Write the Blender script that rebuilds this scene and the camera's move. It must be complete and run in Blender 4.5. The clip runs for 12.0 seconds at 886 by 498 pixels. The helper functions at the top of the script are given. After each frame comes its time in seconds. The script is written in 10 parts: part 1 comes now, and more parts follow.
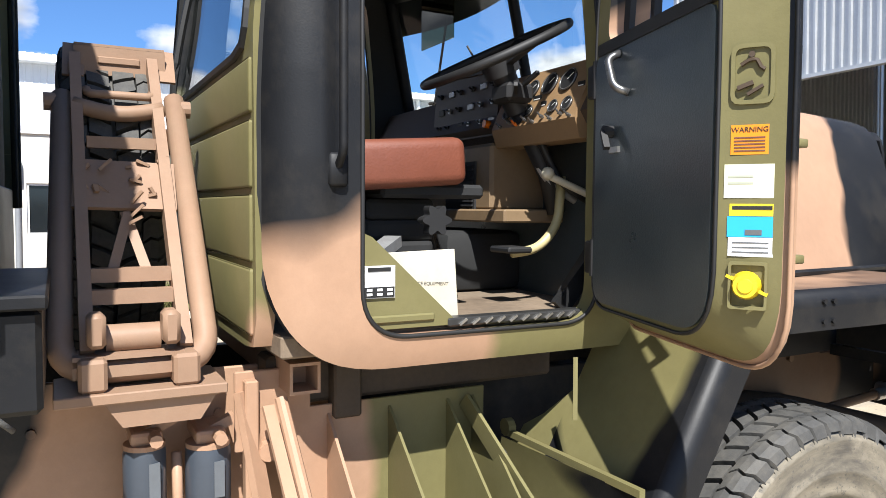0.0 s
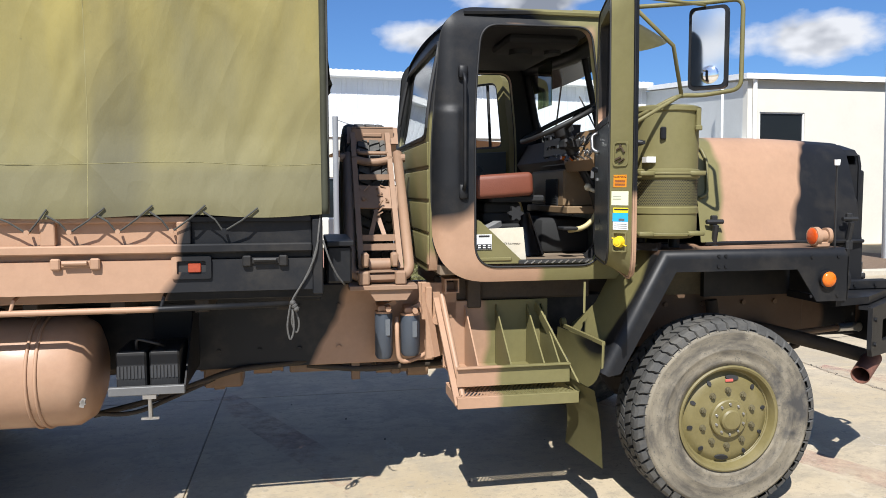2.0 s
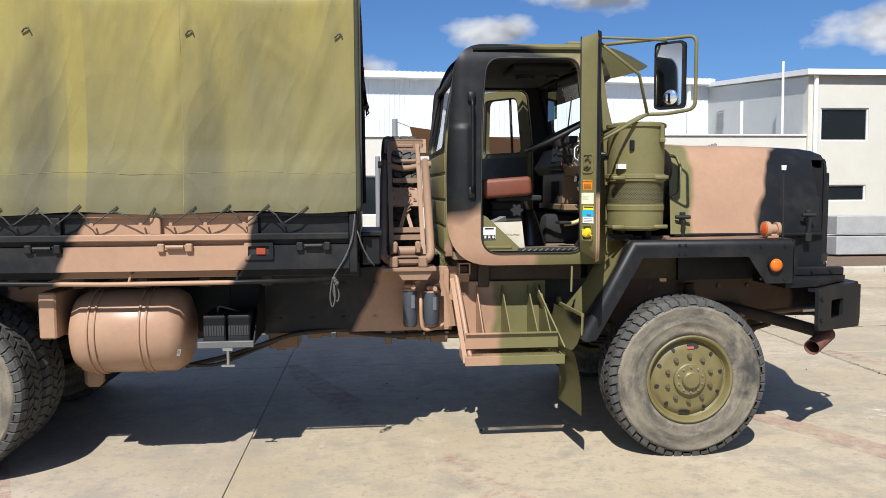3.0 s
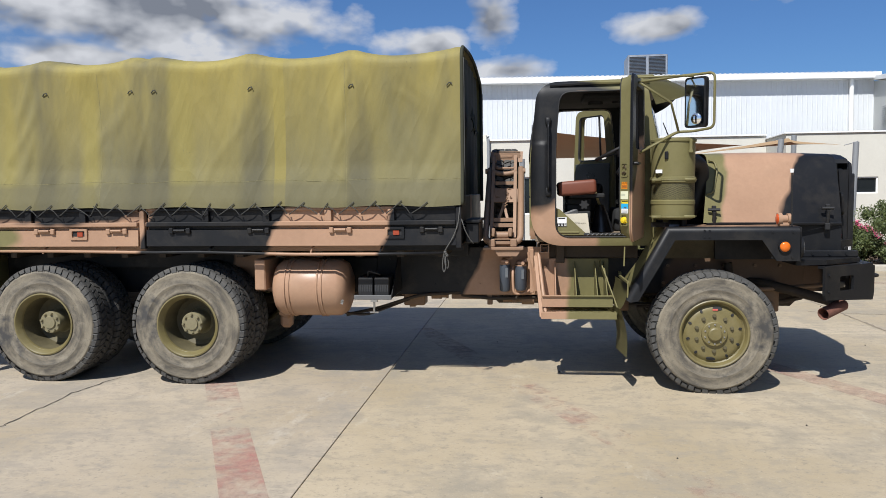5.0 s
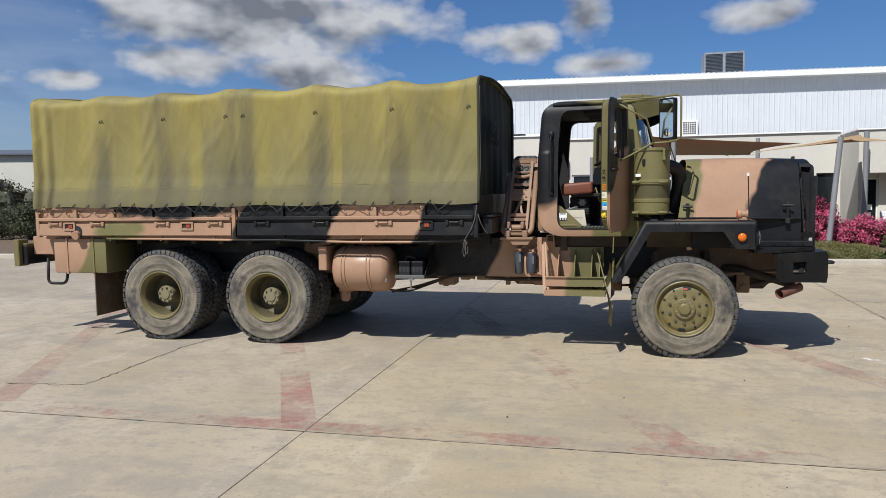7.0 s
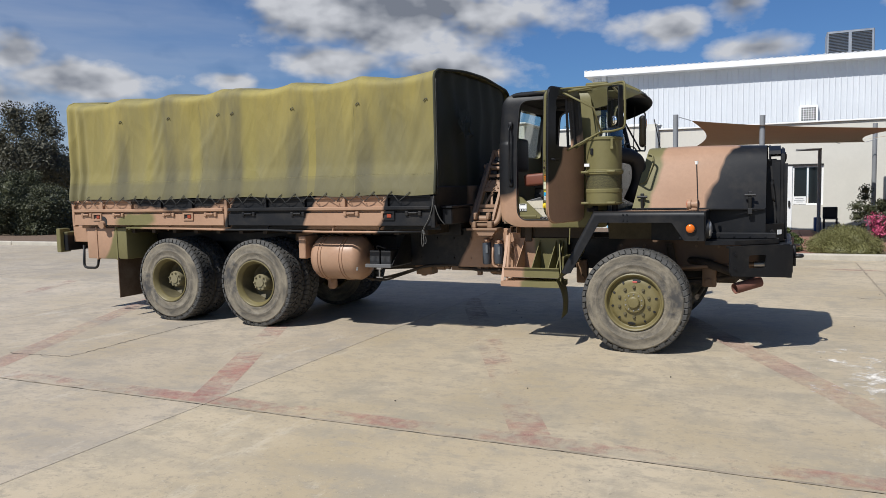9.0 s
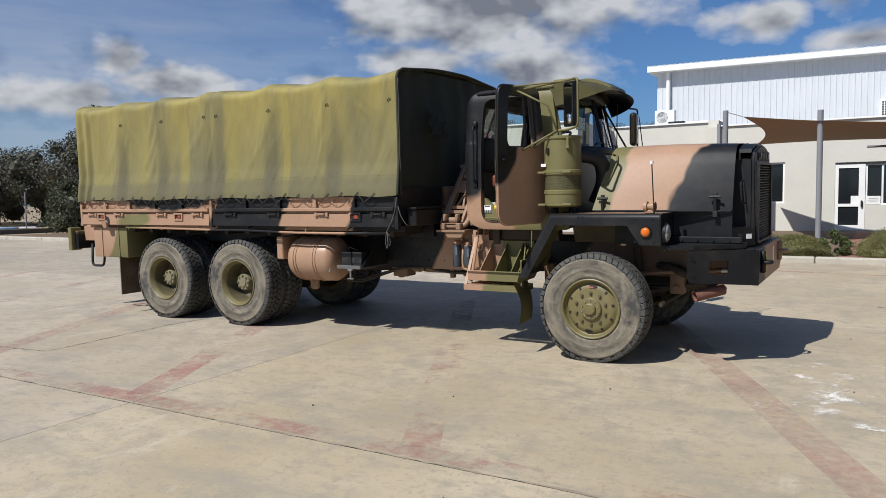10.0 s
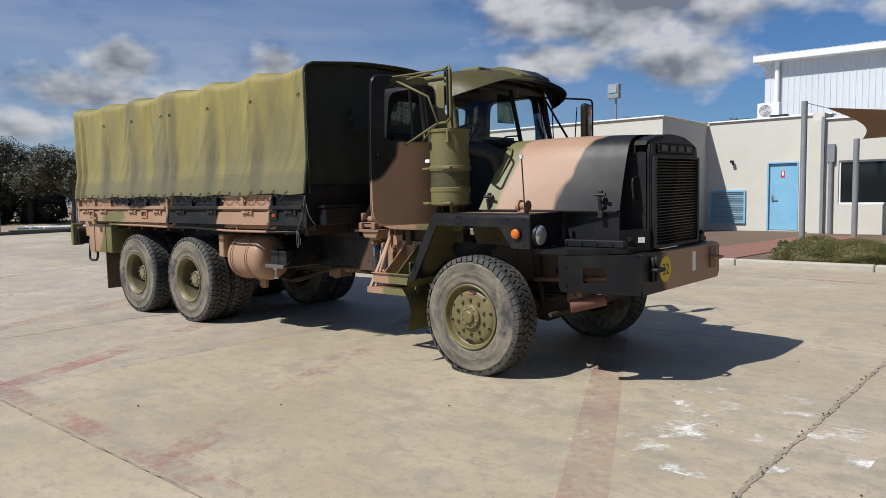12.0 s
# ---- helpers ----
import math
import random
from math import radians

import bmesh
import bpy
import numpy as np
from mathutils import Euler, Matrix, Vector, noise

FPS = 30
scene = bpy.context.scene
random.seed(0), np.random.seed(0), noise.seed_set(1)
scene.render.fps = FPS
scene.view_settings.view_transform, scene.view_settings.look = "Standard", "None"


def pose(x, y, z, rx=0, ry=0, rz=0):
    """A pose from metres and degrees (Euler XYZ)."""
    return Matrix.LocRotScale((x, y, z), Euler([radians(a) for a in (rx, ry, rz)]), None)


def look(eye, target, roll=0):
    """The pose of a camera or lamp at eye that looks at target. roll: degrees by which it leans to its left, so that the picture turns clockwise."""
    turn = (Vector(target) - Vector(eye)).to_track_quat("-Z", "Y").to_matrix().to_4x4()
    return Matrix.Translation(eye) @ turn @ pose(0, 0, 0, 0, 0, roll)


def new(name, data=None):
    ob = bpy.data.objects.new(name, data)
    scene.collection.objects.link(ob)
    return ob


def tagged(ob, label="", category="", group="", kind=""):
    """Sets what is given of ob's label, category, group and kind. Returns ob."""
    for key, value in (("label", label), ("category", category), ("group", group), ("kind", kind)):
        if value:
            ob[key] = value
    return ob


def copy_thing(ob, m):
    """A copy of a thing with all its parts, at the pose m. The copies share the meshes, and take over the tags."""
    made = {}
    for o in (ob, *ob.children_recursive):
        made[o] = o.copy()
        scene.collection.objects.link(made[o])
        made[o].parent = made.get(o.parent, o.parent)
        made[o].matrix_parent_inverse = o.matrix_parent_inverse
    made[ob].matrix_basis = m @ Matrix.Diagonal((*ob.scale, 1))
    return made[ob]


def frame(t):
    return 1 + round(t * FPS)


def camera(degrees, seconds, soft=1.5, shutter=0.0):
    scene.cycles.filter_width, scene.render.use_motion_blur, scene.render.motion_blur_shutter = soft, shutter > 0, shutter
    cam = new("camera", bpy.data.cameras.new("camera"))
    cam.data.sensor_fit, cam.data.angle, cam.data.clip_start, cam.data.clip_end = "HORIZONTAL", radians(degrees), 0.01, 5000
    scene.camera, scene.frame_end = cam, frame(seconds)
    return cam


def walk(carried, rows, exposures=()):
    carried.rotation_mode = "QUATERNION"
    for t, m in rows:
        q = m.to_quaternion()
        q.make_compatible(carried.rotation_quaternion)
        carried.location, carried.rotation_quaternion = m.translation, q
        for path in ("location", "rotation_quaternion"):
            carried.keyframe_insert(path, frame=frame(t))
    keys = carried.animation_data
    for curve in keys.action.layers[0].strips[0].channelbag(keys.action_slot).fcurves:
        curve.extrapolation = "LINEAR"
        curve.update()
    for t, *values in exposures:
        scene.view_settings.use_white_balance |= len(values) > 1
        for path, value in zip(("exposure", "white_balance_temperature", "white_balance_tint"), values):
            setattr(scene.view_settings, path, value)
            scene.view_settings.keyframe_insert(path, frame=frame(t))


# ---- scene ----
cam = camera(61.9, 12.0, soft=0.4)
METRES, EYE, TILT, LEAN, TURN = 12.69, 1.65, 0.0, 0.0, -27.6
ROWS = [
    (0.0, 0.0, 0.0, 0.0, -0.01, -1.94, 0.24),
    (0.5, 0.0131, -0.043, 0.0005, 3.72, -2.11, 0.12),
    (1.0, 0.0232, -0.0863, 0.0014, 8.19, -2.38, 0.16),
    (1.5, 0.041, -0.1245, -0.0002, 12.78, -2.68, 0.25),
    (2.0, 0.0623, -0.1615, 0.0024, 16.95, -3.01, 0.41),
    (2.5, 0.0881, -0.1929, 0.0015, 19.88, -3.1, 0.44),
    (3.0, 0.1115, -0.2258, 0.0026, 22.14, -3.23, 0.43),
    (5.0, 0.2131, -0.3364, -0.0015, 34.32, -3.08, 0.53),
    (5.5, 0.2388, -0.3604, -0.0013, 36.65, -3.14, 0.5),
    (6.0, 0.2695, -0.3791, -0.002, 38.36, -3.21, 0.51),
    (6.5, 0.3001, -0.3953, -0.002, 39.74, -3.21, 0.52),
    (7.0, 0.3318, -0.4054, -0.0015, 41.32, -3.28, 0.58),
    (7.5, 0.367, -0.3985, -0.0028, 43.12, -3.34, 0.66),
    (9.5, 0.4729, -0.2594, -0.0053, 55.4, -3.72, 0.71),
    (10.0, 0.4967, -0.2132, -0.0043, 58.48, -3.69, 0.67),
    (10.5, 0.5114, -0.1694, -0.0053, 60.88, -3.64, 0.61),
    (11.0, 0.5304, -0.122, -0.0055, 63.33, -3.61, 0.56),
    (11.5, 0.5397, -0.0762, -0.0076, 66.06, -3.6, 0.49),
    (12.0, 0.5503, -0.0304, -0.0072, 69.06, -3.61, 0.46),
]
walk(cam, [(t, pose(-1.955, -2.535, EYE, TILT, LEAN, TURN) @ pose(METRES * x, METRES * y, METRES * z, 90 + pitch, roll, yaw))
           for t, x, y, z, yaw, pitch, roll in ROWS],
     [(0.0, 1.16), (1.0, 0.98), (2.0, 0.78), (3.0, 0.56), (5.0, 0.34), (6.5, 0.17), (7.5, 0.14), (9.5, 0.16), (12.0, 0.13)])

# ---------------------------------------------------------------- light
SUN_TO = Vector((-0.28, -0.78, 1.0)).normalized()
sun = new("sun", bpy.data.lights.new("sun", "SUN"))
sun.data.energy, sun.data.angle, sun.data.color = 4.9, radians(0.53), (0.978, 0.962, 0.935)
sun.matrix_world = look((0, 0, 60), Vector((0, 0, 60)) - SUN_TO)
world = bpy.data.worlds.new("sky")
scene.world = world
world.use_nodes = True


SKY, CLOUD = 0.058, 9.6


def build_sky():
    nt = world.node_tree
    nt.nodes.clear()
    n, l = nt.nodes.new, nt.links.new
    out, bg = n("ShaderNodeOutputWorld"), n("ShaderNodeBackground")
    sky = n("ShaderNodeTexSky")
    sky.sky_type, sky.sun_disc = "NISHITA", False
    sky.sun_elevation = math.asin(SUN_TO.z)
    sky.sun_rotation = math.atan2(SUN_TO.x, SUN_TO.y)
    sky.air_density, sky.dust_density, sky.ozone_density = 1.0, 0.8, 1.6
    geo = n("ShaderNodeTexCoord")
    sep = n("ShaderNodeSeparateXYZ")
    l(geo.outputs["Generated"], sep.inputs[0])

    def m(op, a, b=None, clamp=False):
        k = n("ShaderNodeMath")
        k.operation, k.use_clamp = op, clamp
        for i, v in enumerate((a, b)):
            if v is None:
                continue
            if isinstance(v, (int, float)):
                k.inputs[i].default_value = v
            else:
                l(v, k.inputs[i])
        return k.outputs[0]
    # drifting cumulus: soft ovals by azimuth and height, broken up by noise
    az = m("MULTIPLY", m("ARCTAN2", sep.outputs[0], sep.outputs[1]), 57.2958)
    el = m("MULTIPLY", m("ARCSINE", sep.outputs[2]), 57.2958)

    def noise_at(sx, sy, detail, rough, dx, dy):
        comb = n("ShaderNodeCombineXYZ")
        l(m("MULTIPLY", m("ADD", az, dx), sx), comb.inputs[0])
        l(m("MULTIPLY", m("ADD", el, dy), sy), comb.inputs[1])
        t = n("ShaderNodeTexNoise")
        t.inputs["Scale"].default_value, t.inputs["Detail"].default_value, t.inputs["Roughness"].default_value = 1.0, detail, rough
        l(comb.outputs[0], t.inputs["Vector"])
        return m("SUBTRACT", t.outputs["Fac"], 0.5)
    puff = noise_at(0.20, 0.33, 7, 0.54, 40, 3)
    lump, above = noise_at(0.20, 0.33, 3, 0.5, 40, 3), noise_at(0.20, 0.33, 3, 0.5, 40.6, 4.2)
    wide = noise_at(0.045, 0.09, 3, 0.5, 11, 7)
    shape = None
    for a0, e0, w, h in ((-28, 14.2, 14, 4.4), (-33, 10.6, 6, 1.9), (-23.5, 9.8, 6.5, 2.3), (-40, 9.0, 3, 1.0), (-2.9, 13.8, 2.2, 2.6), (-7.6, 12.4, 3.8, 1.7), (-1.5, 10.4, 3.6, 1.3), (10.0, 13.0, 4.0, 1.3),
                         (37.5, 11.8, 4.6, 1.7), (18, 15.4, 6, 1.8), (-50.4, 8.7, 7, 1.8), (-57, 7.4, 6, 2.0), (-54, 10.1, 2.6, 2.0), (-64.8, 9.8, 3.6, 2.0), (-67, 7.6, 7, 2.2), (-72, 5.4, 8, 1.8),
                         (62, 14, 9, 3), (120, 12, 14, 3), (-120, 10, 14, 3)):
        q = m("SUBTRACT", 1.0, m("SQRT", m("ADD", m("POWER", m("DIVIDE", m("SUBTRACT", az, a0), w), 2.0), m("POWER", m("DIVIDE", m("SUBTRACT", el, e0), h), 2.0))))
        q = m("MULTIPLY", q, 1.25) if w > 10 else q
        shape = q if shape is None else m("MAXIMUM", shape, q)
    shape = m("MAXIMUM", shape, -0.75)
    body = m("ADD", shape, m("MULTIPLY", wide, 0.6))
    dens = m("ADD", body, m("MULTIPLY", puff, 2.2))
    cover = m("MULTIPLY", m("SUBTRACT", dens, 0.0), 1.7, True)
    # thin veil of high cloud towards the rear of the yard
    veil = m("MULTIPLY", m("MULTIPLY", m("ADD", noise_at(0.03, 0.20, 5, 0.6, 5, 9), 0.30), 1.3, True), m("MULTIPLY", m("SUBTRACT", -18.0, az), 0.03, True))
    cover = m("MAXIMUM", cover, m("MULTIPLY", veil, 0.72))
    under = m("MULTIPLY", m("ADD", m("MULTIPLY", m("SUBTRACT", above, lump), 3.8), m("MULTIPLY", dens, 0.74)), 1.0, True)
    tone = n("ShaderNodeMix")
    tone.data_type = "RGBA"
    l(under, tone.inputs["Factor"])
    tone.inputs["A"].default_value = (CLOUD * 0.90, CLOUD * 0.93, CLOUD * 1.0, 1)
    tone.inputs["B"].default_value = (CLOUD * 0.29, CLOUD * 0.325, CLOUD * 0.40, 1)
    tint = n("ShaderNodeMix")
    tint.data_type, tint.blend_type = "RGBA", "MULTIPLY"
    tint.inputs["Factor"].default_value = 1.0
    l(sky.outputs[0], tint.inputs["A"])
    tint.inputs["B"].default_value = (0.60, 0.92, 1.36, 1)
    mix = n("ShaderNodeMix")
    mix.data_type = "RGBA"
    l(cover, mix.inputs["Factor"])
    l(tint.outputs["Result"], mix.inputs["A"])
    l(tone.outputs["Result"], mix.inputs["B"])
    l(mix.outputs["Result"], bg.inputs["Color"])
    bg.inputs["Strength"].default_value = SKY
    l(bg.outputs[0], out.inputs[0])


build_sky()

# ---------------------------------------------------------------- materials
MATS = {}


def material(name, base=(0.5, 0.5, 0.5), rough=0.6, metal=0.0, var=0.12, scale=6.0, bump=0.0, bump_scale=60.0,
             patches=(), dirt=None, dirt_amount=0.35, dirt_scale=2.5, spec=0.5, glow=None):
    """A painted or plain surface: colour with two scales of variation, patches of other paint, dust or stains, and fine relief."""
    if name in MATS:
        return MATS[name]
    mt = bpy.data.materials.new(name)
    MATS[name] = mt
    mt.use_nodes = True
    nt = mt.node_tree
    n, l = nt.nodes.new, nt.links.new
    bs = nt.nodes["Principled BSDF"]
    bs.inputs["Roughness"].default_value, bs.inputs["Metallic"].default_value = rough, metal
    bs.inputs["Specular IOR Level"].default_value = spec
    tc = n("ShaderNodeTexCoord").outputs["Object"]

    def tex(sc, det=5, ro=0.6, vec=tc):
        t = n("ShaderNodeTexNoise")
        t.inputs["Scale"].default_value, t.inputs["Detail"].default_value, t.inputs["Roughness"].default_value = sc, det, ro
        l(vec, t.inputs["Vector"])
        return t

    def mixc(fac, a, b, mode="MIX"):
        k = n("ShaderNodeMix")
        k.data_type, k.blend_type = "RGBA", mode
        for sock, v in ((k.inputs["Factor"], fac), (k.inputs["A"], a), (k.inputs["B"], b)):
            if isinstance(v, (tuple, list)):
                sock.default_value = (*v[:3], 1)
            elif isinstance(v, (int, float)):
                sock.default_value = v
            else:
                l(v, sock)
        return k.outputs["Result"]

    def ramp(v, lo, hi):
        k = n("ShaderNodeMapRange")
        k.clamp = True
        l(v, k.inputs["Value"])
        k.inputs["From Min"].default_value, k.inputs["From Max"].default_value = lo, hi
        return k.outputs["Result"]
    col = base
    if patches:
        wob = tex(2.6, 2, 0.5)
        sub = n("ShaderNodeVectorMath")
        sub.operation = "SUBTRACT"
        l(wob.outputs["Color"], sub.inputs[0])
        sub.inputs[1].default_value = (0.5, 0.5, 0.5)
        sc = n("ShaderNodeVectorMath")
        sc.operation = "SCALE"
        l(sub.outputs[0], sc.inputs[0])
        sc.inputs["Scale"].default_value = 0.22
        add = n("ShaderNodeVectorMath")
        l(sc.outputs[0], add.inputs[0])
        l(tc, add.inputs[1])
        for pc, centre, radius, *shear in patches:
            mp = n("ShaderNodeVectorMath")
            mp.operation = "SUBTRACT"
            l(add.outputs[0], mp.inputs[0])
            mp.inputs[1].default_value = centre
            src = mp.outputs[0]
            if shear:  # leaning edge: x shifted with height
                sp, cb = n("ShaderNodeSeparateXYZ"), n("ShaderNodeCombineXYZ")
                l(src, sp.inputs[0])
                mu = n("ShaderNodeMath")
                mu.operation = "MULTIPLY_ADD"
                l(sp.outputs[2], mu.inputs[0])
                mu.inputs[1].default_value = -shear[0]
                l(sp.outputs[0], mu.inputs[2])
                l(mu.outputs[0], cb.inputs[0])
                l(sp.outputs[1], cb.inputs[1])
                l(sp.outputs[2], cb.inputs[2])
                src = cb.outputs[0]
            dv = n("ShaderNodeVectorMath")
            dv.operation = "DIVIDE"
            l(src, dv.inputs[0])
            dv.inputs[1].default_value = radius
            ln = n("ShaderNodeVectorMath")
            ln.operation = "LENGTH"
            l(dv.outputs[0], ln.inputs[0])
            soft = 0.02 / min(radius)
            col = mixc(ramp(ln.outputs["Value"], 1 + soft, 1 - soft), col, pc)
    v = tex(scale, 6, 0.65)
    col = mixc(1.0, col, mixc(ramp(v.outputs["Fac"], 0.3, 0.7), (1 - var,) * 3, (1 + var * 0.6,) * 3), "MULTIPLY")
    v2 = tex(scale * 9, 4, 0.7)
    col = mixc(1.0, col, mixc(ramp(v2.outputs["Fac"], 0.3, 0.7), (1 - var * 0.5,) * 3, (1 + var * 0.4,) * 3), "MULTIPLY")
    if dirt:
        d = tex(dirt_scale, 8, 0.7)
        col = mixc(ramp(d.outputs["Fac"], 0.48, 0.48 + 0.32 / max(dirt_amount, 0.05)), col, dirt)
    l(col, bs.inputs["Base Color"]) if not isinstance(col, tuple) else None
    rr = n("ShaderNodeMapRange")
    l(v.outputs["Fac"], rr.inputs["Value"])
    rr.inputs["To Min"].default_value, rr.inputs["To Max"].default_value = max(0.02, rough - 0.12), min(1, rough + 0.1)
    l(rr.outputs["Result"], bs.inputs["Roughness"])
    if bump:
        b = n("ShaderNodeBump")
        b.inputs["Strength"].default_value, b.inputs["Distance"].default_value = bump, 0.01
        l(tex(bump_scale, 4, 0.6).outputs["Fac"], b.inputs["Height"])
        l(b.outputs[0], bs.inputs["Normal"])
    if glow:
        bs.inputs["Emission Color"].default_value, bs.inputs["Emission Strength"].default_value = (*base, 1), glow
    return mt


TAN, OLIVE, BLACK = (0.352, 0.215, 0.138), (0.155, 0.139, 0.060), (0.0090, 0.0096, 0.0112)
DUST = (0.30, 0.25, 0.18)


def camo(name, base, patches=(), rough=0.5, dirt=0.08):
    return material(name, base, rough, var=0.10, scale=3.0, patches=patches, bump=0.05, bump_scale=180, dirt=DUST, dirt_amount=dirt, dirt_scale=3.5, spec=0.26)


def glass(name, tint=(0.9, 0.95, 0.93), rough=0.02, alpha=0.22):
    mt = bpy.data.materials.new(name)
    mt.use_nodes = True
    nt = mt.node_tree
    n, l = nt.nodes.new, nt.links.new
    nt.nodes.clear()
    out, mix = n("ShaderNodeOutputMaterial"), n("ShaderNodeMixShader")
    tr, gl, lw = n("ShaderNodeBsdfTransparent"), n("ShaderNodeBsdfGlossy"), n("ShaderNodeLayerWeight")
    tr.inputs[0].default_value = (*tint, 1)
    gl.inputs["Roughness"].default_value = rough
    lw.inputs["Blend"].default_value = 0.5
    pw, ad = n("ShaderNodeMath"), n("ShaderNodeMath")
    pw.operation, ad.operation = "POWER", "MULTIPLY_ADD"
    l(lw.outputs["Facing"], pw.inputs[0])
    pw.inputs[1].default_value = 5.0
    l(pw.outputs[0], ad.inputs[0])
    ad.inputs[1].default_value, ad.inputs[2].default_value = 0.93, 0.05
    l(ad.outputs[0], mix.inputs[0])
    l(tr.outputs[0], mix.inputs[1])
    l(gl.outputs[0], mix.inputs[2])
    l(mix.outputs[0], out.inputs[0])
    return mt


# ---------------------------------------------------------------- mesh helpers
def mbox(bm, x0, x1, y0, y1, z0, z1, bevel=0.0, seg=1, m=None):
    """An upright box between two corners, with its edges rounded."""
    r = bmesh.ops.create_cube(bm, size=1.0)
    vs = r["verts"]
    mm = Matrix.Translation(((x0 + x1) / 2, (y0 + y1) / 2, (z0 + z1) / 2)) @ Matrix.Diagonal((abs(x1 - x0), abs(y1 - y0), abs(z1 - z0), 1))
    bmesh.ops.transform(bm, matrix=mm, verts=vs)
    if bevel:
        es = list({e for v in vs for e in v.link_edges})
        g = bmesh.ops.bevel(bm, geom=es, offset=bevel, segments=seg, affect="EDGES", profile=0.5)
        vs = list({v for f in g["faces"] for v in f.verts} | {v for v in vs if v.is_valid})
    if m is not None:
        bmesh.ops.transform(bm, matrix=m, verts=vs)
    return vs


def bar(bm, p, q, w, h, up=(0, 0, 1), bevel=0.0):
    """A straight bar of section w x h from p to q."""
    p, q = Vector(p), Vector(q)
    d = q - p
    x = d.normalized()
    y = Vector(up).cross(x)
    if y.length < 1e-4:
        y = Vector((0, 1, 0)).cross(x)
    y.normalize()
    z = x.cross(y)
    mm = Matrix((x, y, z)).transposed().to_4x4()
    mm.translation = (p + q) / 2
    return mbox(bm, -d.length / 2, d.length / 2, -w / 2, w / 2, -h / 2, h / 2, bevel, 1, mm)


def cyl(bm, p, q, r, seg=16, r2=None, caps=True):
    p, q = Vector(p), Vector(q)
    d = q - p
    mm = Matrix.Translation((p + q) / 2) @ d.to_track_quat("Z", "Y").to_matrix().to_4x4()
    return bmesh.ops.create_cone(bm, cap_ends=caps, segments=seg, radius1=r, radius2=r if r2 is None else r2, depth=d.length, matrix=mm)["verts"]


def pipe(bm, pts, r, seg=8, closed=False):
    """A round tube along points."""
    pts = [Vector(p) for p in pts]
    k = len(pts)
    rings = []
    up = None
    for i, p in enumerate(pts):
        a = pts[(i - 1) % k] if (closed or i > 0) else p
        b = pts[(i + 1) % k] if (closed or i < k - 1) else p
        t = (b - a).normalized()
        if up is None:
            up = t.orthogonal().normalized()
        up = (up - t * up.dot(t)).normalized()
        side = t.cross(up)
        rings.append([bm.verts.new(p + r * (math.cos(2 * math.pi * j / seg) * up + math.sin(2 * math.pi * j / seg) * side)) for j in range(seg)])
    for i in range(k if closed else k - 1):
        A, B = rings[i], rings[(i + 1) % k]
        for j in range(seg):
            bm.faces.new((A[j], A[(j + 1) % seg], B[(j + 1) % seg], B[j]))
    if not closed:
        bm.faces.new(rings[0][::-1])
        bm.faces.new(rings[-1])


def arc(pts, r=0.05, n=5):
    """The corner points of a path rounded off."""
    pts = [Vector(p) for p in pts]
    out = [pts[0]]
    for a, b, c in zip(pts, pts[1:], pts[2:]):
        u, w = (a - b), (c - b)
        k = min(r, u.length * 0.49, w.length * 0.49)
        s, e = b + u.normalized() * k, b + w.normalized() * k
        for i in range(n + 1):
            t = i / n
            out.append((1 - t) ** 2 * s + 2 * t * (1 - t) * b + t * t * e)
    out.append(pts[-1])
    return out


def prism(bm, poly, a, b, axis="y"):
    """A flat outline pulled from a to b along an axis. The outline's points are (x, z) for y, (y, z) for x, (x, y) for z."""
    def at(p, h):
        return {"y": (p[0], h, p[1]), "x": (h, p[0], p[1]), "z": (p[0], p[1], h)}[axis]
    A = [bm.verts.new(at(p, a)) for p in poly]
    B = [bm.verts.new(at(p, b)) for p in poly]
    k = len(poly)
    fs = [bm.faces.new(A), bm.faces.new(B[::-1])]
    for i in range(k):
        fs.append(bm.faces.new((A[i], B[i], B[(i + 1) % k], A[(i + 1) % k])))
    bmesh.ops.recalc_face_normals(bm, faces=fs)
    return A + B


def lathe(bm, profile, centre=(0, 0, 0), seg=32, closed=False):
    """(radius, along) points spun round the y axis."""
    c = Vector(centre)
    rings = []
    for i in range(seg):
        a = 2 * math.pi * i / seg
        rings.append([bm.verts.new(c + Vector((r * math.cos(a), h, r * math.sin(a)))) for r, h in profile])
    k = len(profile)
    fs = []
    for i in range(seg):
        A, B = rings[i], rings[(i + 1) % seg]
        for j in range(k if closed else k - 1):
            fs.append(bm.faces.new((A[j], A[(j + 1) % k], B[(j + 1) % k], B[j])))
    bmesh.ops.recalc_face_normals(bm, faces=fs)


def round_poly(pts, r, n=4):
    """A closed flat outline with its corners rounded; r is one radius or one for each corner."""
    k = len(pts)
    rs = r if isinstance(r, (list, tuple)) else [r] * k
    out = []
    for i in range(k):
        a, b, c = (Vector((*pts[(i + j) % k], 0)) for j in (-1, 0, 1))
        u, w = a - b, c - b
        q = min(rs[i], u.length * 0.49, w.length * 0.49)
        if q < 1e-4:
            out.append((b.x, b.y))
            continue
        s, e = b + u.normalized() * q, b + w.normalized() * q
        for j in range(n + 1):
            t = j / n
            p = (1 - t) ** 2 * s + 2 * t * (1 - t) * b + t * t * e
            out.append((p.x, p.y))
    return out


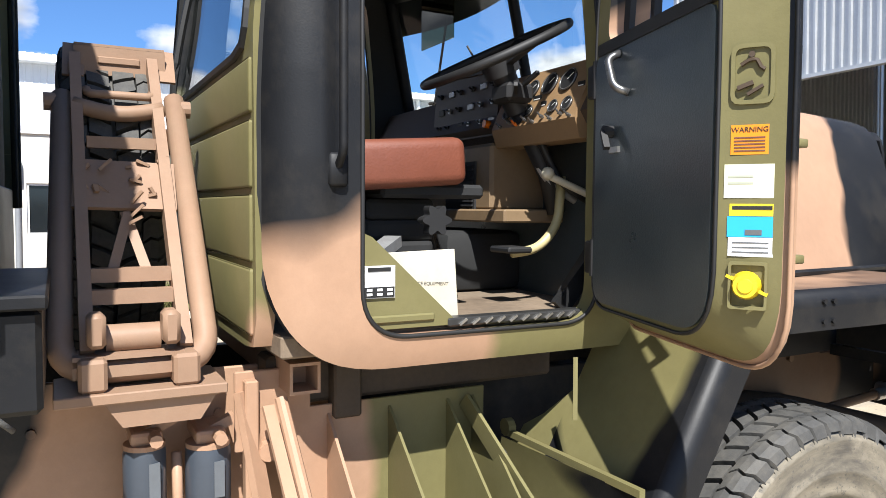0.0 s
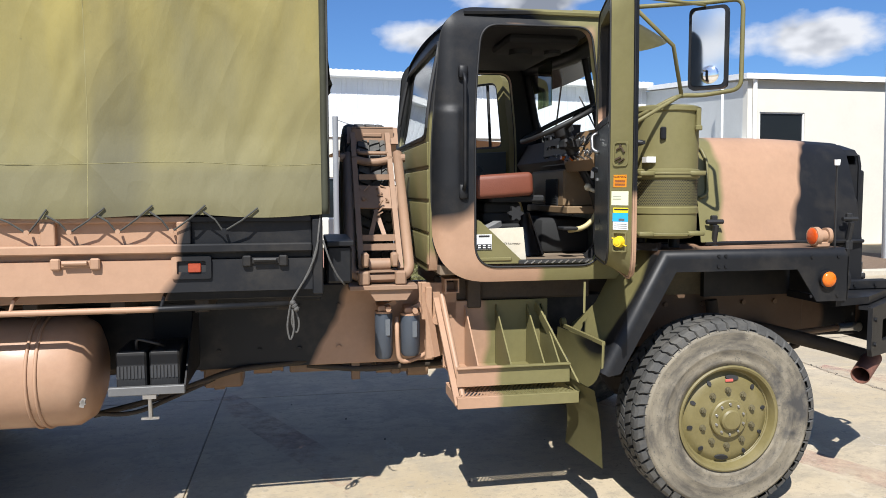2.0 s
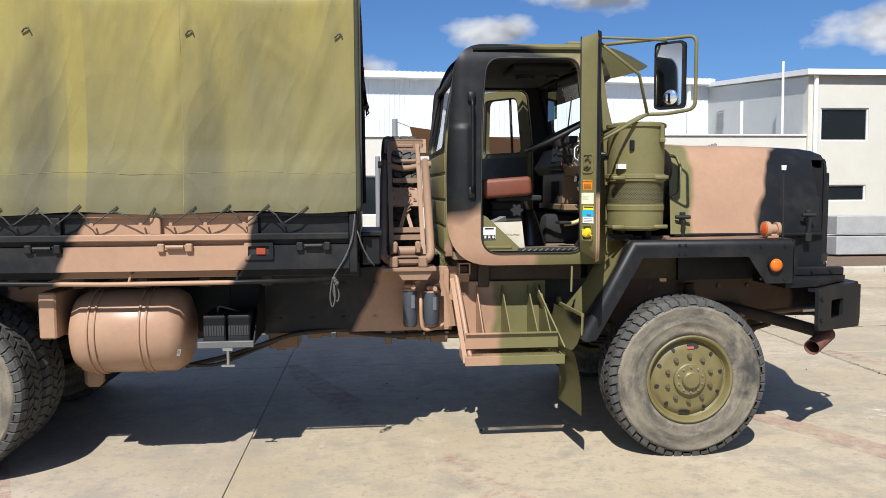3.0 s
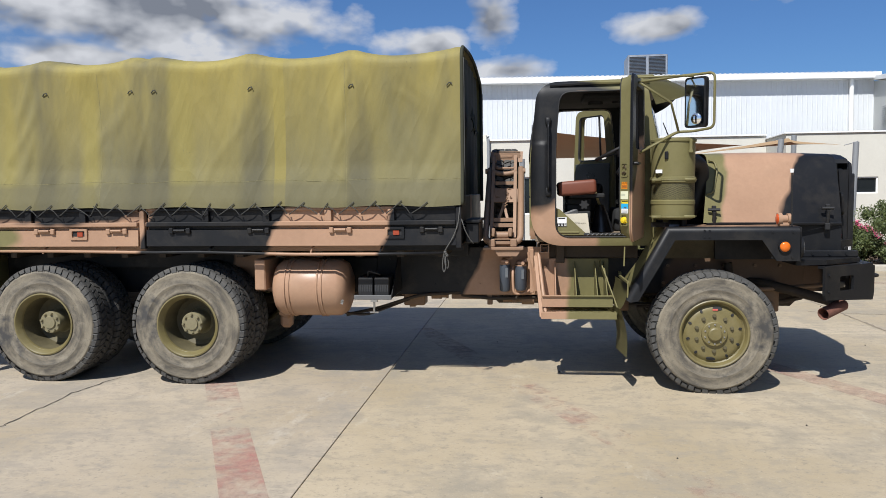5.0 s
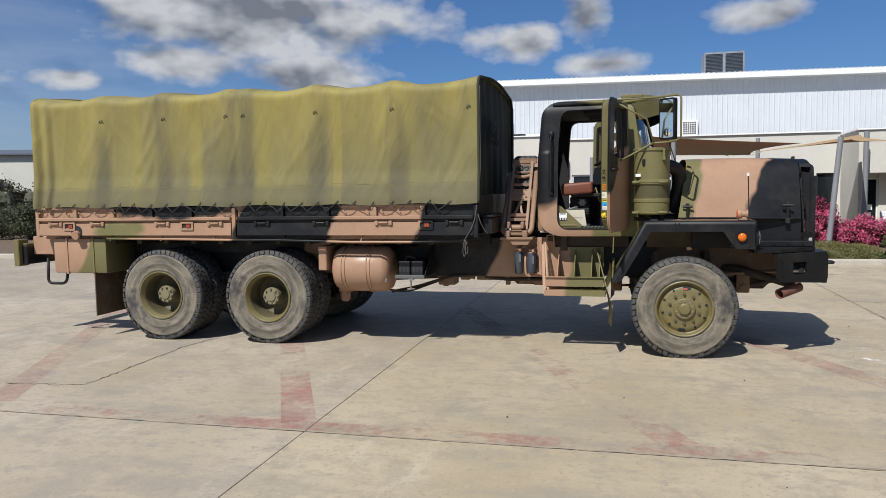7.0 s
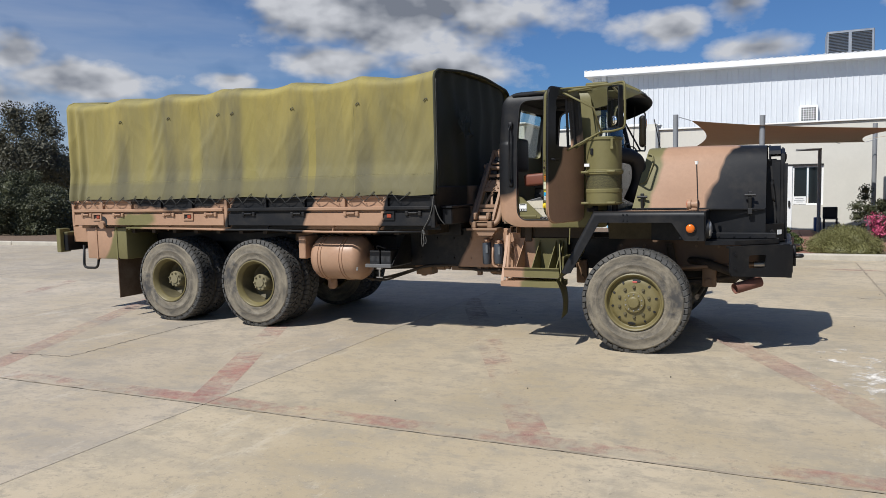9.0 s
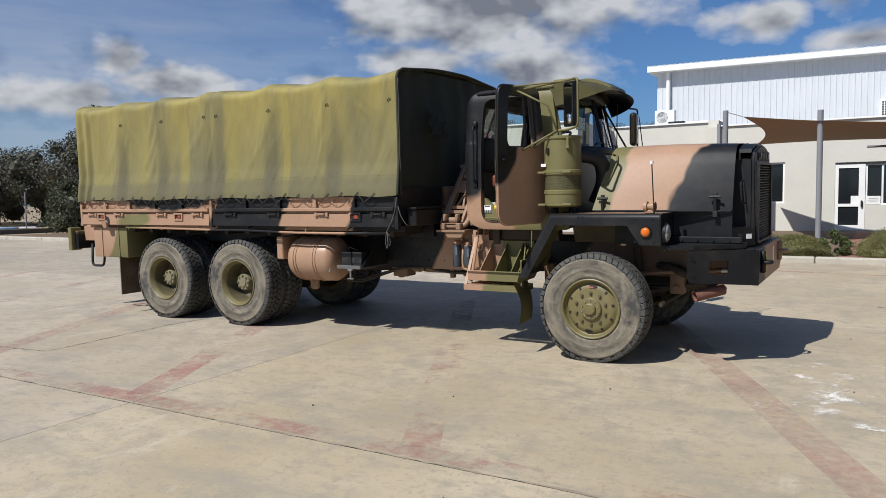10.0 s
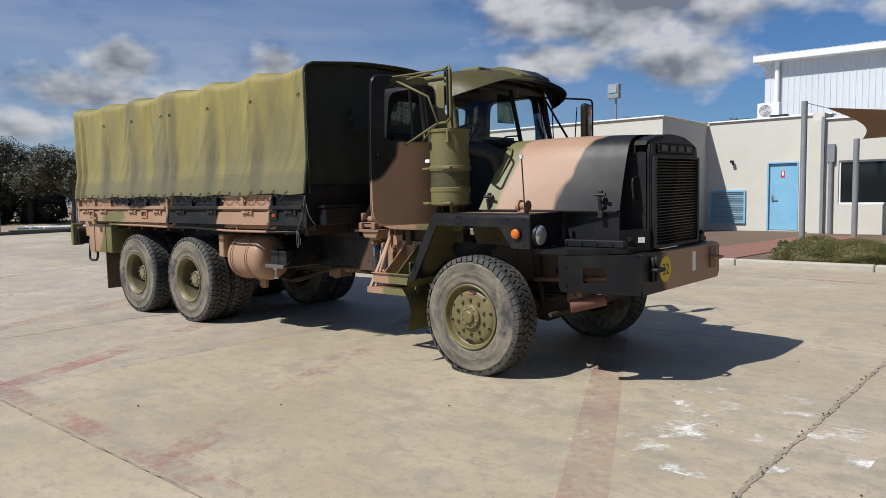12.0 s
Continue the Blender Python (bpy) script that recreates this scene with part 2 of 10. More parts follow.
def ring_prism(bm, outer, inner, a, b, axis="y"):
    """A flat frame between two outlines with the same number of points, pulled from a to b."""
    def at(p, h):
        return {"y": (p[0], h, p[1]), "x": (h, p[0], p[1]), "z": (p[0], p[1], h)}[axis]
    k = len(outer)
    L = [[bm.verts.new(at(p, h)) for p in o] for o, h in ((outer, a), (inner, a), (inner, b), (outer, b))]
    fs = []
    for i in range(k):
        j = (i + 1) % k
        for u in range(4):
            A, B = L[u], L[(u + 1) % 4]
            fs.append(bm.faces.new((A[i], A[j], B[j], B[i])))
    bmesh.ops.recalc_face_normals(bm, faces=fs)


def part(name, bm, mt, parent=None, label="", smooth=None, m=None):
    """Links a bmesh as one mesh object under a thing or a part."""
    me = bpy.data.meshes.new(name)
    if smooth is not None:
        for f in bm.faces:
            f.smooth = True
        lim = radians(smooth)
        for e in bm.edges:
            if len(e.link_faces) == 2 and e.calc_face_angle(0) > lim:
                e.smooth = False
    bm.to_mesh(me)
    bm.free()
    for k in (mt if isinstance(mt, (list, tuple)) else [mt]):
        me.materials.append(k)
    ob = new(name, me)
    if parent is not None:
        ob.parent = parent
    if m is not None:
        ob.matrix_local = m
    if label:
        ob["label"] = label
    return ob


def B():
    return bmesh.new()


def thing(name, bm, mt, label, category, group="", kind="", smooth=None, m=None):
    return tagged(part(name, bm, mt, None, "", smooth, m), label, category, group, kind)


def empty(name, parent=None, m=None, label="", category="", group=""):
    ob = new(name)
    ob.empty_display_size = 0.1
    if parent is not None:
        ob.parent = parent
    if m is not None:
        ob.matrix_local = m
    return tagged(ob, label, category, group)

# ---------------------------------------------------------------- the yard
SLOPE = 0.0245


def gz(y):
    """Height of the ground: the yard rises gently to the kerb and is level beyond it."""
    return SLOPE * (min(max(y, -14.0), 8.7) + 3.2)


def world_tex(mt):
    """Swaps the material's object coordinates for world ones, so that many pieces share one cloth."""
    nt = mt.node_tree
    for k in list(nt.nodes):
        if k.type == "TEX_COORD":
            g = nt.nodes.new("ShaderNodeNewGeometry")
            for ln in list(k.outputs["Object"].links):
                nt.links.new(g.outputs["Position"], ln.to_socket)
    return mt


def concrete(name="weathered_concrete", cast=(1.0, 1.0, 1.0)):
    mt = bpy.data.materials.new(name)
    mt.use_nodes = True
    nt = mt.node_tree
    n, l = nt.nodes.new, nt.links.new
    bs = nt.nodes["Principled BSDF"]
    pos = n("ShaderNodeNewGeometry").outputs["Position"]
    info = n("ShaderNodeObjectInfo")

    def tex(sc, det, ro, stretch=None):
        v = pos
        if stretch:
            mp = n("ShaderNodeMapping")
            mp.inputs["Scale"].default_value = stretch
            l(pos, mp.inputs[0])
            v = mp.outputs[0]
        t = n("ShaderNodeTexNoise")
        t.inputs["Scale"].default_value, t.inputs["Detail"].default_value, t.inputs["Roughness"].default_value = sc, det, ro
        l(v, t.inputs["Vector"])
        return t.outputs["Fac"]

    def ramp(v, a, b):
        k = n("ShaderNodeMapRange")
        l(v, k.inputs["Value"])
        k.inputs["From Min"].default_value, k.inputs["From Max"].default_value = a, b
        return k.outputs["Result"]

    def mixc(f, a, b, mode="MIX"):
        k = n("ShaderNodeMix")
        k.data_type, k.blend_type = "RGBA", mode
        for s, v in ((k.inputs["Factor"], f), (k.inputs["A"], a), (k.inputs["B"], b)):
            if isinstance(v, tuple):
                s.default_value = (*v, 1)
            elif isinstance(v, float):
                s.default_value = v
            else:
                l(v, s)
        return k.outputs["Result"]
    col = mixc(ramp(tex(0.45, 4, 0.6), 0.35, 0.68), (0.357, 0.289, 0.188), (0.457, 0.382, 0.274))
    col = mixc(ramp(tex(1.7, 8, 0.72), 0.50, 0.66), col, (0.289, 0.251, 0.188))
    col = mixc(ramp(tex(1.3, 7, 0.72, (0.35, 1.3, 1)), 0.52, 0.74), col, (0.276, 0.243, 0.190))
    col = mixc(ramp(tex(6.5, 7, 0.75, (0.7, 1.2, 1)), 0.51, 0.64), col, (0.304, 0.261, 0.193))
    col = mixc(ramp(tex(1.1, 9, 0.75, (1.3, 0.5, 1)), 0.58, 0.70), col, (0.477, 0.416, 0.315))
    col = mixc(ramp(tex(13, 6, 0.78), 0.54, 0.72), col, (0.274, 0.239, 0.179))
    col = mixc(ramp(tex(55, 3, 0.7), 0.62, 0.84), col, (0.203, 0.174, 0.132))
    col = mixc(ramp(tex(26, 5, 0.8), 0.58, 0.66), col, (0.249, 0.214, 0.158))
    col = mixc(ramp(tex(34, 5, 0.8), 0.60, 0.76), col, (0.500, 0.450, 0.360))
    col = mixc(ramp(tex(120, 2, 0.6), 0.64, 0.90), col, (0.507, 0.458, 0.376))
    tone = n("ShaderNodeMapRange")
    l(info.outputs["Random"], tone.inputs["Value"])
    tone.inputs["To Min"].default_value, tone.inputs["To Max"].default_value = 0.90, 1.06
    sc = n("ShaderNodeVectorMath")
    sc.operation = "SCALE"
    l(col, sc.inputs[0])
    l(tone.outputs[0], sc.inputs["Scale"])
    l(mixc(1.0, sc.outputs[0], cast, "MULTIPLY"), bs.inputs["Base Color"])
    bs.inputs["Roughness"].default_value = 0.66
    b = n("ShaderNodeBump")
    b.inputs["Strength"].default_value, b.inputs["Distance"].default_value = 0.35, 0.004
    l(tex(85, 5, 0.7), b.inputs["Height"])
    l(b.outputs[0], bs.inputs["Normal"])
    return mt


CONCRETE, GREY_CONCRETE = concrete(), concrete("grey_weathered_concrete", (0.985, 1.0, 1.075))
SOIL = world_tex(material("dry_dirt", (0.30, 0.235, 0.15), 0.95, var=0.25, scale=0.6, bump=0.4, bump_scale=20, dirt=(0.16, 0.15, 0.07), dirt_amount=0.5, dirt_scale=0.3))
MULCH = world_tex(material("garden_mulch", (0.15, 0.10, 0.065), 0.95, var=0.35, scale=9, bump=0.8, bump_scale=45))
CREAM = world_tex(material("cream_render", (0.575, 0.555, 0.49), 0.85, var=0.05, scale=1.2, bump=0.12, bump_scale=120, dirt=(0.50, 0.46, 0.38), dirt_amount=0.14, dirt_scale=0.9))
GREYWALL = world_tex(material("pale_grey_panel", (0.50, 0.51, 0.49), 0.8, var=0.05, scale=1.0, bump=0.08, bump_scale=90))
CLAD = material("white_steel_sheet", (0.585, 0.605, 0.625), 0.45, var=0.04, scale=0.8, dirt=(0.55, 0.55, 0.53), dirt_amount=0.10, dirt_scale=0.5)
ZINC = material("galvanised_steel", (0.45, 0.46, 0.47), 0.42, metal=0.85, var=0.15, scale=4)
POLE = material("grey_painted_steel", (0.22, 0.23, 0.24), 0.5, var=0.08, scale=3)
WHITE = material("white_paint", (0.78, 0.78, 0.76), 0.5, var=0.05, scale=3)
DARKGLASS = material("dark_window_glass", (0.012, 0.015, 0.017), 0.06, var=0.05, scale=1)
DARK = material("dark_interior", (0.014, 0.014, 0.015), 0.8, var=0.2, scale=1)
BLUE = material("pale_blue_door_paint", (0.20, 0.44, 0.62), 0.45, var=0.08, scale=2, dirt=(0.45, 0.50, 0.50), dirt_amount=0.2, dirt_scale=2)
SAIL = material("tan_shade_cloth", (0.36, 0.235, 0.12), 0.8, var=0.08, scale=2, bump=0.2, bump_scale=220)
KERB = world_tex(material("kerb_concrete", (0.42, 0.385, 0.32), 0.9, var=0.15, scale=3, bump=0.3, bump_scale=60))
REDBRICK = world_tex(material("red_paver", (0.25, 0.118, 0.085), 0.85, var=0.2, scale=6, bump=0.3, bump_scale=70))


def build_ground():
    xs = [-3000, -400, -120, -60, -33, -20, 0, 12, 30, 60, 120, 400, 3000]
    ys = [-3000, -400, -120, -40, -14, 0, 8.6, 22, 40, 120, 400, 3000]
    bm = B()
    g = [[bm.verts.new((x, y, gz(y) - 0.010)) for y in ys] for x in xs]
    for i in range(len(xs) - 1):
        for j in range(len(ys) - 1):
            bm.faces.new((g[i][j], g[i + 1][j], g[i + 1][j + 1], g[i][j + 1]))
    thing("ground", bm, SOIL, "dry brown earth round the yard, reaching the horizon", "ground", kind="structure")
    yard = tagged(empty("yard"), "worn pale concrete yard poured in large square bays with open joints", "yard", kind="structure")
    xj = [-36.5, -30.9, -25.3, -19.7, -14.1, -8.5, -2.9, 2.7, 8.3, 12.6]
    yj = [-14.0, -9.6, -4.06, 1.6, 7.2, 8.42]
    made = {}
    tilt = Matrix.Rotation(math.atan(SLOPE), 4, "X")
    for x0, x1 in zip(xj, xj[1:]):
        for y0, y1 in zip(yj, yj[1:]):
            grey = x1 < -2.8
            k = (round(x1 - x0, 2), round(y1 - y0, 2), grey)
            if k not in made:
                bm = B()
                mbox(bm, 0.0035, k[0] - 0.0035, 0.0035, k[1] - 0.0035, -0.02, 0, 0.003)
                me = bpy.data.meshes.new("slab")
                bm.to_mesh(me)
                bm.free()
                me.materials.append(GREY_CONCRETE if grey else CONCRETE)
                made[k] = me
            ob = new("slab", made[k])
            ob.parent = yard
            ob.matrix_local = Matrix.Translation((x0, y0, gz(y0))) @ tilt


build_ground()


def wall_box(name, x0, x1, y0, y1, z0, z1, mt, label, holes=()):
    """A wall along x with its openings cut through it. holes: (x0, x1, z0, z1)."""
    xs = sorted({x0, x1, *[h[0] for h in holes], *[h[1] for h in holes]})
    zs = sorted({z0, z1, *[h[2] for h in holes], *[h[3] for h in holes]})
    bm = B()
    solid = [[not any(h[0] <= (a + b) / 2 <= h[1] and h[2] <= (c + d) / 2 <= h[3] for h in holes)
              for c, d in zip(zs, zs[1:])] for a, b in zip(xs, xs[1:])]
    cache = {}

    def v(x, y, z):
        if (x, y, z) not in cache:
            cache[x, y, z] = bm.verts.new((x, y, z))
        return cache[x, y, z]
    nx, nz = len(xs) - 1, len(zs) - 1
    for i in range(nx):
        for j in range(nz):
            if not solid[i][j]:
                continue
            a, b, c, d = xs[i], xs[i + 1], zs[j], zs[j + 1]
            bm.faces.new((v(a, y0, c), v(b, y0, c), v(b, y0, d), v(a, y0, d)))
            bm.faces.new((v(a, y1, d), v(b, y1, d), v(b, y1, c), v(a, y1, c)))
            for di, dj, q in ((-1, 0, ((a, y0, c), (a, y0, d), (a, y1, d), (a, y1, c))), (1, 0, ((b, y0, d), (b, y0, c), (b, y1, c), (b, y1, d))),
                              (0, -1, ((b, y0, c), (a, y0, c), (a, y1, c), (b, y1, c))), (0, 1, ((a, y0, d), (b, y0, d), (b, y1, d), (a, y1, d)))):
                ii, jj = i + di, j + dj
                if not (0 <= ii < nx and 0 <= jj < nz) or not solid[ii][jj]:
                    bm.faces.new([v(*p) for p in q])
    return thing(name, bm, mt, label, "wall", kind="structure")


def ribbed(bm, p, q, z0, z1, pitch=0.2, rib=0.05, depth=0.03, out=(0, -1), slant=0.018):
    """Steel sheet with upright ribs along a line from p to q; z1 may be a pair of heights."""
    p, q, o = Vector(p), Vector(q), Vector(out)
    L = (q - p).length
    u = (q - p) / L
    za, zb = z1 if isinstance(z1, tuple) else (z1, z1)
    s, k = [], 0.0
    while k < L:
        s += [(k, 0), (min(k + pitch - rib - 2 * slant, L), 0), (min(k + pitch - rib - slant, L), depth), (min(k + pitch - slant, L), depth)]
        k += pitch
    s.append((L, 0))
    A, C = [], []
    for a, d in s:
        w = p + u * a + o * d
        A.append(bm.verts.new((w.x, w.y, z0)))
        C.append(bm.verts.new((w.x, w.y, za + (zb - za) * a / L)))
    for i in range(len(s) - 1):
        if s[i + 1][0] - s[i][0] > 1e-5:
            bm.faces.new((A[i], A[i + 1], C[i + 1], C[i]))


def window(name, x0, x1, y, z0, z1, label, bars=0, m=None, mt=None):
    """A framed window in a wall that faces -y."""
    e = tagged(empty(name), label, "window", kind="structure")
    bm = B()
    t = 0.05
    mbox(bm, x0, x1, y - 0.02, y + 0.06, z0, z0 + t)
    mbox(bm, x0, x1, y - 0.02, y + 0.06, z1 - t, z1)
    mbox(bm, x0, x0 + t, y - 0.018, y + 0.06, z0 + t, z1 - t)
    mbox(bm, x1 - t, x1, y - 0.018, y + 0.06, z0 + t, z1 - t)
    for i in range(bars):
        c = x0 + (x1 - x0) * (i + 1) / (bars + 1)
        mbox(bm, c - 0.02, c + 0.02, y - 0.015, y + 0.05, z0 + t, z1 - t)
    part("window_frame", bm, mt or WHITE, e)
    for i in range(bars + 1):
        a, b = x0 + (x1 - x0) * i / (bars + 1) + 0.03, x0 + (x1 - x0) * (i + 1) / (bars + 1) - 0.03
        bm = B()
        mbox(bm, a, b, y + 0.03, y + 0.036, z0 + 0.03, z1 - 0.03)
        part("pane", bm, DARKGLASS, e)
    if m is not None:
        e.matrix_world = m
    return e


# ---------------------------------------------------------------- the buildings
GB = 0.62


def build_office():
    base = GB - 0.4
    wall_box("wall_door_side", -5.5, -2.2, 17.0, 17.3, base, 3.98, CREAM, "cream rendered outer wall with a pale blue door",
             [(-3.62, -2.74, GB + 0.02, GB + 2.06)])
    wall_box("wall_window_side", -2.2, 6.57, 16.0, 16.3, base, 3.74, CREAM, "long cream rendered outer wall with windows and a glass door",
             [(-1.44, 0.01, 1.42, 2.61), (1.31, 2.06, GB + 0.02, 2.55), (2.06, 2.88, 1.35, 2.52), (5.90, 6.46, GB + 0.02, 2.52)])
    bm = B()
    mbox(bm, -2.2, -1.9, 16.3, 17.3, base, 3.98)
    thing("wall_return", bm, CREAM, "cream rendered wall end beside the blue door", "wall", kind="structure")
    bm = B()
    mbox(bm, -14.0, -5.5, 13.8, 14.1, base, 3.95)
    mbox(bm, -5.8, -5.5, 14.1, 17.3, base, 3.95)
    mbox(bm, -14.0, -13.7, 14.1, 20.2, base, 3.95)
    thing("wall_store", bm, CREAM, "cream rendered store block with a flat roof", "wall", kind="structure")
    bm = B()
    mbox(bm, -13.7, -5.8, 14.1, 20.2, 3.7, 3.8)
    mbox(bm, -5.5, 6.8, 17.3, 20.2, 3.5, 3.6)
    thing("roof_flat", bm, ZINC, "low flat metal roof behind the cream wall", "roof", kind="structure")
    bm = B()
    for x0, x1, y0, y1, z in ((-14.06, -5.44, 13.74, 14.14, 3.95), (-5.44, -1.86, 16.94, 17.34, 3.98), (-1.86, 6.57, 15.94, 16.34, 3.74), (-5.84, -5.44, 14.14, 16.94, 3.95)):
        mbox(bm, x0, x1, y0, y1, z, z + 0.045, 0.008)
    thing("trim_parapet", bm, WHITE, "thin white metal capping along the parapet", "trim", kind="structure")
    # the blue door
    d = tagged(empty("door_1"), "pale blue scuffed metal door in the cream wall", "door", kind="structure")
    bm = B()
    mbox(bm, -3.58, -2.78, 17.05, 17.1, GB + 0.04, GB + 2.02, 0.004)
    part("door_leaf", bm, BLUE, d)
    bm = B()
    for a, b, c, e in ((-3.62, -3.58, GB, GB + 2.06), (-2.78, -2.74, GB, GB + 2.06), (-3.58, -2.78, GB + 2.02, GB + 2.06)):
        mbox(bm, a, b, 16.98, 17.12, c, e)
    part("door_frame", bm, BLUE, d)
    bm = B()
    mbox(bm, -3.50, -3.46, 17.02, 17.05, GB + 0.9, GB + 1.1)
    cyl(bm, (-3.48, 17.02, GB + 1.0), (-3.48, 16.97, GB + 1.0), 0.02)
    bar(bm, (-3.48, 16.97, GB + 1.0), (-3.34, 16.97, GB + 1.0), 0.02, 0.02)
    part("door_handle", bm, ZINC, d, "steel lever handle")
    bm = B()
    mbox(bm, -3.25, -3.14, 17.044, 17.05, GB + 1.60, GB + 1.80)
    part("door_sign", bm, material("red_sign", (0.55, 0.03, 0.03), 0.5), d, "small red and white sign")
    bm = B()
    mbox(bm, -3.22, -3.17, 17.040, 17.044, GB + 1.66, GB + 1.78)
    part("sign_panel", bm, WHITE, d)
    # louvre
    v = tagged(empty("vent_1"), "pale blue louvred vent low in the cream wall", "vent", kind="structure")
    bm = B()
    for a, b, c, e in ((-5.35, -5.3, GB + 0.22, GB + 1.24), (-4.3, -4.25, GB + 0.22, GB + 1.24), (-5.3, -4.3, GB + 1.19, GB + 1.24), (-5.3, -4.3, GB + 0.22, GB + 0.27)):
        mbox(bm, a, b, 16.94, 17.0, c, e)
    part("vent_frame", bm, BLUE, v)
    for i in range(13):
        z = GB + 0.30 + i * 0.07
        bm = B()
        bar(bm, (-5.3, 16.965, z), (-4.3, 16.965, z), 0.05, 0.012, up=(0, 0.6, 0.8))
        part("slat", bm, BLUE, v)
    window("window_1", -1.44, 0.01, 16.06, 1.42, 2.61, "wide dark office window with a white frame")
    d = tagged(empty("door_2"), "white framed glass entrance door with a middle rail", "door", kind="structure")
    bm = B()
    mbox(bm, 1.315, 1.40, 16.00, 16.08, GB + 0.03, 2.50)
    mbox(bm, 1.90, 2.055, 16.00, 16.08, GB + 0.03, 2.50)
    for z0, z1 in ((GB + 0.03, GB + 0.17), (1.31, 1.39), (2.39, 2.50)):
        mbox(bm, 1.40, 1.90, 16.004, 16.076, z0, z1)
    part("door_frame", bm, WHITE, d)
    for z0, z1 in ((GB + 0.17, 1.31), (1.39, 2.39)):
        bm = B()
        mbox(bm, 1.40, 1.90, 16.035, 16.042, z0, z1)
        part("pane", bm, DARKGLASS, d)
    # dark strip across the top of the door and the window beside it
    bm = B()
    mbox(bm, 1.31, 2.88, 15.99, 16.08, 2.50, 2.55)
    part("dark_top_strip", bm, DARK, d)
    bm = B()
    mbox(bm, 1.955, 2.005, 15.94, 16.0, 1.30, 1.48, 0.012)
    part("door_handle", bm, DARK, d, "black lever handle")
    window("window_2", 2.06, 2.88, 16.06, 1.35, 2.50, "dark office window beside the entrance door", bars=1)
    window("door_3", 5.90, 6.46, 16.06, GB + 0.02, 2.52, "dark glazed office door", mt=DARK)
    bm = B()
    mbox(bm, 1.71, 1.90, 16.020, 16.025, 1.36, 1.61)
    thing("notice", bm, WHITE, "white paper notice stuck on the glass door", "notice")
    bm = B()
    mbox(bm, 2.08, 2.43, 16.026, 16.030, 1.37, 1.60)
    sg = thing("window_notice", bm, WHITE, "white printed notice inside the window beside the door", "notice")
    for i, w in enumerate((0.22, 0.28, 0.18)):
        bm = B()
        mbox(bm, 2.255 - w / 2, 2.255 + w / 2, 16.0235, 16.026, 1.53 - i * 0.05, 1.545 - i * 0.05)
        part("print_bar", bm, POLE, sg)
    bm = B()
    mbox(bm, -1.72, -1.52, 15.9, 16.0, GB + 1.95, GB + 2.45, 0.01)
    cyl(bm, (-1.62, 15.95, GB), (-1.62, 15.95, GB + 1.95), 0.06)
    mbox(bm, -1.86, -1.78, 15.86, 15.94, GB, GB + 3.2)
    thing("downpipe", bm, POLE, "grey downpipe and rainwater box on the cream wall", "pipe")


before = set(bpy.data.objects)
build_office()
# the block is drawn at three quarters of its size and set in place behind the garden
AWAY = Vector((3.2, -7.0, 1.57))
for ob in set(bpy.data.objects) - before:
    if ob.parent is None:
        ob.matrix_world = Matrix.Translation(AWAY) @ Matrix.Scale(1.274, 4) @ Matrix.Translation(-AWAY) @ ob.matrix_world


def build_block():
    """The forward part of the offices, with its own doorway."""
    base = gz(20) - 0.3
    wall_box("wall_block", 7.5, 13.8, 20.1, 20.4, base, 4.19, CREAM, "cream rendered front wall of the forward office block",
             [(7.82, 9.0, gz(20) + 0.08, 2.68), (9.87, 10.62, 2.05, 2.64)])
    bm = B()
    mbox(bm, 7.5, 7.8, 20.4, 22.5, base, 4.19)
    thing("wall_block_end", bm, CREAM, "cream rendered end wall of the forward office block", "wall", kind="structure")
    bm = B()
    mbox(bm, 7.8, 13.75, 20.4, 27.6, 3.8, 3.9)
    thing("roof_block", bm, ZINC, "low flat metal roof of the forward block", "roof", kind="structure")
    bm = B()
    mbox(bm, 7.44, 13.8, 20.04, 20.44, 4.19, 4.24, 0.008)
    mbox(bm, 7.44, 7.84, 20.44, 22.4, 4.19, 4.24, 0.008)
    thing("trim_block", bm, WHITE, "thin white metal capping along the block's parapet", "trim", kind="structure")
    bm = B()
    mbox(bm, 8.42, 9.2, 21.0, 21.2, base, 2.9)
    mbox(bm, 9.0, 9.2, 20.4, 21.0, base, 2.9)
    mbox(bm, 7.8, 9.0, 20.4, 21.0, 2.68, 2.9)
    mbox(bm, 7.8, 8.42, 21.06, 21.2, 2.52, 2.68)
    thing("wall_porch", bm, CREAM, "cream rendered porch recess round the doorway", "wall", kind="structure")
    window("door_4", 7.84, 8.42, 21.06, gz(20) + 0.08, 2.52, "dark glazed doorway with white notices")
    window("window_3", 9.87, 10.62, 20.16, 2.05, 2.64, "small wide office window with a white frame")
    for x, z in ((7.98, 1.35), (7.94, 1.08)):
        bm = B()
        mbox(bm, x, x + 0.26, 21.040, 21.045, z, z + 0.2)
        thing("notice", bm, WHITE, "white paper notice on the dark glass door", "notice")


build_block()


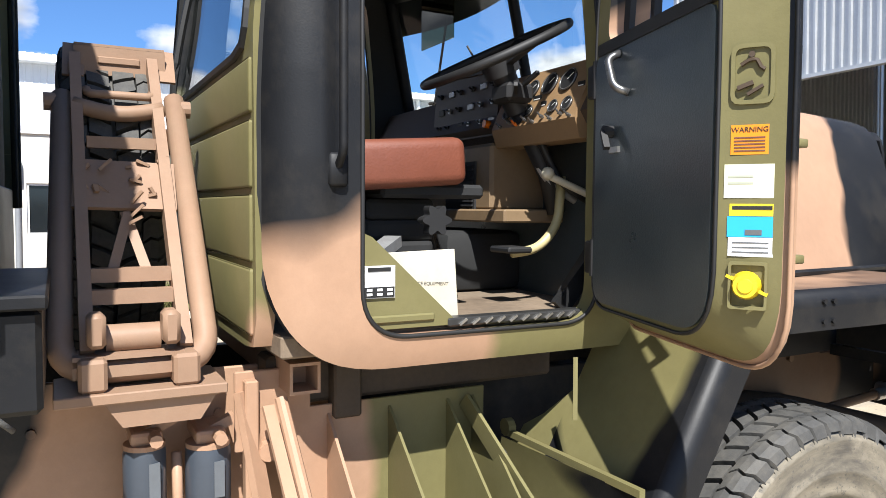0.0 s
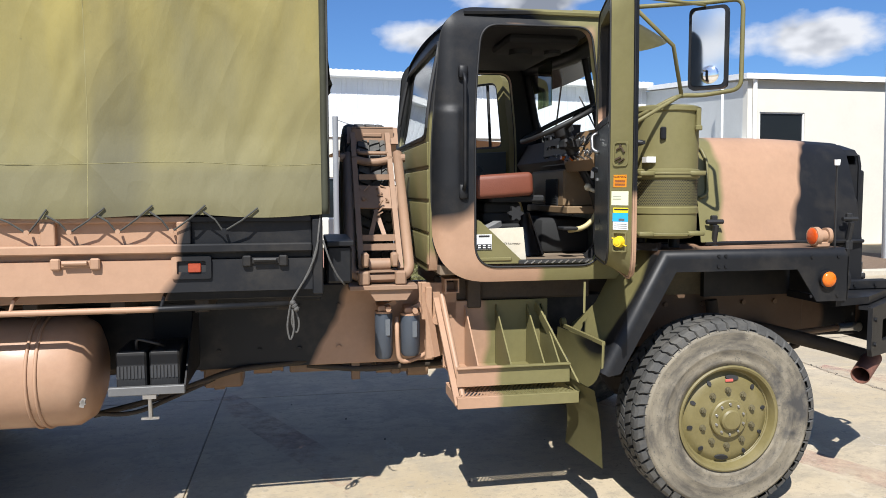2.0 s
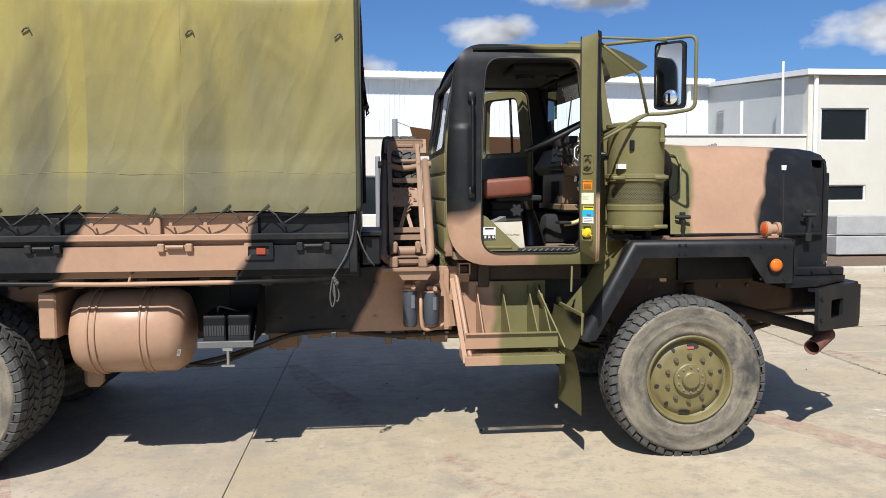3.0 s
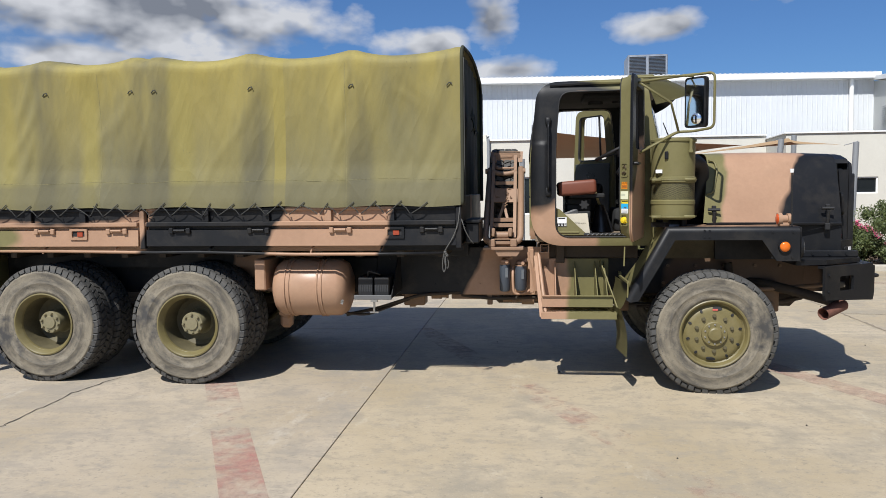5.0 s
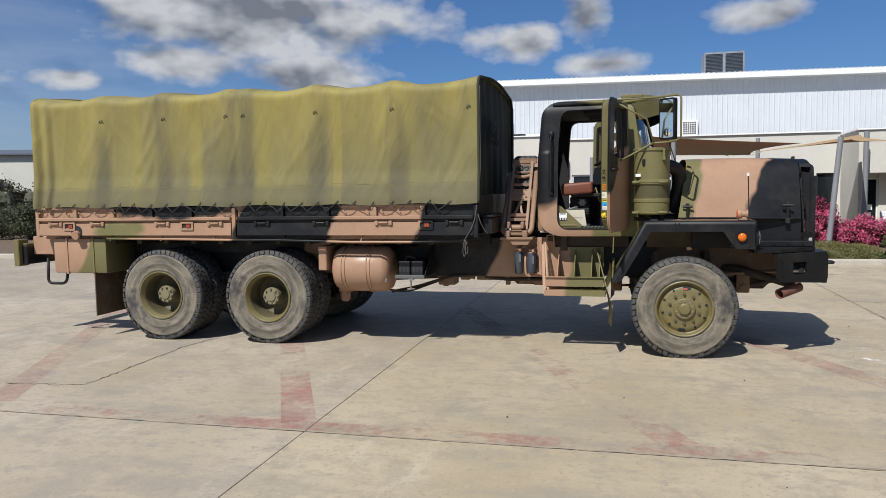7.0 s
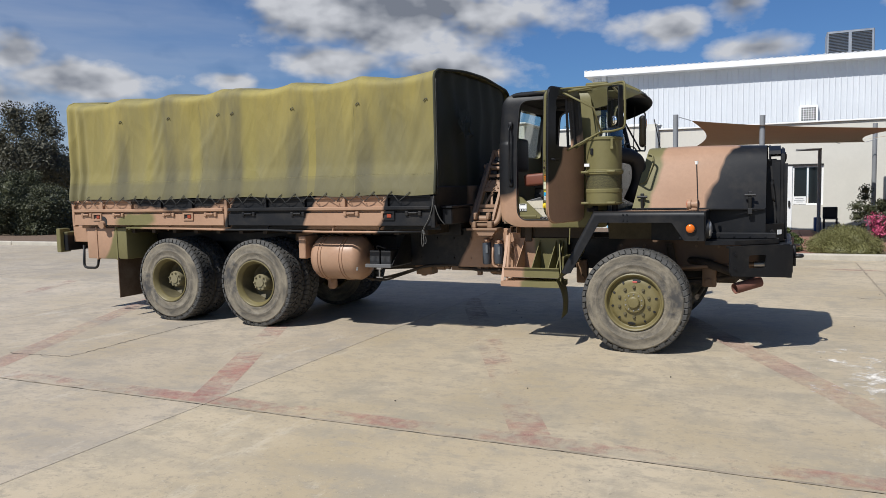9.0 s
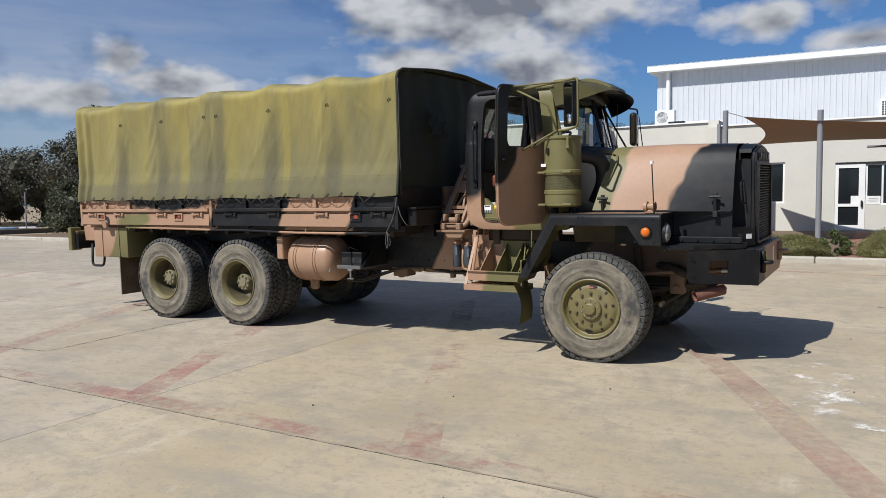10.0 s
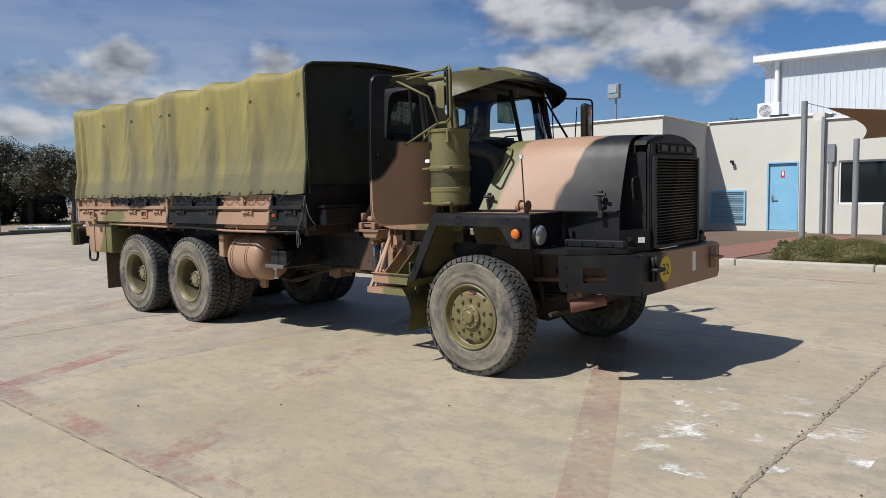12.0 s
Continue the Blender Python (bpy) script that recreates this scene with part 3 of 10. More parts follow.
def build_hall():
    """The tall white steel hall behind the cream offices."""
    bm = B()
    a, b = (-7.04, 27.9), (14.5, 29.58)
    ribbed(bm, a, b, 3.4, 7.57, 0.235, 0.035, 0.016)
    ribbed(bm, (-7.04, 50.0), a, 0, 7.57, 0.235, 0.03, 0.03, out=(-1, 0))
    thing("wall_hall", bm, CLAD, "tall white ribbed steel wall of a hall", "wall", kind="structure")
    bm = B()
    prism(bm, [(-7.39, 27.34), (14.6, 29.06), (14.6, 50), (-7.39, 50)], 7.53, 7.80, "z")
    thing("roof_hall", bm, WHITE, "white metal roof edge and gutter of the hall", "roof", kind="structure")
    # roof sheets, seen on edge as a fine saw line
    bm = B()
    n = 93
    for i in range(n):
        x = -7.37 + i * 0.235
        y = 27.33 + (x + 7.39) * 0.078
        mbox(bm, x, x + 0.11, y, y + 3.0, 7.80, 7.822)
    thing("roof_ribs", bm, CLAD, "ribs of the white roof sheets", "roof", kind="structure")
    bm = B()
    cyl(bm, (-6.52, 27.8, 3.4), (-6.52, 27.8, 7.56), 0.10, 14)
    thing("downpipe_hall", bm, WHITE, "white round downpipe on the hall wall", "pipe", smooth=40)
    bm = B()
    cyl(bm, (13.4, 29.3, 3.4), (13.4, 29.3, 7.56), 0.10, 14)
    thing("downpipe_hall_end", bm, WHITE, "white round downpipe at the end of the hall wall", "pipe", smooth=40)
    c = tagged(empty("roof_cooler"), "grey louvred evaporative cooler on the hall roof", "air conditioner")
    bm = B()
    mbox(bm, 3.14, 5.02, 29.2, 30.6, 7.80, 8.95, 0.03)
    part("casing", bm, ZINC, c)
    for i in range(2):
        bm = B()
        for j in range(14):
            mbox(bm, 3.22 + i * 0.91, 4.0 + i * 0.91, 29.17, 29.2, 7.96 + j * 0.066, 7.99 + j * 0.066)
        part("louvre", bm, DARK, c)
    v = tagged(empty("vent_grid"), "white square grid vent in the hall wall", "vent", kind="structure")
    bm = B()
    mbox(bm, 2.08, 2.08 + 0.74, 28.42, 28.62, 4.90, 4.90 + 0.76, 0.01)
    part("vent_frame", bm, WHITE, v)
    for i in range(6):
        for j in range(6):
            bm = B()
            mbox(bm, 2.08 + 0.075 + i * 0.102, 2.08 + 0.145 + i * 0.102, 28.41, 28.425, 4.90 + 0.085 + j * 0.102, 4.90 + 0.155 + j * 0.102)
            part("vent_opening", bm, DARK, v)
    # split units on the flat roof
    for x, y, z in ((-6.40, 25.0, 4.82), (12.85, 27.6, 4.35)):
        c = tagged(empty("wall_cooler"), "white outdoor air conditioner unit with a round fan grille", "air conditioner")
        bm = B()
        mbox(bm, x, x + 0.85, y, y + 0.35, z, z + 0.62, 0.02)
        for dx in (0.1, 0.75):
            mbox(bm, x + dx - 0.03, x + dx + 0.03, y + 0.02, y + 0.33, 3.58, z + 0.01)
        part("casing", bm, WHITE, c)
        bm = B()
        for k in range(5):
            r = 0.05 + k * 0.045
            pipe(bm, [(x + 0.32 + r * math.cos(t * math.pi / 8), y - 0.012, z + 0.31 + r * math.sin(t * math.pi / 8)) for t in range(16)], 0.006, 4, True)
        part("fan_grille", bm, DARK, c)


build_hall()


def build_wing():
    """The grey two-storey wing that stands forward of the hall."""
    m = Matrix.Rotation(radians(2.0), 4, "Z")
    bm = B()
    base = gz(13) - 0.4
    rows = [[bm.verts.new(p) for p in ((x, 20.3, base), (x, 20.3, 6.35), (x + 0.7, 29.6, 7.45), (x + 0.7, 29.6, base))] for x in (13.8, 14.1)]
    bm.faces.new(rows[0])
    bm.faces.new(rows[1][::-1])
    for k in range(4):
        bm.faces.new((rows[0][k], rows[1][k], rows[1][(k + 1) % 4], rows[0][(k + 1) % 4]))
    bmesh.ops.recalc_face_normals(bm, faces=list(bm.faces))
    thing("wall_wing_side", bm, GREYWALL, "pale grey side wall of a two-storey wing", "wall", kind="structure")
    wall_box("wall_wing", 13.8, 24.0, 20.0, 20.3, base, 6.35, CREAM, "cream front wall of the two-storey wing",
             [(14.3, 16.15, 4.0, 5.2), (14.4, 16.1, 1.8, 2.4)])
    bm = B()
    rows = [[bm.verts.new(p) for p in ((13.62, 19.75, z), (24.0, 19.75, z), (24.0, 29.8, z + 1.15), (14.35, 29.8, z + 1.15))] for z in (6.36, 6.56)]
    bm.faces.new(rows[0][::-1])
    bm.faces.new(rows[1])
    for k in range(4):
        bm.faces.new((rows[0][k], rows[0][(k + 1) % 4], rows[1][(k + 1) % 4], rows[1][k]))
    bmesh.ops.recalc_face_normals(bm, faces=list(bm.faces))
    thing("roof_wing", bm, WHITE, "white sloping roof edge of the wing", "roof", kind="structure")
    bm = B()
    for i in range(9):
        bar(bm, (14.31, 27.6, 5.3 + i * 0.1), (14.37, 28.4, 5.3 + i * 0.1), 0.05, 0.03)
    thing("vent_2", bm, ZINC, "small grey louvre in the side wall of the wing", "vent", kind="structure")
    window("window_5", 14.3, 16.15, 20.06, 4.0, 5.2, "dark upper window with a white frame")
    window("window_6", 14.4, 16.1, 20.06, 1.8, 2.4, "low wide dark window with a white frame")
    bm = B()
    cyl(bm, (14.05, 19.92, base), (14.05, 19.92, 6.36), 0.08)
    thing("downpipe_wing", bm, WHITE, "white downpipe at the corner of the wing", "pipe", smooth=40)
    bm = B()
    cyl(bm, (13.4, 21.0, 3.88), (13.4, 21.0, 7.05), 0.045)
    thing("vent_mast", bm, WHITE, "thin white vent mast beside the wing", "pipe", smooth=40)
    bm = B()
    cyl(bm, (11.95, 21.3, 3.88), (11.95, 21.3, 5.6), 0.06)
    thing("roof_pipe", bm, WHITE, "short white pipe standing on the flat roof", "pipe", smooth=40)
    for z in (0, 0.52):
        bm = B()
        mbox(bm, 9.72, 11.6, 12.0, 12.8, gz(12) + 0.1 + z, gz(12) + 0.58 + z, 0.02)
        thing("steel_crate", bm, material("dull_galvanised_sheet", (0.42, 0.43, 0.43), 0.5, metal=0.2, var=0.15, scale=3), "large grey galvanised metal crate in a stack", "crate", "stacked crates")


build_wing()


ZINC_SHEET = material("ribbed_zinc_sheet", (0.50, 0.52, 0.54), 0.38, metal=0.55, var=0.08, scale=1.5)


def build_shed():
    """The open ribbed-steel shed on the near side of the wing."""
    bm = B()
    x = 12.6
    ribbed(bm, (x, -16), (x, 12.1), 4.85, 9.5, 0.2, 0.05, 0.05, out=(-1, 0))
    ribbed(bm, (x, 10.2), (x, 12.1), 0.0, 4.85, 0.2, 0.05, 0.05, out=(-1, 0))
    ribbed(bm, (x, 12.1), (x + 14, 12.1), 0.0, 9.5, 0.2, 0.05, 0.05, out=(0, 1))
    thing("wall_shed", bm, ZINC_SHEET, "silver ribbed steel wall of an open shed", "wall", kind="structure")
    bm = B()
    mbox(bm, x - 0.08, x + 0.1, 10.1, 10.2, 0, 4.78)
    mbox(bm, x - 0.08, x + 0.1, -16, 10.2, 4.78, 4.86)
    thing("trim_shed_opening", bm, ZINC_SHEET, "grey edge trim round the shed's opening", "trim", kind="structure")
    bm = B()
    ribbed(bm, (x + 9, -16), (x + 9, 12), 0.0, 9.5, 0.3, 0.08, 0.05, out=(-1, 0))
    mbox(bm, x, x + 14, -16, 12.1, 9.5, 9.6)
    mbox(bm, x + 0.2, x + 9, -16.1, -15.9, 0, 9.5)
    thing("wall_shed_inside", bm, DARKSTEEL, "dark ribbed steel back wall and roof inside the shed", "wall", kind="structure")
    bm = B()
    for z in (1.4, 2.6, 3.8):
        mbox(bm, x + 8.6, x + 8.9, -10, 11.5, z, z + 0.12)
    thing("shed_girts", bm, DARKSTEEL, "dark steel rails along the shed's back wall", "rail")


DARKSTEEL = material("dark_inner_sheet", (0.16, 0.165, 0.17), 0.6, var=0.15, scale=1)
build_shed()

# ---------------------------------------------------------------- the truck
TRUCK_M = Matrix.Translation((0, 0, gz(0))) @ Matrix.Rotation(math.atan(SLOPE), 4, "X")
truck = empty("army_truck", None, TRUCK_M, "six-wheel army truck in camouflage paint with a canvas-covered tray", "truck")
P_BLACK = camo("black_paint", BLACK)
P_TAN = camo("tan_paint", TAN)
P_OLIVE = camo("olive_paint", OLIVE)
P_CAB = camo("cab_camouflage", TAN, [
    (OLIVE, (-0.42, -0.9, 1.22), (0.50, 3.0, 0.50)), (OLIVE, (-0.40, 0, 1.6), (0.30, 3.0, 0.9)), (BLACK, (-1.55, 0.0, 2.42), (0.46, 3.0, 0.93)),
    (OLIVE, (-0.45, 0.0, 2.30), (0.24, 3.0, 0.55)), (BLACK, (-1.0, 0.0, 2.74), (0.45, 3.0, 0.16)), (OLIVE, (-0.52, 0.0, 2.80), (0.62, 3.0, 0.20))])
P_CABBACK = camo("cab_back_olive", OLIVE, [(BLACK, (-1.45, 0, 2.62), (0.6, 3.0, 0.54)), (TAN, (-1.6, -0.98, 1.20), (0.4, 0.36, 0.24))])
P_DOOR = camo("door_camouflage", TAN, [(BLACK, (-0.75, -1.25, 2.48), (0.6, 0.7, 0.36), 0.25), (BLACK, (-0.84, -1.62, 2.13), (0.40, 0.34, 0.45)), (OLIVE, (-0.62, -1.02, 2.64), (0.5, 0.32, 0.09))], rough=0.42)
P_BONNET = camo("bonnet_camouflage", TAN, [(BLACK, (2.55, 0, 1.70), (1.85, 6, 5), 0.48), (OLIVE, (-0.12, 0, 1.7), (0.30, 2.5, 1.2), 0.2),
                                           (TAN, (0.55, 0.3, 1.98), (0.42, 0.5, 0.08))], rough=0.48)
P_FENDER = camo("fender_camouflage", BLACK, [(TAN, (0.12, -0.9, 1.42), (0.45, 0.24, 0.022)), (OLIVE, (-0.56, -0.9, 1.2), (0.26, 0.21, 0.45))], rough=0.42)
P_STEP = camo("step_camouflage", OLIVE, [(TAN, (-1.50, -0.9, 0.8), (0.30, 1.0, 0.8))])
# the brown patch at the front wheel is tan with the fender's shade painted in
P_CHASSIS = camo("shaded_chassis_camouflage", BLACK, [(TAN, (-1.68, -0.5, 0.9), (0.44, 0.6, 0.7), 0.3), ((0.115, 0.072, 0.046), (0.4, -0.5, 0.9), (0.7, 0.9, 0.5)),
                                               (TAN, (-4.0, -0.5, 0.9), (0.45, 1.2, 0.6))], dirt=0.1)
P_TRAY = camo("tray_camouflage", TAN, [
    (BLACK, (-4.38, -1.2, 1.42), (0.62, 1.0, 0.9), 0.45), (BLACK, (-2.33, -1.2, 1.42), (0.46, 1.0, 0.9), 0.35),
    (OLIVE, (-6.55, -1.2, 1.32), (0.34, 1.0, 0.12)), (BLACK, (-5.85, -1.2, 1.60), (0.82, 1.0, 0.13), 0.3), (BLACK, (-2.1, 0.8, 1.4), (0.4, 0.9, 0.9)),
    (BLACK, (-7.3, 1.2, 1.42), (0.6, 0.5, 0.9))])
P_REARBOX = camo("rear_box_camouflage", OLIVE, [(TAN, (-7.45, -1.2, 1.05), (0.36, 1.0, 0.5), 0.4)])
P_BUMPER = camo("bumper_camouflage", BLACK, [(TAN, (1.42, 0.45, 0.92), (0.3, 0.85, 0.4), 0.1)])


def sidewall():
    """Dark rubber under pale dust that lies in smeared rings round the hub."""
    mt = bpy.data.materials.new("dusty_sidewall")
    mt.use_nodes = True
    nt = mt.node_tree
    n, l = nt.nodes.new, nt.links.new
    bs = nt.nodes["Principled BSDF"]
    tc = n("ShaderNodeTexCoord").outputs["Object"]
    sp, cb = n("ShaderNodeSeparateXYZ"), n("ShaderNodeCombineXYZ")
    flat, size, unit = n("ShaderNodeVectorMath"), n("ShaderNodeVectorMath"), n("ShaderNodeVectorMath")
    flat.operation, size.operation, unit.operation = "MULTIPLY", "LENGTH", "NORMALIZE"
    l(tc, flat.inputs[0])
    flat.inputs[1].default_value = (1, 0, 1)
    l(flat.outputs[0], size.inputs[0])
    l(flat.outputs[0], unit.inputs[0])
    l(unit.outputs[0], sp.inputs[0])
    rad = n("ShaderNodeMath")
    rad.operation = "MULTIPLY"
    l(size.outputs["Value"], rad.inputs[0])
    rad.inputs[1].default_value = 9.0
    l(sp.outputs[0], cb.inputs[0])
    l(rad.outputs[0], cb.inputs[1])
    l(sp.outputs[2], cb.inputs[2])

    def tex(v, sc, det, ro):
        t = n("ShaderNodeTexNoise")
        t.inputs["Scale"].default_value, t.inputs["Detail"].default_value, t.inputs["Roughness"].default_value = sc, det, ro
        l(v, t.inputs["Vector"])
        return t.outputs["Fac"]

    def ramp(v, a, b):
        k = n("ShaderNodeMapRange")
        l(v, k.inputs["Value"])
        k.inputs["From Min"].default_value, k.inputs["From Max"].default_value = a, b
        return k.outputs["Result"]

    def mixc(f, a, b):
        k = n("ShaderNodeMix")
        k.data_type = "RGBA"
        for q, v in ((k.inputs["Factor"], f), (k.inputs["A"], a), (k.inputs["B"], b)):
            if isinstance(v, tuple):
                q.default_value = (*v, 1)
            else:
                l(v, q)
        return k.outputs["Result"]
    col = mixc(ramp(tex(cb.outputs[0], 1.5, 7, 0.62), 0.36, 0.60), (0.068, 0.060, 0.048), (0.195, 0.168, 0.122))
    col = mixc(ramp(tex(tc, 5.5, 6, 0.65), 0.52, 0.72), col, (0.242, 0.212, 0.160))
    col = mixc(ramp(tex(tc, 3.2, 5, 0.6), 0.56, 0.66), col, (0.045, 0.043, 0.041))
    col = mixc(ramp(tex(tc, 60, 4, 0.7), 0.56, 0.72), col, (0.06, 0.057, 0.052))
    l(col, bs.inputs["Base Color"])
    bs.inputs["Roughness"].default_value = 0.78
    k = n("ShaderNodeBump")
    k.inputs["Strength"].default_value, k.inputs["Distance"].default_value = 0.25, 0.006
    l(tex(cb.outputs[0], 7, 5, 0.6), k.inputs["Height"])
    l(k.outputs[0], bs.inputs["Normal"])
    return mt


RUBBER = material("tread_rubber", (0.056, 0.055, 0.052), 0.75, var=0.3, scale=8, bump=0.15, bump_scale=90, dirt=(0.15, 0.135, 0.11), dirt_amount=0.6, dirt_scale=6)
SIDEWALL = sidewall()
BLACKRUB = material("black_rubber", (0.011, 0.011, 0.0115), 0.6, var=0.15, scale=10)
STEEL = material("bare_steel", (0.42, 0.41, 0.39), 0.38, metal=0.9, var=0.15, scale=12)
RUST = material("rusty_pipe", (0.15, 0.062, 0.042), 0.8, var=0.35, scale=9, bump=0.2, bump_scale=60)
GREASE = material("dusty_underbody", (0.032, 0.023, 0.015), 0.8, var=0.3, scale=7, bump=0.2, bump_scale=40, dirt=(0.13, 0.09, 0.055), dirt_amount=0.4)
VINYL = material("red_brown_vinyl", (0.150, 0.043, 0.022), 0.55, var=0.12, scale=5, bump=0.15, bump_scale=140)
TRIMGREY = material("dark_grey_trim", (0.040, 0.051, 0.055), 0.32, var=0.15, scale=5, bump=0.1, bump_scale=200, dirt=(0.10, 0.10, 0.095), dirt_amount=0.12)
HEADLINE = material("dark_headlining", (0.013, 0.0135, 0.014), 0.85, var=0.2, scale=6)
AMBER = material("amber_lens", (0.62, 0.135, 0.010), 0.18, var=0.08, scale=30)
SIDELENS = material("orange_red_lens", (0.30, 0.050, 0.022), 0.25, var=0.2, scale=40)
CLEARLENS = material("lamp_glass", (0.55, 0.56, 0.56), 0.08, metal=0.6, var=0.1, scale=20)
PAPER = material("stained_cream_board", (0.62, 0.57, 0.46), 0.8, var=0.08, scale=6, dirt=(0.45, 0.36, 0.22), dirt_amount=0.35, dirt_scale=9)
PLASTIC_Y = material("yellow_plastic", (0.70, 0.50, 0.02), 0.4, var=0.08, scale=20)
MIRROR = material("mirror_glass", (0.92, 0.93, 0.93), 0.01, metal=1.0, var=0.01, scale=2)
GLASS = glass("cab_glass")
ROPE = material("grey_rope", (0.085, 0.082, 0.076), 0.9, var=0.3, scale=90, bump=0.5, bump_scale=300)
ROPE_D = material("dark_lashing_cord", (0.05, 0.05, 0.045), 0.9, var=0.3, scale=90)


def sides(near):
    return -1 if near else 1


# ---- wheels
def tyre_mesh(R, w=0.30):
    bm = B()
    h = w / 2
    half = [(0.262, 0.72), (0.278, 0.86), (0.300, 0.925), (0.306, 0.955), (0.318, 0.955), (0.324, 0.945), (R * 0.69, 0.985), (R * 0.698, 1.004), (R * 0.712, 1.004), (R * 0.72, 0.988),
            (R * 0.80, 1.0), (R * 0.865, 0.975), (R * 0.872, 0.982), (R * 0.882, 0.976), (R * 0.888, 0.955), (R * 0.905, 0.920), (R * 0.918, 0.86), (R * 0.928, 0.78)]
    prof = [(r, -h * k) for r, k in half] + [(R * 0.945, 0)] + [(r, h * k) for r, k in half[::-1]]
    lathe(bm, prof, seg=72)
    for f in bm.faces:
        c = f.calc_center_median()
        f.material_index = 1 if math.hypot(c.x, c.z) < R * 0.90 else 0
        f.smooth = True
    bmesh.ops.recalc_face_normals(bm, faces=list(bm.faces))
    return bm


def tread_mesh(R, w=0.30):
    """Closely set tread blocks: a slanted centre pair, and shoulder lugs that wrap down to the sidewall, with narrow bent grooves between."""
    bm = B()
    h = w / 2
    N = 52
    step = 2 * math.pi / N
    for i in range(N):
        a = step * i
        for s in (-1, 1):
            # shoulder lug, every second one notched short
            off = 0.25 if s < 0 else 0.75
            lo = 0.925 if i % 2 else 0.905
            sec = [(R * 0.995, 0.48, 0.0), (R, 0.62, 0.26), (R * 0.995, 0.76, 0.16), (R * 0.972, 0.895, 0.36), (R * lo, 0.955, 0.46)]
            rows = []
            for r, k, tw in sec:
                row = []
                for e in (-0.45, -0.43, 0.43, 0.45):
                    aa = a + step * (off + e * (1.0 if k < 0.7 else 0.98 if k < 0.8 else 0.94 if k < 0.9 else 0.86) + s * tw)
                    rr = r if abs(e) < 0.44 else r - 0.026
                    row.append(bm.verts.new((rr * math.cos(aa), s * h * k, rr * math.sin(aa))))
                rows.append(row)
            for A, C in zip(rows, rows[1:]):
                for j in range(3):
                    bm.faces.new((A[j], A[j + 1], C[j + 1], C[j]))
            bm.faces.new(rows[0])
            # centre block
            off = 0.0 if s < 0 else 0.5
            rows = []
            for k, tw in ((0.04, 0.22), (0.22, 0.0), (0.44, -0.22)):
                row = []
                for e in (-0.41, -0.37, 0.37, 0.41):
                    aa = a + step * (off + e + tw)
                    rr = R * (1.0 if k < 0.4 else 0.998) if abs(e) < 0.4 else R * 0.945
                    row.append(bm.verts.new((rr * math.cos(aa), s * h * k, rr * math.sin(aa))))
                rows.append(row)
            for A, C in zip(rows, rows[1:]):
                for j in range(3):
                    bm.faces.new((A[j], A[j + 1], C[j + 1], C[j]))
            for row in (rows[0], rows[-1]):
                bm.faces.new(row)
    bmesh.ops.recalc_face_normals(bm, faces=list(bm.faces))
    return bm


def nut(bm, c, r=0.016, h=0.03):
    c = Vector(c)
    cyl(bm, c + Vector((0, 0.004, 0)), c + Vector((0, -h * 0.35, 0)), r * 1.25, 12, r2=r * 1.1)
    cyl(bm, c + Vector((0, -h * 0.35, 0)), c + Vector((0, -h, 0)), r, 6, r2=r * 0.9)
    cyl(bm, c + Vector((0, -h, 0)), c + Vector((0, -h - 0.005, 0)), r * 0.55, 8)


def front_rim():
    bm = B()
    k = 0.935
    lathe(bm, [(r * k, y) for r, y in ((0.302, -0.128), (0.309, -0.147), (0.300, -0.152), (0.289, -0.147), (0.279, -0.128), (0.272, -0.104), (0.264, -0.098), (0.256, -0.102),
               (0.243, -0.112), (0.225, -0.120), (0.200, -0.124), (0.125, -0.126), (0.115, -0.128), (0.112, -0.146), (0.105, -0.152), (0.066, -0.154), (0.060, -0.172), (0.050, -0.179), (0.0, -0.180))], seg=64)
    lathe(bm, [(0.285, -0.128), (0.25, -0.105), (0.245, 0.12), (0.282, 0.142)], seg=48)
    return bm


def wheel_hole(a, big):
    """One dark hand hole pressed through the front disc."""
    bm = B()
    m = Matrix.Rotation(-a, 4, "Y") @ Matrix.Translation((0.2155, -0.1175, 0)) @ Matrix.Rotation(0.42, 4, "Z")
    bmesh.ops.create_cone(bm, cap_ends=True, segments=14, radius1=0.013, radius2=0.013, depth=0.014,
                          matrix=m @ Matrix.Diagonal((1.15, 1, 3.0 if big else 0.8, 1)) @ Matrix.Rotation(math.pi / 2, 4, "X"))
    return bm


def wheel_nuts(w, r, y, n, size, h, mat):
    for i in range(n):
        a = 2 * math.pi * (i + 0.5) / n
        bm = B()
        nut(bm, (r * math.cos(a), y, r * math.sin(a)), size, h)
        part("wheel_nut", bm, mat, w)


def rear_rim():
    bm = B()
    h = 0.15
    k = 0.935
    lathe(bm, [(r * k, y) for r, y in ((0.305, -h * 0.86), (0.312, -h * 0.98), (0.300, -h * 1.0), (0.291, -h * 0.95), (0.278, -h * 0.78), (0.268, -h * 0.70), (0.262, -h * 0.55), (0.252, h * 0.3), (0.240, h * 0.75),
               (0.20, h * 0.92), (0.135, h * 0.88))], seg=64)
    # deep inside of the dish: darker paint that holds grime and its shade
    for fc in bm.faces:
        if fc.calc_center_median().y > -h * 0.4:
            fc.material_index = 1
    lathe(bm, [(0.285, -h * 0.86), (0.25, -h * 0.7), (0.245, h * 0.8), (0.282, h * 0.95)], seg=48)
    return bm


def rear_hub():
    bm = B()
    lathe(bm, [(0.126, 0.135), (0.112, 0.12), (0.106, 0.04), (0.104, -0.035), (0.098, -0.045), (0.060, -0.048), (0.055, -0.060), (0.0, -0.062)], seg=40)
    return bm


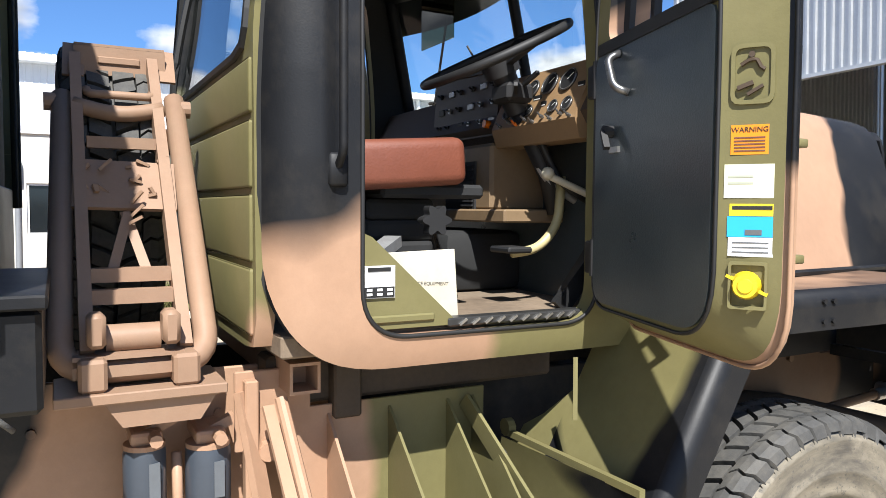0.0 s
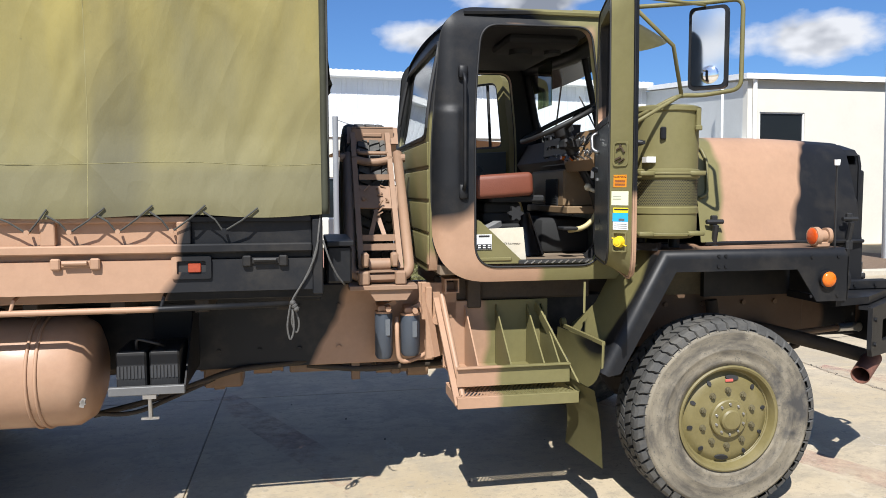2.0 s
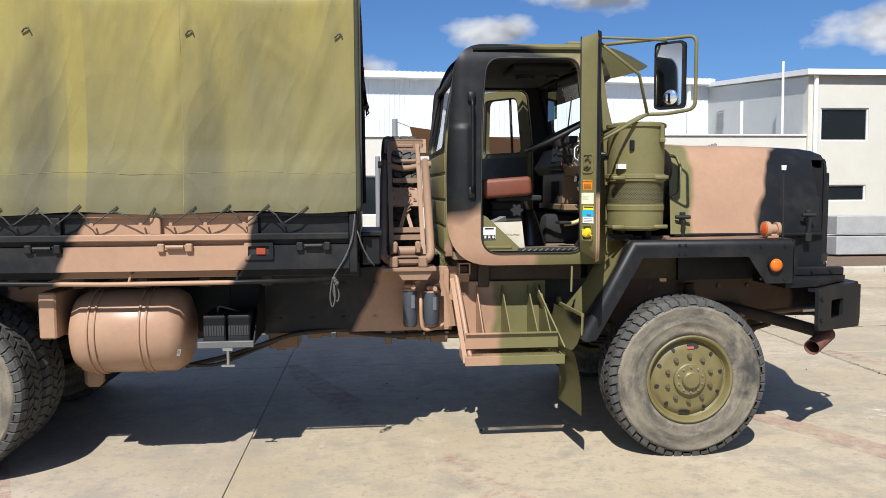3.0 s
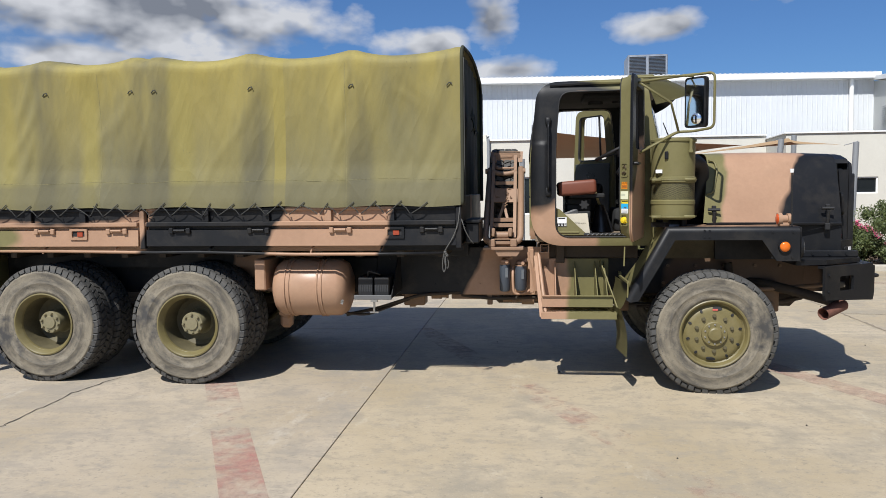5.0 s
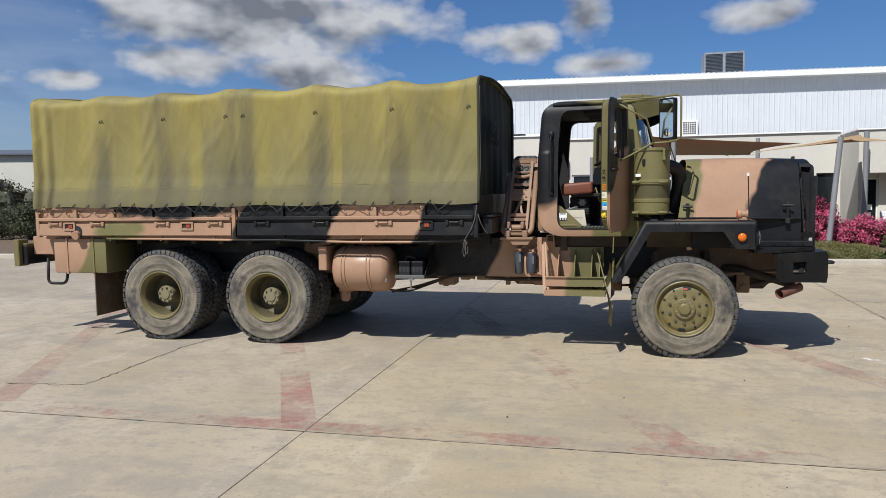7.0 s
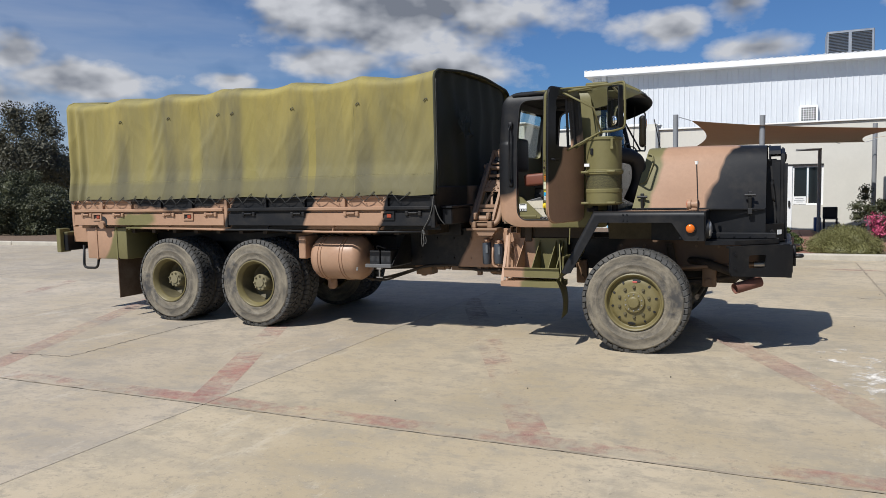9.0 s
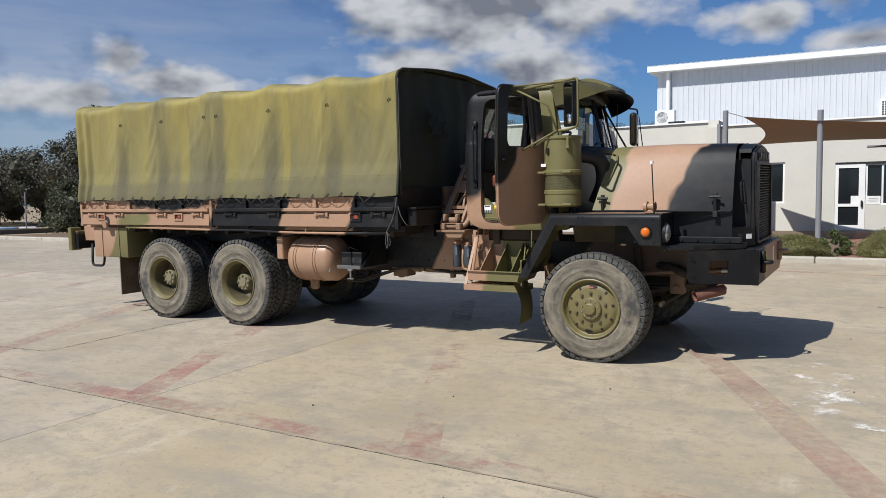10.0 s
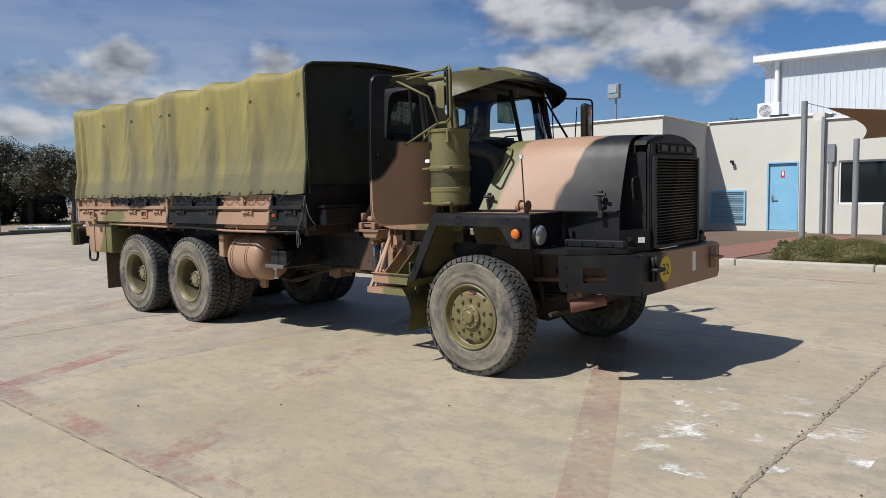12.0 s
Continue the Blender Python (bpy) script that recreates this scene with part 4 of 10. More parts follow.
def build_wheels():
    y_f, R_f, z_f = -1.03, 0.530, 0.512
    w = empty("front_wheel", truck, Matrix.Translation((0.0, y_f, z_f)), "olive front wheel with a worn dusty tyre")
    part("tyre", tyre_mesh(R_f), [RUBBER, SIDEWALL], w)
    tagged(part("tread", tread_mesh(R_f), RUBBER, w), kind="stuff")
    part("rim", front_rim(), P_WHEEL, w, "olive pressed steel rim with ten nuts", smooth=35)
    bm = B()
    mbox(bm, -0.016, 0.030, -0.1305, -0.124, 0.195, 0.211, 0.003)
    part("brake_tab", bm, material("red_tab_paint", (0.50, 0.10, 0.08), 0.5), w, "red tab behind the hand hole")
    for i in range(10):
        part("hand_hole", wheel_hole(2 * math.pi * i / 10 + 0.2, i in (2, 7)), DARK, w)
    wheel_nuts(w, 0.150, -0.124, 10, 0.0155, 0.018, P_GRIME_SHADE)
    wheel_nuts(w, 0.081, -0.150, 10, 0.008, 0.008, STEEL)
    copy_thing(w, Matrix.Translation((0.0, -y_f, z_f)) @ Matrix.Rotation(math.pi, 4, "Z"))
    R_r, z_r = 0.550, 0.545
    first = None
    for x in (-4.64, -6.05):
        for y, flip in ((-1.055, False), (-0.715, True), (1.055, True), (0.715, False)):
            m = Matrix.Translation((x, y, z_r)) @ Matrix.Rotation(math.pi if flip else 0.0, 4, "Z") @ Matrix.Rotation(0.37 * x + y, 4, "Y")
            if first is None:
                first = empty("rear_wheel", truck, m, "dusty rear wheel with a deep olive rim")
                part("tyre", tyre_mesh(R_r), [RUBBER, SIDEWALL], first)
                tagged(part("tread", tread_mesh(R_r), RUBBER, first), kind="stuff")
                part("rim", rear_rim(), [P_WHEEL, P_GRIME_SHADE], first, "deep dished olive rim and hub", smooth=35)
                part("hub", rear_hub(), P_HUB, first, "olive hub with a ring of bolts", smooth=35)
                wheel_nuts(first, 0.083, -0.046, 8, 0.013, 0.018, P_HUB)
            else:
                copy_thing(first, m)


# dish paint darkened for grime and shade; the front nuts share it
P_GRIME_SHADE = material("grimy_shaded_paint", (0.095, 0.080, 0.040), 0.7, var=0.3, scale=8, dirt=(0.15, 0.125, 0.065), dirt_amount=0.4, dirt_scale=5)
P_HUB = material("dusty_hub_paint", (0.20, 0.175, 0.10), 0.6, var=0.2, scale=12, dirt=(0.05, 0.045, 0.035), dirt_amount=0.4, dirt_scale=9)
P_WHEEL = material("olive_wheel_paint", (0.145, 0.119, 0.046), 0.5, var=0.12, scale=9, dirt=(0.26, 0.22, 0.13), dirt_amount=0.3, dirt_scale=6)
build_wheels()


# ---- chassis and running gear
def build_chassis():
    for s in (-1, 1):
        bm = B()
        mbox(bm, -7.7, 0.95, s * 0.46, s * 0.40, 0.76, 1.10, 0.006)
        part("chassis_rail", bm, P_CHASSIS, truck, smooth=30)
        # deep side plate below the cab gap
        bm = B()
        mbox(bm, -3.02, -1.47, s * 0.475, s * 0.462, 0.74, 1.20, 0.004)
        for i in range(7):
            for z in (0.84, 1.08):
                cyl(bm, (-2.9 + i * 0.22, s * 0.475, z), (-2.9 + i * 0.22, s * 0.487, z), 0.012, 8)
        part("side_plate", bm, P_CHASSIS, truck)
    for x in (-7.2, -5.35, -3.4, -1.6, 0.3):
        bm = B()
        mbox(bm, x - 0.05, x + 0.05, -0.40, 0.40, 0.80, 1.06)
        part("cross_member", bm, GREASE, truck)
    # axles with their differential bulges
    for x, z in ((0.0, 0.512), (-4.64, 0.545), (-6.05, 0.545)):
        bm = B()
        cyl(bm, (x, -0.86, z), (x, 0.86, z), 0.075, 14)
        bmesh.ops.create_icosphere(bm, subdivisions=2, radius=0.22, matrix=Matrix.Translation((x, 0.05, z)))
        part("axle", bm, GREASE, truck, smooth=40)
    for x in (-4.64, -6.05, 0.0):
        for s in (-1, 1):
            bm = B()
            cyl(bm, (x, s * 0.86, 0.53), (x, s * 0.70, 0.53), 0.2, 20)
            part("brake_drum", bm, GREASE, truck, smooth=40)
    for s in (-1, 1):
        bm = B()
        for i in range(6):
            k = 0.62 - i * 0.08
            bar(bm, (-5.345 - k, s * 0.56, 0.66 + i * 0.02), (-5.345 + k, s * 0.56, 0.66 + i * 0.02), 0.09, 0.016)
        part("rear_spring", bm, GREASE, truck)
        bm = B()
        for i in range(6):
            k = 0.66 - i * 0.09
            bar(bm, (0.02 - k, s * 0.48, 0.66 - i * 0.02), (0.02 + k, s * 0.48, 0.66 - i * 0.02), 0.09, 0.016)
        part("front_spring", bm, GREASE, truck)
    bm = B()
    cyl(bm, (-4.4, 0, 0.62), (-1.2, 0, 0.80), 0.055, 12)
    mbox(bm, -1.9, -1.2, -0.25, 0.25, 0.62, 1.0, 0.05)
    part("gearbox", bm, GREASE, truck)
    bm = B()
    mbox(bm, -0.25, 0.95, -0.36, 0.36, 0.62, 1.35, 0.06)
    part("engine", bm, GREASE, truck)
    # valve block, air reservoir and brake pipes under the rails
    P_UNDER = camo("dirty_tan_underside", (0.17, 0.105, 0.062), dirt=0.3)
    bm = B()
    mbox(bm, -2.77, -2.56, -0.44, -0.24, 0.625, 0.77, 0.012)
    mbox(bm, -2.79, -2.60, -0.43, -0.26, 0.72, 0.765, 0.006)
    mbox(bm, -2.72, -2.66, -0.40, -0.34, 0.605, 0.63, 0.004)
    part("valve_block", bm, P_UNDER, truck)
    bm = B()
    cyl(bm, (-2.50, -0.38, 0.725), (-2.40, -0.38, 0.725), 0.042, 16)
    cyl(bm, (-2.40, -0.38, 0.725), (-2.35, -0.38, 0.725), 0.030, 12)
    cyl(bm, (-2.35, -0.38, 0.725), (-2.335, -0.38, 0.725), 0.036, 12)
    cyl(bm, (-2.56, -0.38, 0.735), (-2.50, -0.38, 0.73), 0.022, 10)
    part("brake_valve", bm, P_UNDER, truck, smooth=35)
    bm = B()
    mbox(bm, -2.30, -1.82, -0.43, -0.33, 0.69, 0.765, 0.008)
    mbox(bm, -1.95, -1.90, -0.46, -0.40, 0.64, 0.80, 0.004)
    part("lower_member", bm, P_UNDER, truck)
    bm = B()
    cyl(bm, (-1.80, -0.38, 0.70), (-1.55, -0.38, 0.70), 0.045, 14)
    cyl(bm, (-1.62, -0.40, 0.69), (-1.50, -0.40, 0.69), 0.055, 14)
    mbox(bm, -1.72, -1.66, -0.43, -0.36, 0.655, 0.76, 0.008)
    mbox(bm, -1.50, -1.36, -0.42, -0.34, 0.67, 0.74, 0.012)
    part("brake_chamber", bm, P_UNDER, truck, smooth=35)
    for s in (-1, 1):
        # hangers and shackles of the front spring, shock absorber, bump stop
        bm = B()
        mbox(bm, 0.58, 0.72, s * 0.53, s * 0.43, 0.60, 0.86, 0.015, 2)
        cyl(bm, (0.65, s * 0.43, 0.655), (0.65, s * 0.55, 0.655), 0.035, 12)
        part("spring_hanger", bm, P_UNDER, truck, smooth=40)
        bm = B()
        mbox(bm, -0.74, -0.62, s * 0.53, s * 0.43, 0.60, 0.86, 0.015, 2)
        cyl(bm, (-0.68, s * 0.43, 0.655), (-0.68, s * 0.55, 0.655), 0.035, 12)
        part("spring_hanger", bm, P_UNDER, truck, smooth=40)
        bm = B()
        cyl(bm, (0.36, s * 0.56, 0.56), (0.30, s * 0.54, 0.80), 0.030, 12)
        cyl(bm, (0.30, s * 0.54, 0.80), (0.26, s * 0.53, 1.05), 0.038, 12)
        part("shock_absorber", bm, GREASE, truck, smooth=40)
        for x in (-0.30, -0.05, 0.20, 0.48, 0.70):
            for z in (0.86, 1.02):
                bm = B()
                cyl(bm, (x + 0.04 * (z > 0.9), s * 0.46, z), (x + 0.04 * (z > 0.9), s * 0.478, z), 0.016, 6)
                part("rail_bolt", bm, P_UNDER, truck)
    bm = B()
    cyl(bm, (0.30, -0.60, 0.80), (1.12, -0.62, 0.865), 0.019, 10)
    link = part("drag_link", bm, P_UNDER, truck, smooth=40)
    bm = B()
    cyl(bm, (1.08, -0.62, 0.862), (1.24, -0.62, 0.868), 0.026, 12)
    cyl(bm, (1.20, -0.66, 0.868), (1.20, -0.56, 0.868), 0.028, 12)
    part("link_end", bm, STEEL, link, "bare steel link end", smooth=40)
    bm = B()
    pipe(bm, arc([(-3.3, -0.62, 0.56), (-3.0, -0.60, 0.62), (-2.6, -0.5, 0.74), (-2.2, -0.46, 0.76)], 0.1), 0.016, 8)
    pipe(bm, arc([(-3.35, -0.70, 0.60), (-3.1, -0.66, 0.56), (-2.7, -0.52, 0.70)], 0.1), 0.012, 8)
    pipe(bm, arc([(-2.2, -0.42, 0.73), (-1.9, -0.46, 0.70), (-1.3, -0.44, 0.72)], 0.1), 0.018, 8)
    part("hose", bm, GREASE, truck, smooth=60)
    # steering link and drag rod ahead of the axle
    bm = B()
    cyl(bm, (0.95, -0.42, 0.72), (0.05, -0.60, 0.56), 0.022, 10)
    cyl(bm, (0.55, -0.75, 0.52), (0.55, 0.75, 0.52), 0.022, 10)
    part("steering_rod", bm, GREASE, truck)
    bm = B()
    pipe(bm, arc([(0.30, -0.30, 0.88), (0.60, -0.55, 0.86), (0.91, -0.76, 0.785), (1.15, -0.86, 0.715), (1.06, -0.91, 0.70)], 0.06), 0.043, 16)
    ex = part("exhaust_pipe", bm, GREASE, truck, "sooty exhaust pipe", smooth=50)
    bm = B()
    tip = Vector((-0.21, -0.16, -0.055)).normalized()
    o, n, r = Vector((1.14, -0.85, 0.720)), 24, 0.052
    side = tip.cross(Vector((0, 0, 1))).normalized()
    high = side.cross(tip)
    rings = []
    for d, q in ((0.0, r), (0.28, r), (0.28, r - 0.005), (0.02, r - 0.005)):
        rings.append([bm.verts.new(o + tip * d + q * (math.cos(2 * math.pi * k / n) * side + math.sin(2 * math.pi * k / n) * high)) for k in range(n)])
    for A, C in zip(rings, rings[1:]):
        for k in range(n):
            bm.faces.new((A[k], A[(k + 1) % n], C[(k + 1) % n], C[k]))
    bm.faces.new(rings[-1])
    bmesh.ops.recalc_face_normals(bm, faces=list(bm.faces))
    part("exhaust_tip", bm, RUST, ex, "rusty open pipe end", smooth=40)


build_chassis()


# ---- tray
TX0, TX1, TY = -7.72, -2.12, 1.235


def build_tray():
    tray = empty("tray", truck, None, "steel tray with camouflaged drop sides")
    bm = B()
    mbox(bm, TX0, TX1, -1.2, 1.2, 1.27, 1.31)
    part("deck", bm, GREASE, tray)
    for i in range(15):
        bm = B()
        mbox(bm, TX0 + 0.2 + i * 0.37, TX0 + 0.26 + i * 0.37, -1.10, 1.10, 1.16, 1.27)
        part("cross_beam", bm, GREASE, tray)
    for s in (-1, 1):
        bm = B()
        mbox(bm, TX0, TX1, s * 0.52, s * 0.44, 1.12, 1.27, 0.004)
        part("subframe_rail", bm, P_CHASSIS, tray)
        bm = B()
        mbox(bm, TX0, TX1, s * (TY - 0.16), s * (TY - 0.12), 1.22, 1.27, 0.004)
        part("deck_edge", bm, P_TRAY, tray)
        # two drop sides each with a folded top lip and a lower channel
        for x0, x1 in ((TX0 + 0.02, -5.05), (-4.97, TX1 - 0.05)):
            bm = B()
            mbox(bm, x0, x1, s * (TY - 0.045), s * (TY - 0.025), 1.27, 1.60, 0.004)
            mbox(bm, x0, x1, s * (TY - 0.03), s * (TY + 0.026), 1.450, 1.490, 0.006)
            prism(bm, [(s * (TY - 0.03), 1.275), (s * (TY + 0.012), 1.275), (s * (TY + 0.004), 1.418), (s * (TY - 0.03), 1.424)], x0, x1, "x")
            mbox(bm, x0, x1, s * (TY - 0.03), s * (TY + 0.004), 1.585, 1.615, 0.005)
            n = 5
            for i in range(1, n):
                x = x0 + (x1 - x0) * i / n
                mbox(bm, x - 0.030, x + 0.030, s * (TY - 0.03), s * (TY + 0.012), 1.489, 1.59, 0.004)
            part("drop_side", bm, P_TRAY, tray)
        for x in (TX0, -5.01, TX1 - 0.025):
            bm = B()
            mbox(bm, x - 0.024, x + 0.024, s * (TY - 0.05), s * (TY + 0.012), 1.25, 1.60, 0.005)
            part("side_post", bm, P_TRAY, tray)
        # over-centre latches
        for x in (-7.45, -6.85, -5.95, -5.25, -4.65, -3.92, -3.18, -2.38):
            bm = B()
            mbox(bm, x - 0.075, x + 0.075, s * (TY + 0.004), s * (TY + 0.016), 1.395, 1.425, 0.004)
            mbox(bm, x - 0.10, x - 0.06, s * (TY + 0.006), s * (TY + 0.03), 1.385, 1.435, 0.006)
            mbox(bm, x + 0.06, x + 0.10, s * (TY + 0.006), s * (TY + 0.03), 1.385, 1.435, 0.006)
            cyl(bm, (x - 0.05, s * (TY + 0.028), 1.416), (x + 0.05, s * (TY + 0.028), 1.416), 0.011, 8)
            part("latch", bm, P_TRAY, tray, "steel over-centre latch")
        for x in (-7.25, -5.62, -2.70):
            bm = B()
            o = round_poly([(x - 0.085, 1.335), (x + 0.085, 1.335), (x + 0.085, 1.435), (x - 0.085, 1.435)], 0.012)
            q = round_poly([(x - 0.062, 1.355), (x + 0.062, 1.355), (x + 0.062, 1.415), (x - 0.062, 1.415)], 0.008)
            ring_prism(bm, o, q, s * (TY + 0.002), s * (TY + 0.022))
            part("lamp_guard", bm, P_TRAY, tray)
            bm = B()
            mbox(bm, x - 0.060, x + 0.060, s * (TY + 0.0045), s * (TY + 0.007), 1.357, 1.413)
            well = part("lamp_well", bm, DARK, tray)
            bm = B()
            mbox(bm, x - 0.016, x + 0.040, s * (TY + 0.004), s * (TY + 0.015), 1.362, 1.405, 0.004)
            part("side_lamp", bm, SIDELENS, well, "small orange-red side marker lamp")
        # rope rail below the deck, on brackets
        bm = B()
        pipe(bm, [(-6.75, s * 1.215, 1.235), (-5.8, s * 1.22, 1.228), (-4.9, s * 1.22, 1.215), (-4.5, s * 1.22, 1.218), (-3.6, s * 1.22, 1.197), (-2.9, s * 1.22, 1.198), (-2.28, s * 1.22, 1.205)], 0.014, 8)
        part("rope_rail", bm, P_TRAY, tray, smooth=60)
        for x in (-6.7, -6.0, -5.3, -4.4, -3.46, -2.84):
            bm = B()
            pipe(bm, [(x, s * 1.22, 1.205), (x + 0.012, s * 1.215, 1.25), (x + 0.012, s * 1.10, 1.275)], 0.008, 6)
            part("rail_bracket", bm, P_TRAY, tray)
    # front board and rear gate
    bm = B()
    mbox(bm, TX1 - 0.06, TX1, -1.2, 1.2, 1.28, 1.70, 0.006)
    part("front_board", bm, P_TRAY, tray)
    bm = B()
    mbox(bm, TX0 - 0.03, TX0, -1.2, 1.2, 1.28, 1.64, 0.006)
    part("tail_gate", bm, P_TRAY, tray)
    # locker between the tray and the cab
    bm = B()
    mbox(bm, -2.10, -1.98, -1.10, -0.55, 1.28, 1.46, 0.01)
    mbox(bm, -2.10, -1.97, -1.12, -0.50, 1.46, 1.485, 0.004)
    part("front_locker", bm, P_BLACK, tray)
    # rear under-run bar with tail lamps
    bm = B()
    mbox(bm, -8.12, -7.98, -1.16, 1.16, 0.90, 1.17, 0.01)
    part("rear_bar", bm, camo("rear_bar_camo", OLIVE, [(BLACK, (-8.0, -1.2, 0.9), (0.12, 0.5, 0.25))]), tray)
    for s in (-1, 1):
        bm = B()
        mbox(bm, -7.98, -7.66, s * 0.95, s * 1.05, 1.02, 1.25, 0.006)
        part("bar_bracket", bm, P_TRAY, tray)
        bm = B()
        mbox(bm, -8.13, -8.05, s * 1.05, s * 1.22, 0.88, 1.22, 0.008)
        part("tail_lamp_box", bm, P_OLIVE, tray)
        bm = B()
        pipe(bm, arc([(-7.72, s * 1.10, 0.98), (-7.72, s * 1.12, 0.66), (-7.45, s * 1.12, 0.66), (-7.42, s * 1.12, 0.80)], 0.07), 0.018, 8)
        part("rear_step_loop", bm, P_BLACK, tray, smooth=60)
        # locker ahead of the rear bar, mudguard boards, flaps
        bm = B()
        mbox(bm, -7.56, -6.80, s * 1.18, s * 0.62, 0.80, 1.235, 0.02, 2)
        bin_ = part("stowage_bin", bm, P_REARBOX, tray, smooth=35)
        for x in (-7.36, -6.98):
            bm = B()
            mbox(bm, x - 0.012, x + 0.012, s * 1.19, s * 1.15, 0.79, 1.24)
            part("bin_strap", bm, P_REARBOX, bin_)
        bm = B()
        mbox(bm, -6.97, -6.955, s * 1.20, s * 0.60, 0.27, 0.82, 0.003)
        part("rear_mud_flap", bm, camo("flap_brown", (0.10, 0.066, 0.042), rough=0.7, dirt=0.4), tray, "dusty brown mud flap")
        bm = B()
        cyl(bm, (-7.15, s * (TY - 0.01), 1.315), (-7.15, s * (TY + 0.0145), 1.315), 0.078, 24)
        well = part("filler_well", bm, DARK, tray, smooth=40)
        bm = B()
        cyl(bm, (-7.15, s * (TY + 0.0), 1.285), (-7.15, s * (TY + 0.05), 1.275), 0.052, 20)
        part("filler_cap", bm, P_TAN, well, "tan fuel filler cap", smooth=40)
        bm = B()
        mbox(bm, -6.8, -3.95, s * 0.60, s * 0.62, 1.02, 1.24)
        mbox(bm, -4.02, -3.92, s * 1.12, s * 0.6, 0.86, 1.14, 0.01)
        part("mudguard_board", bm, P_CHASSIS, tray)


build_tray()


# ---- canvas canopy
BOWS = (-7.74, -6.80, -5.95, -5.08, -4.86, -4.0, -3.07, -2.12)


def canvas_material():
    mt = bpy.data.materials.new("faded_olive_canvas")
    mt.use_nodes = True
    nt = mt.node_tree
    n, l = nt.nodes.new, nt.links.new
    bs = nt.nodes["Principled BSDF"]
    tc = n("ShaderNodeTexCoord").outputs["Object"]

    def tex(sc, det, ro, stretch=(1, 1, 1)):
        mp = n("ShaderNodeMapping")
        mp.inputs["Scale"].default_value = stretch
        l(tc, mp.inputs[0])
        t = n("ShaderNodeTexNoise")
        t.inputs["Scale"].default_value, t.inputs["Detail"].default_value, t.inputs["Roughness"].default_value = sc, det, ro
        l(mp.outputs[0], t.inputs["Vector"])
        return t.outputs["Fac"]

    def ramp(v, a, b):
        k = n("ShaderNodeMapRange")
        l(v, k.inputs["Value"])
        k.inputs["From Min"].default_value, k.inputs["From Max"].default_value = a, b
        return k.outputs["Result"]

    def mixc(f, a, b):
        k = n("ShaderNodeMix")
        k.data_type = "RGBA"
        for s, v in ((k.inputs["Factor"], f), (k.inputs["A"], a), (k.inputs["B"], b)):
            if isinstance(v, tuple):
                s.default_value = (*v, 1)
            else:
                l(v, s)
        return k.outputs["Result"]
    # sun-faded yellow-green drops between the bows, grey bands along them, mould spots
    col = mixc(ramp(tex(1.5, 3, 0.5, (1.0, 0.3, 0.12)), 0.40, 0.62), (0.120, 0.108, 0.051), (0.165, 0.143, 0.050))
    col = mixc(ramp(tex(2.1, 5, 0.6, (1.0, 0.5, 0.35)), 0.50, 0.76), col, (0.165, 0.138, 0.036))
    sep = n("ShaderNodeSeparateXYZ")
    l(tc, sep.inputs[0])
    for x in BOWS[1:-1]:
        s1 = n("ShaderNodeMath")
        s1.operation = "SUBTRACT"
        l(sep.outputs[0], s1.inputs[0])
        s1.inputs[1].default_value = x + 0.05
        s2 = n("ShaderNodeMath")
        s2.operation = "ABSOLUTE"
        l(s1.outputs[0], s2.inputs[0])
        band = n("ShaderNodeMath")
        band.operation = "MULTIPLY_ADD"
        l(tex(2.3, 4, 0.6, (1.0, 0.4, 0.5)), band.inputs[0])
        band.inputs[1].default_value = 0.15
        l(s2.outputs[0], band.inputs[2])
        col = mixc(ramp(band.outputs[0], 0.225, 0.13), col, (0.088, 0.080, 0.040))
    for x, w, c in ((-3.72, 0.055, (0.205, 0.170, 0.042)), (-7.2, 0.26, (0.190, 0.160, 0.044)), (-6.3, 0.10, (0.19, 0.162, 0.044)), (-5.5, 0.12, (0.19, 0.162, 0.044)), (-4.62, 0.14, (0.18, 0.155, 0.042))):
        s1, s2 = n("ShaderNodeMath"), n("ShaderNodeMath")
        s1.operation, s2.operation = "SUBTRACT", "ABSOLUTE"
        l(sep.outputs[0], s1.inputs[0])
        s1.inputs[1].default_value = x
        l(s1.outputs[0], s2.inputs[0])
        col = mixc(ramp(s2.outputs[0], w, w - (0.008 if w < 0.09 else 0.08)), col, c)
    # bleaching and the light on the upper cloth, both put in as yellow
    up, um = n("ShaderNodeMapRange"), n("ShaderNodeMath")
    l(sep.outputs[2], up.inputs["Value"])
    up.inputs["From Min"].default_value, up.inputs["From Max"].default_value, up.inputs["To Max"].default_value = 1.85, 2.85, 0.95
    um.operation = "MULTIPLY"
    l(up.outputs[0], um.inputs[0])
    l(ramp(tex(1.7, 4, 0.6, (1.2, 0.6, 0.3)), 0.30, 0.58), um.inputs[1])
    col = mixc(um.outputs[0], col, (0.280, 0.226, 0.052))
    # darker strip towards the hem, below the low seam
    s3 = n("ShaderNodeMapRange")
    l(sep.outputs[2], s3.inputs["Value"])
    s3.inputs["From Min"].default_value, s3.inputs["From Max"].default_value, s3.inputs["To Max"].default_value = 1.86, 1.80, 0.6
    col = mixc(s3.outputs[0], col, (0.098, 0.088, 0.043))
    col = mixc(ramp(tex(30, 6, 0.75), 0.66, 0.76), col, (0.075, 0.07, 0.035))
    l(col, bs.inputs["Base Color"])
    bs.inputs["Roughness"].default_value = 0.75
    bs.inputs["Sheen Weight"].default_value = 0.1
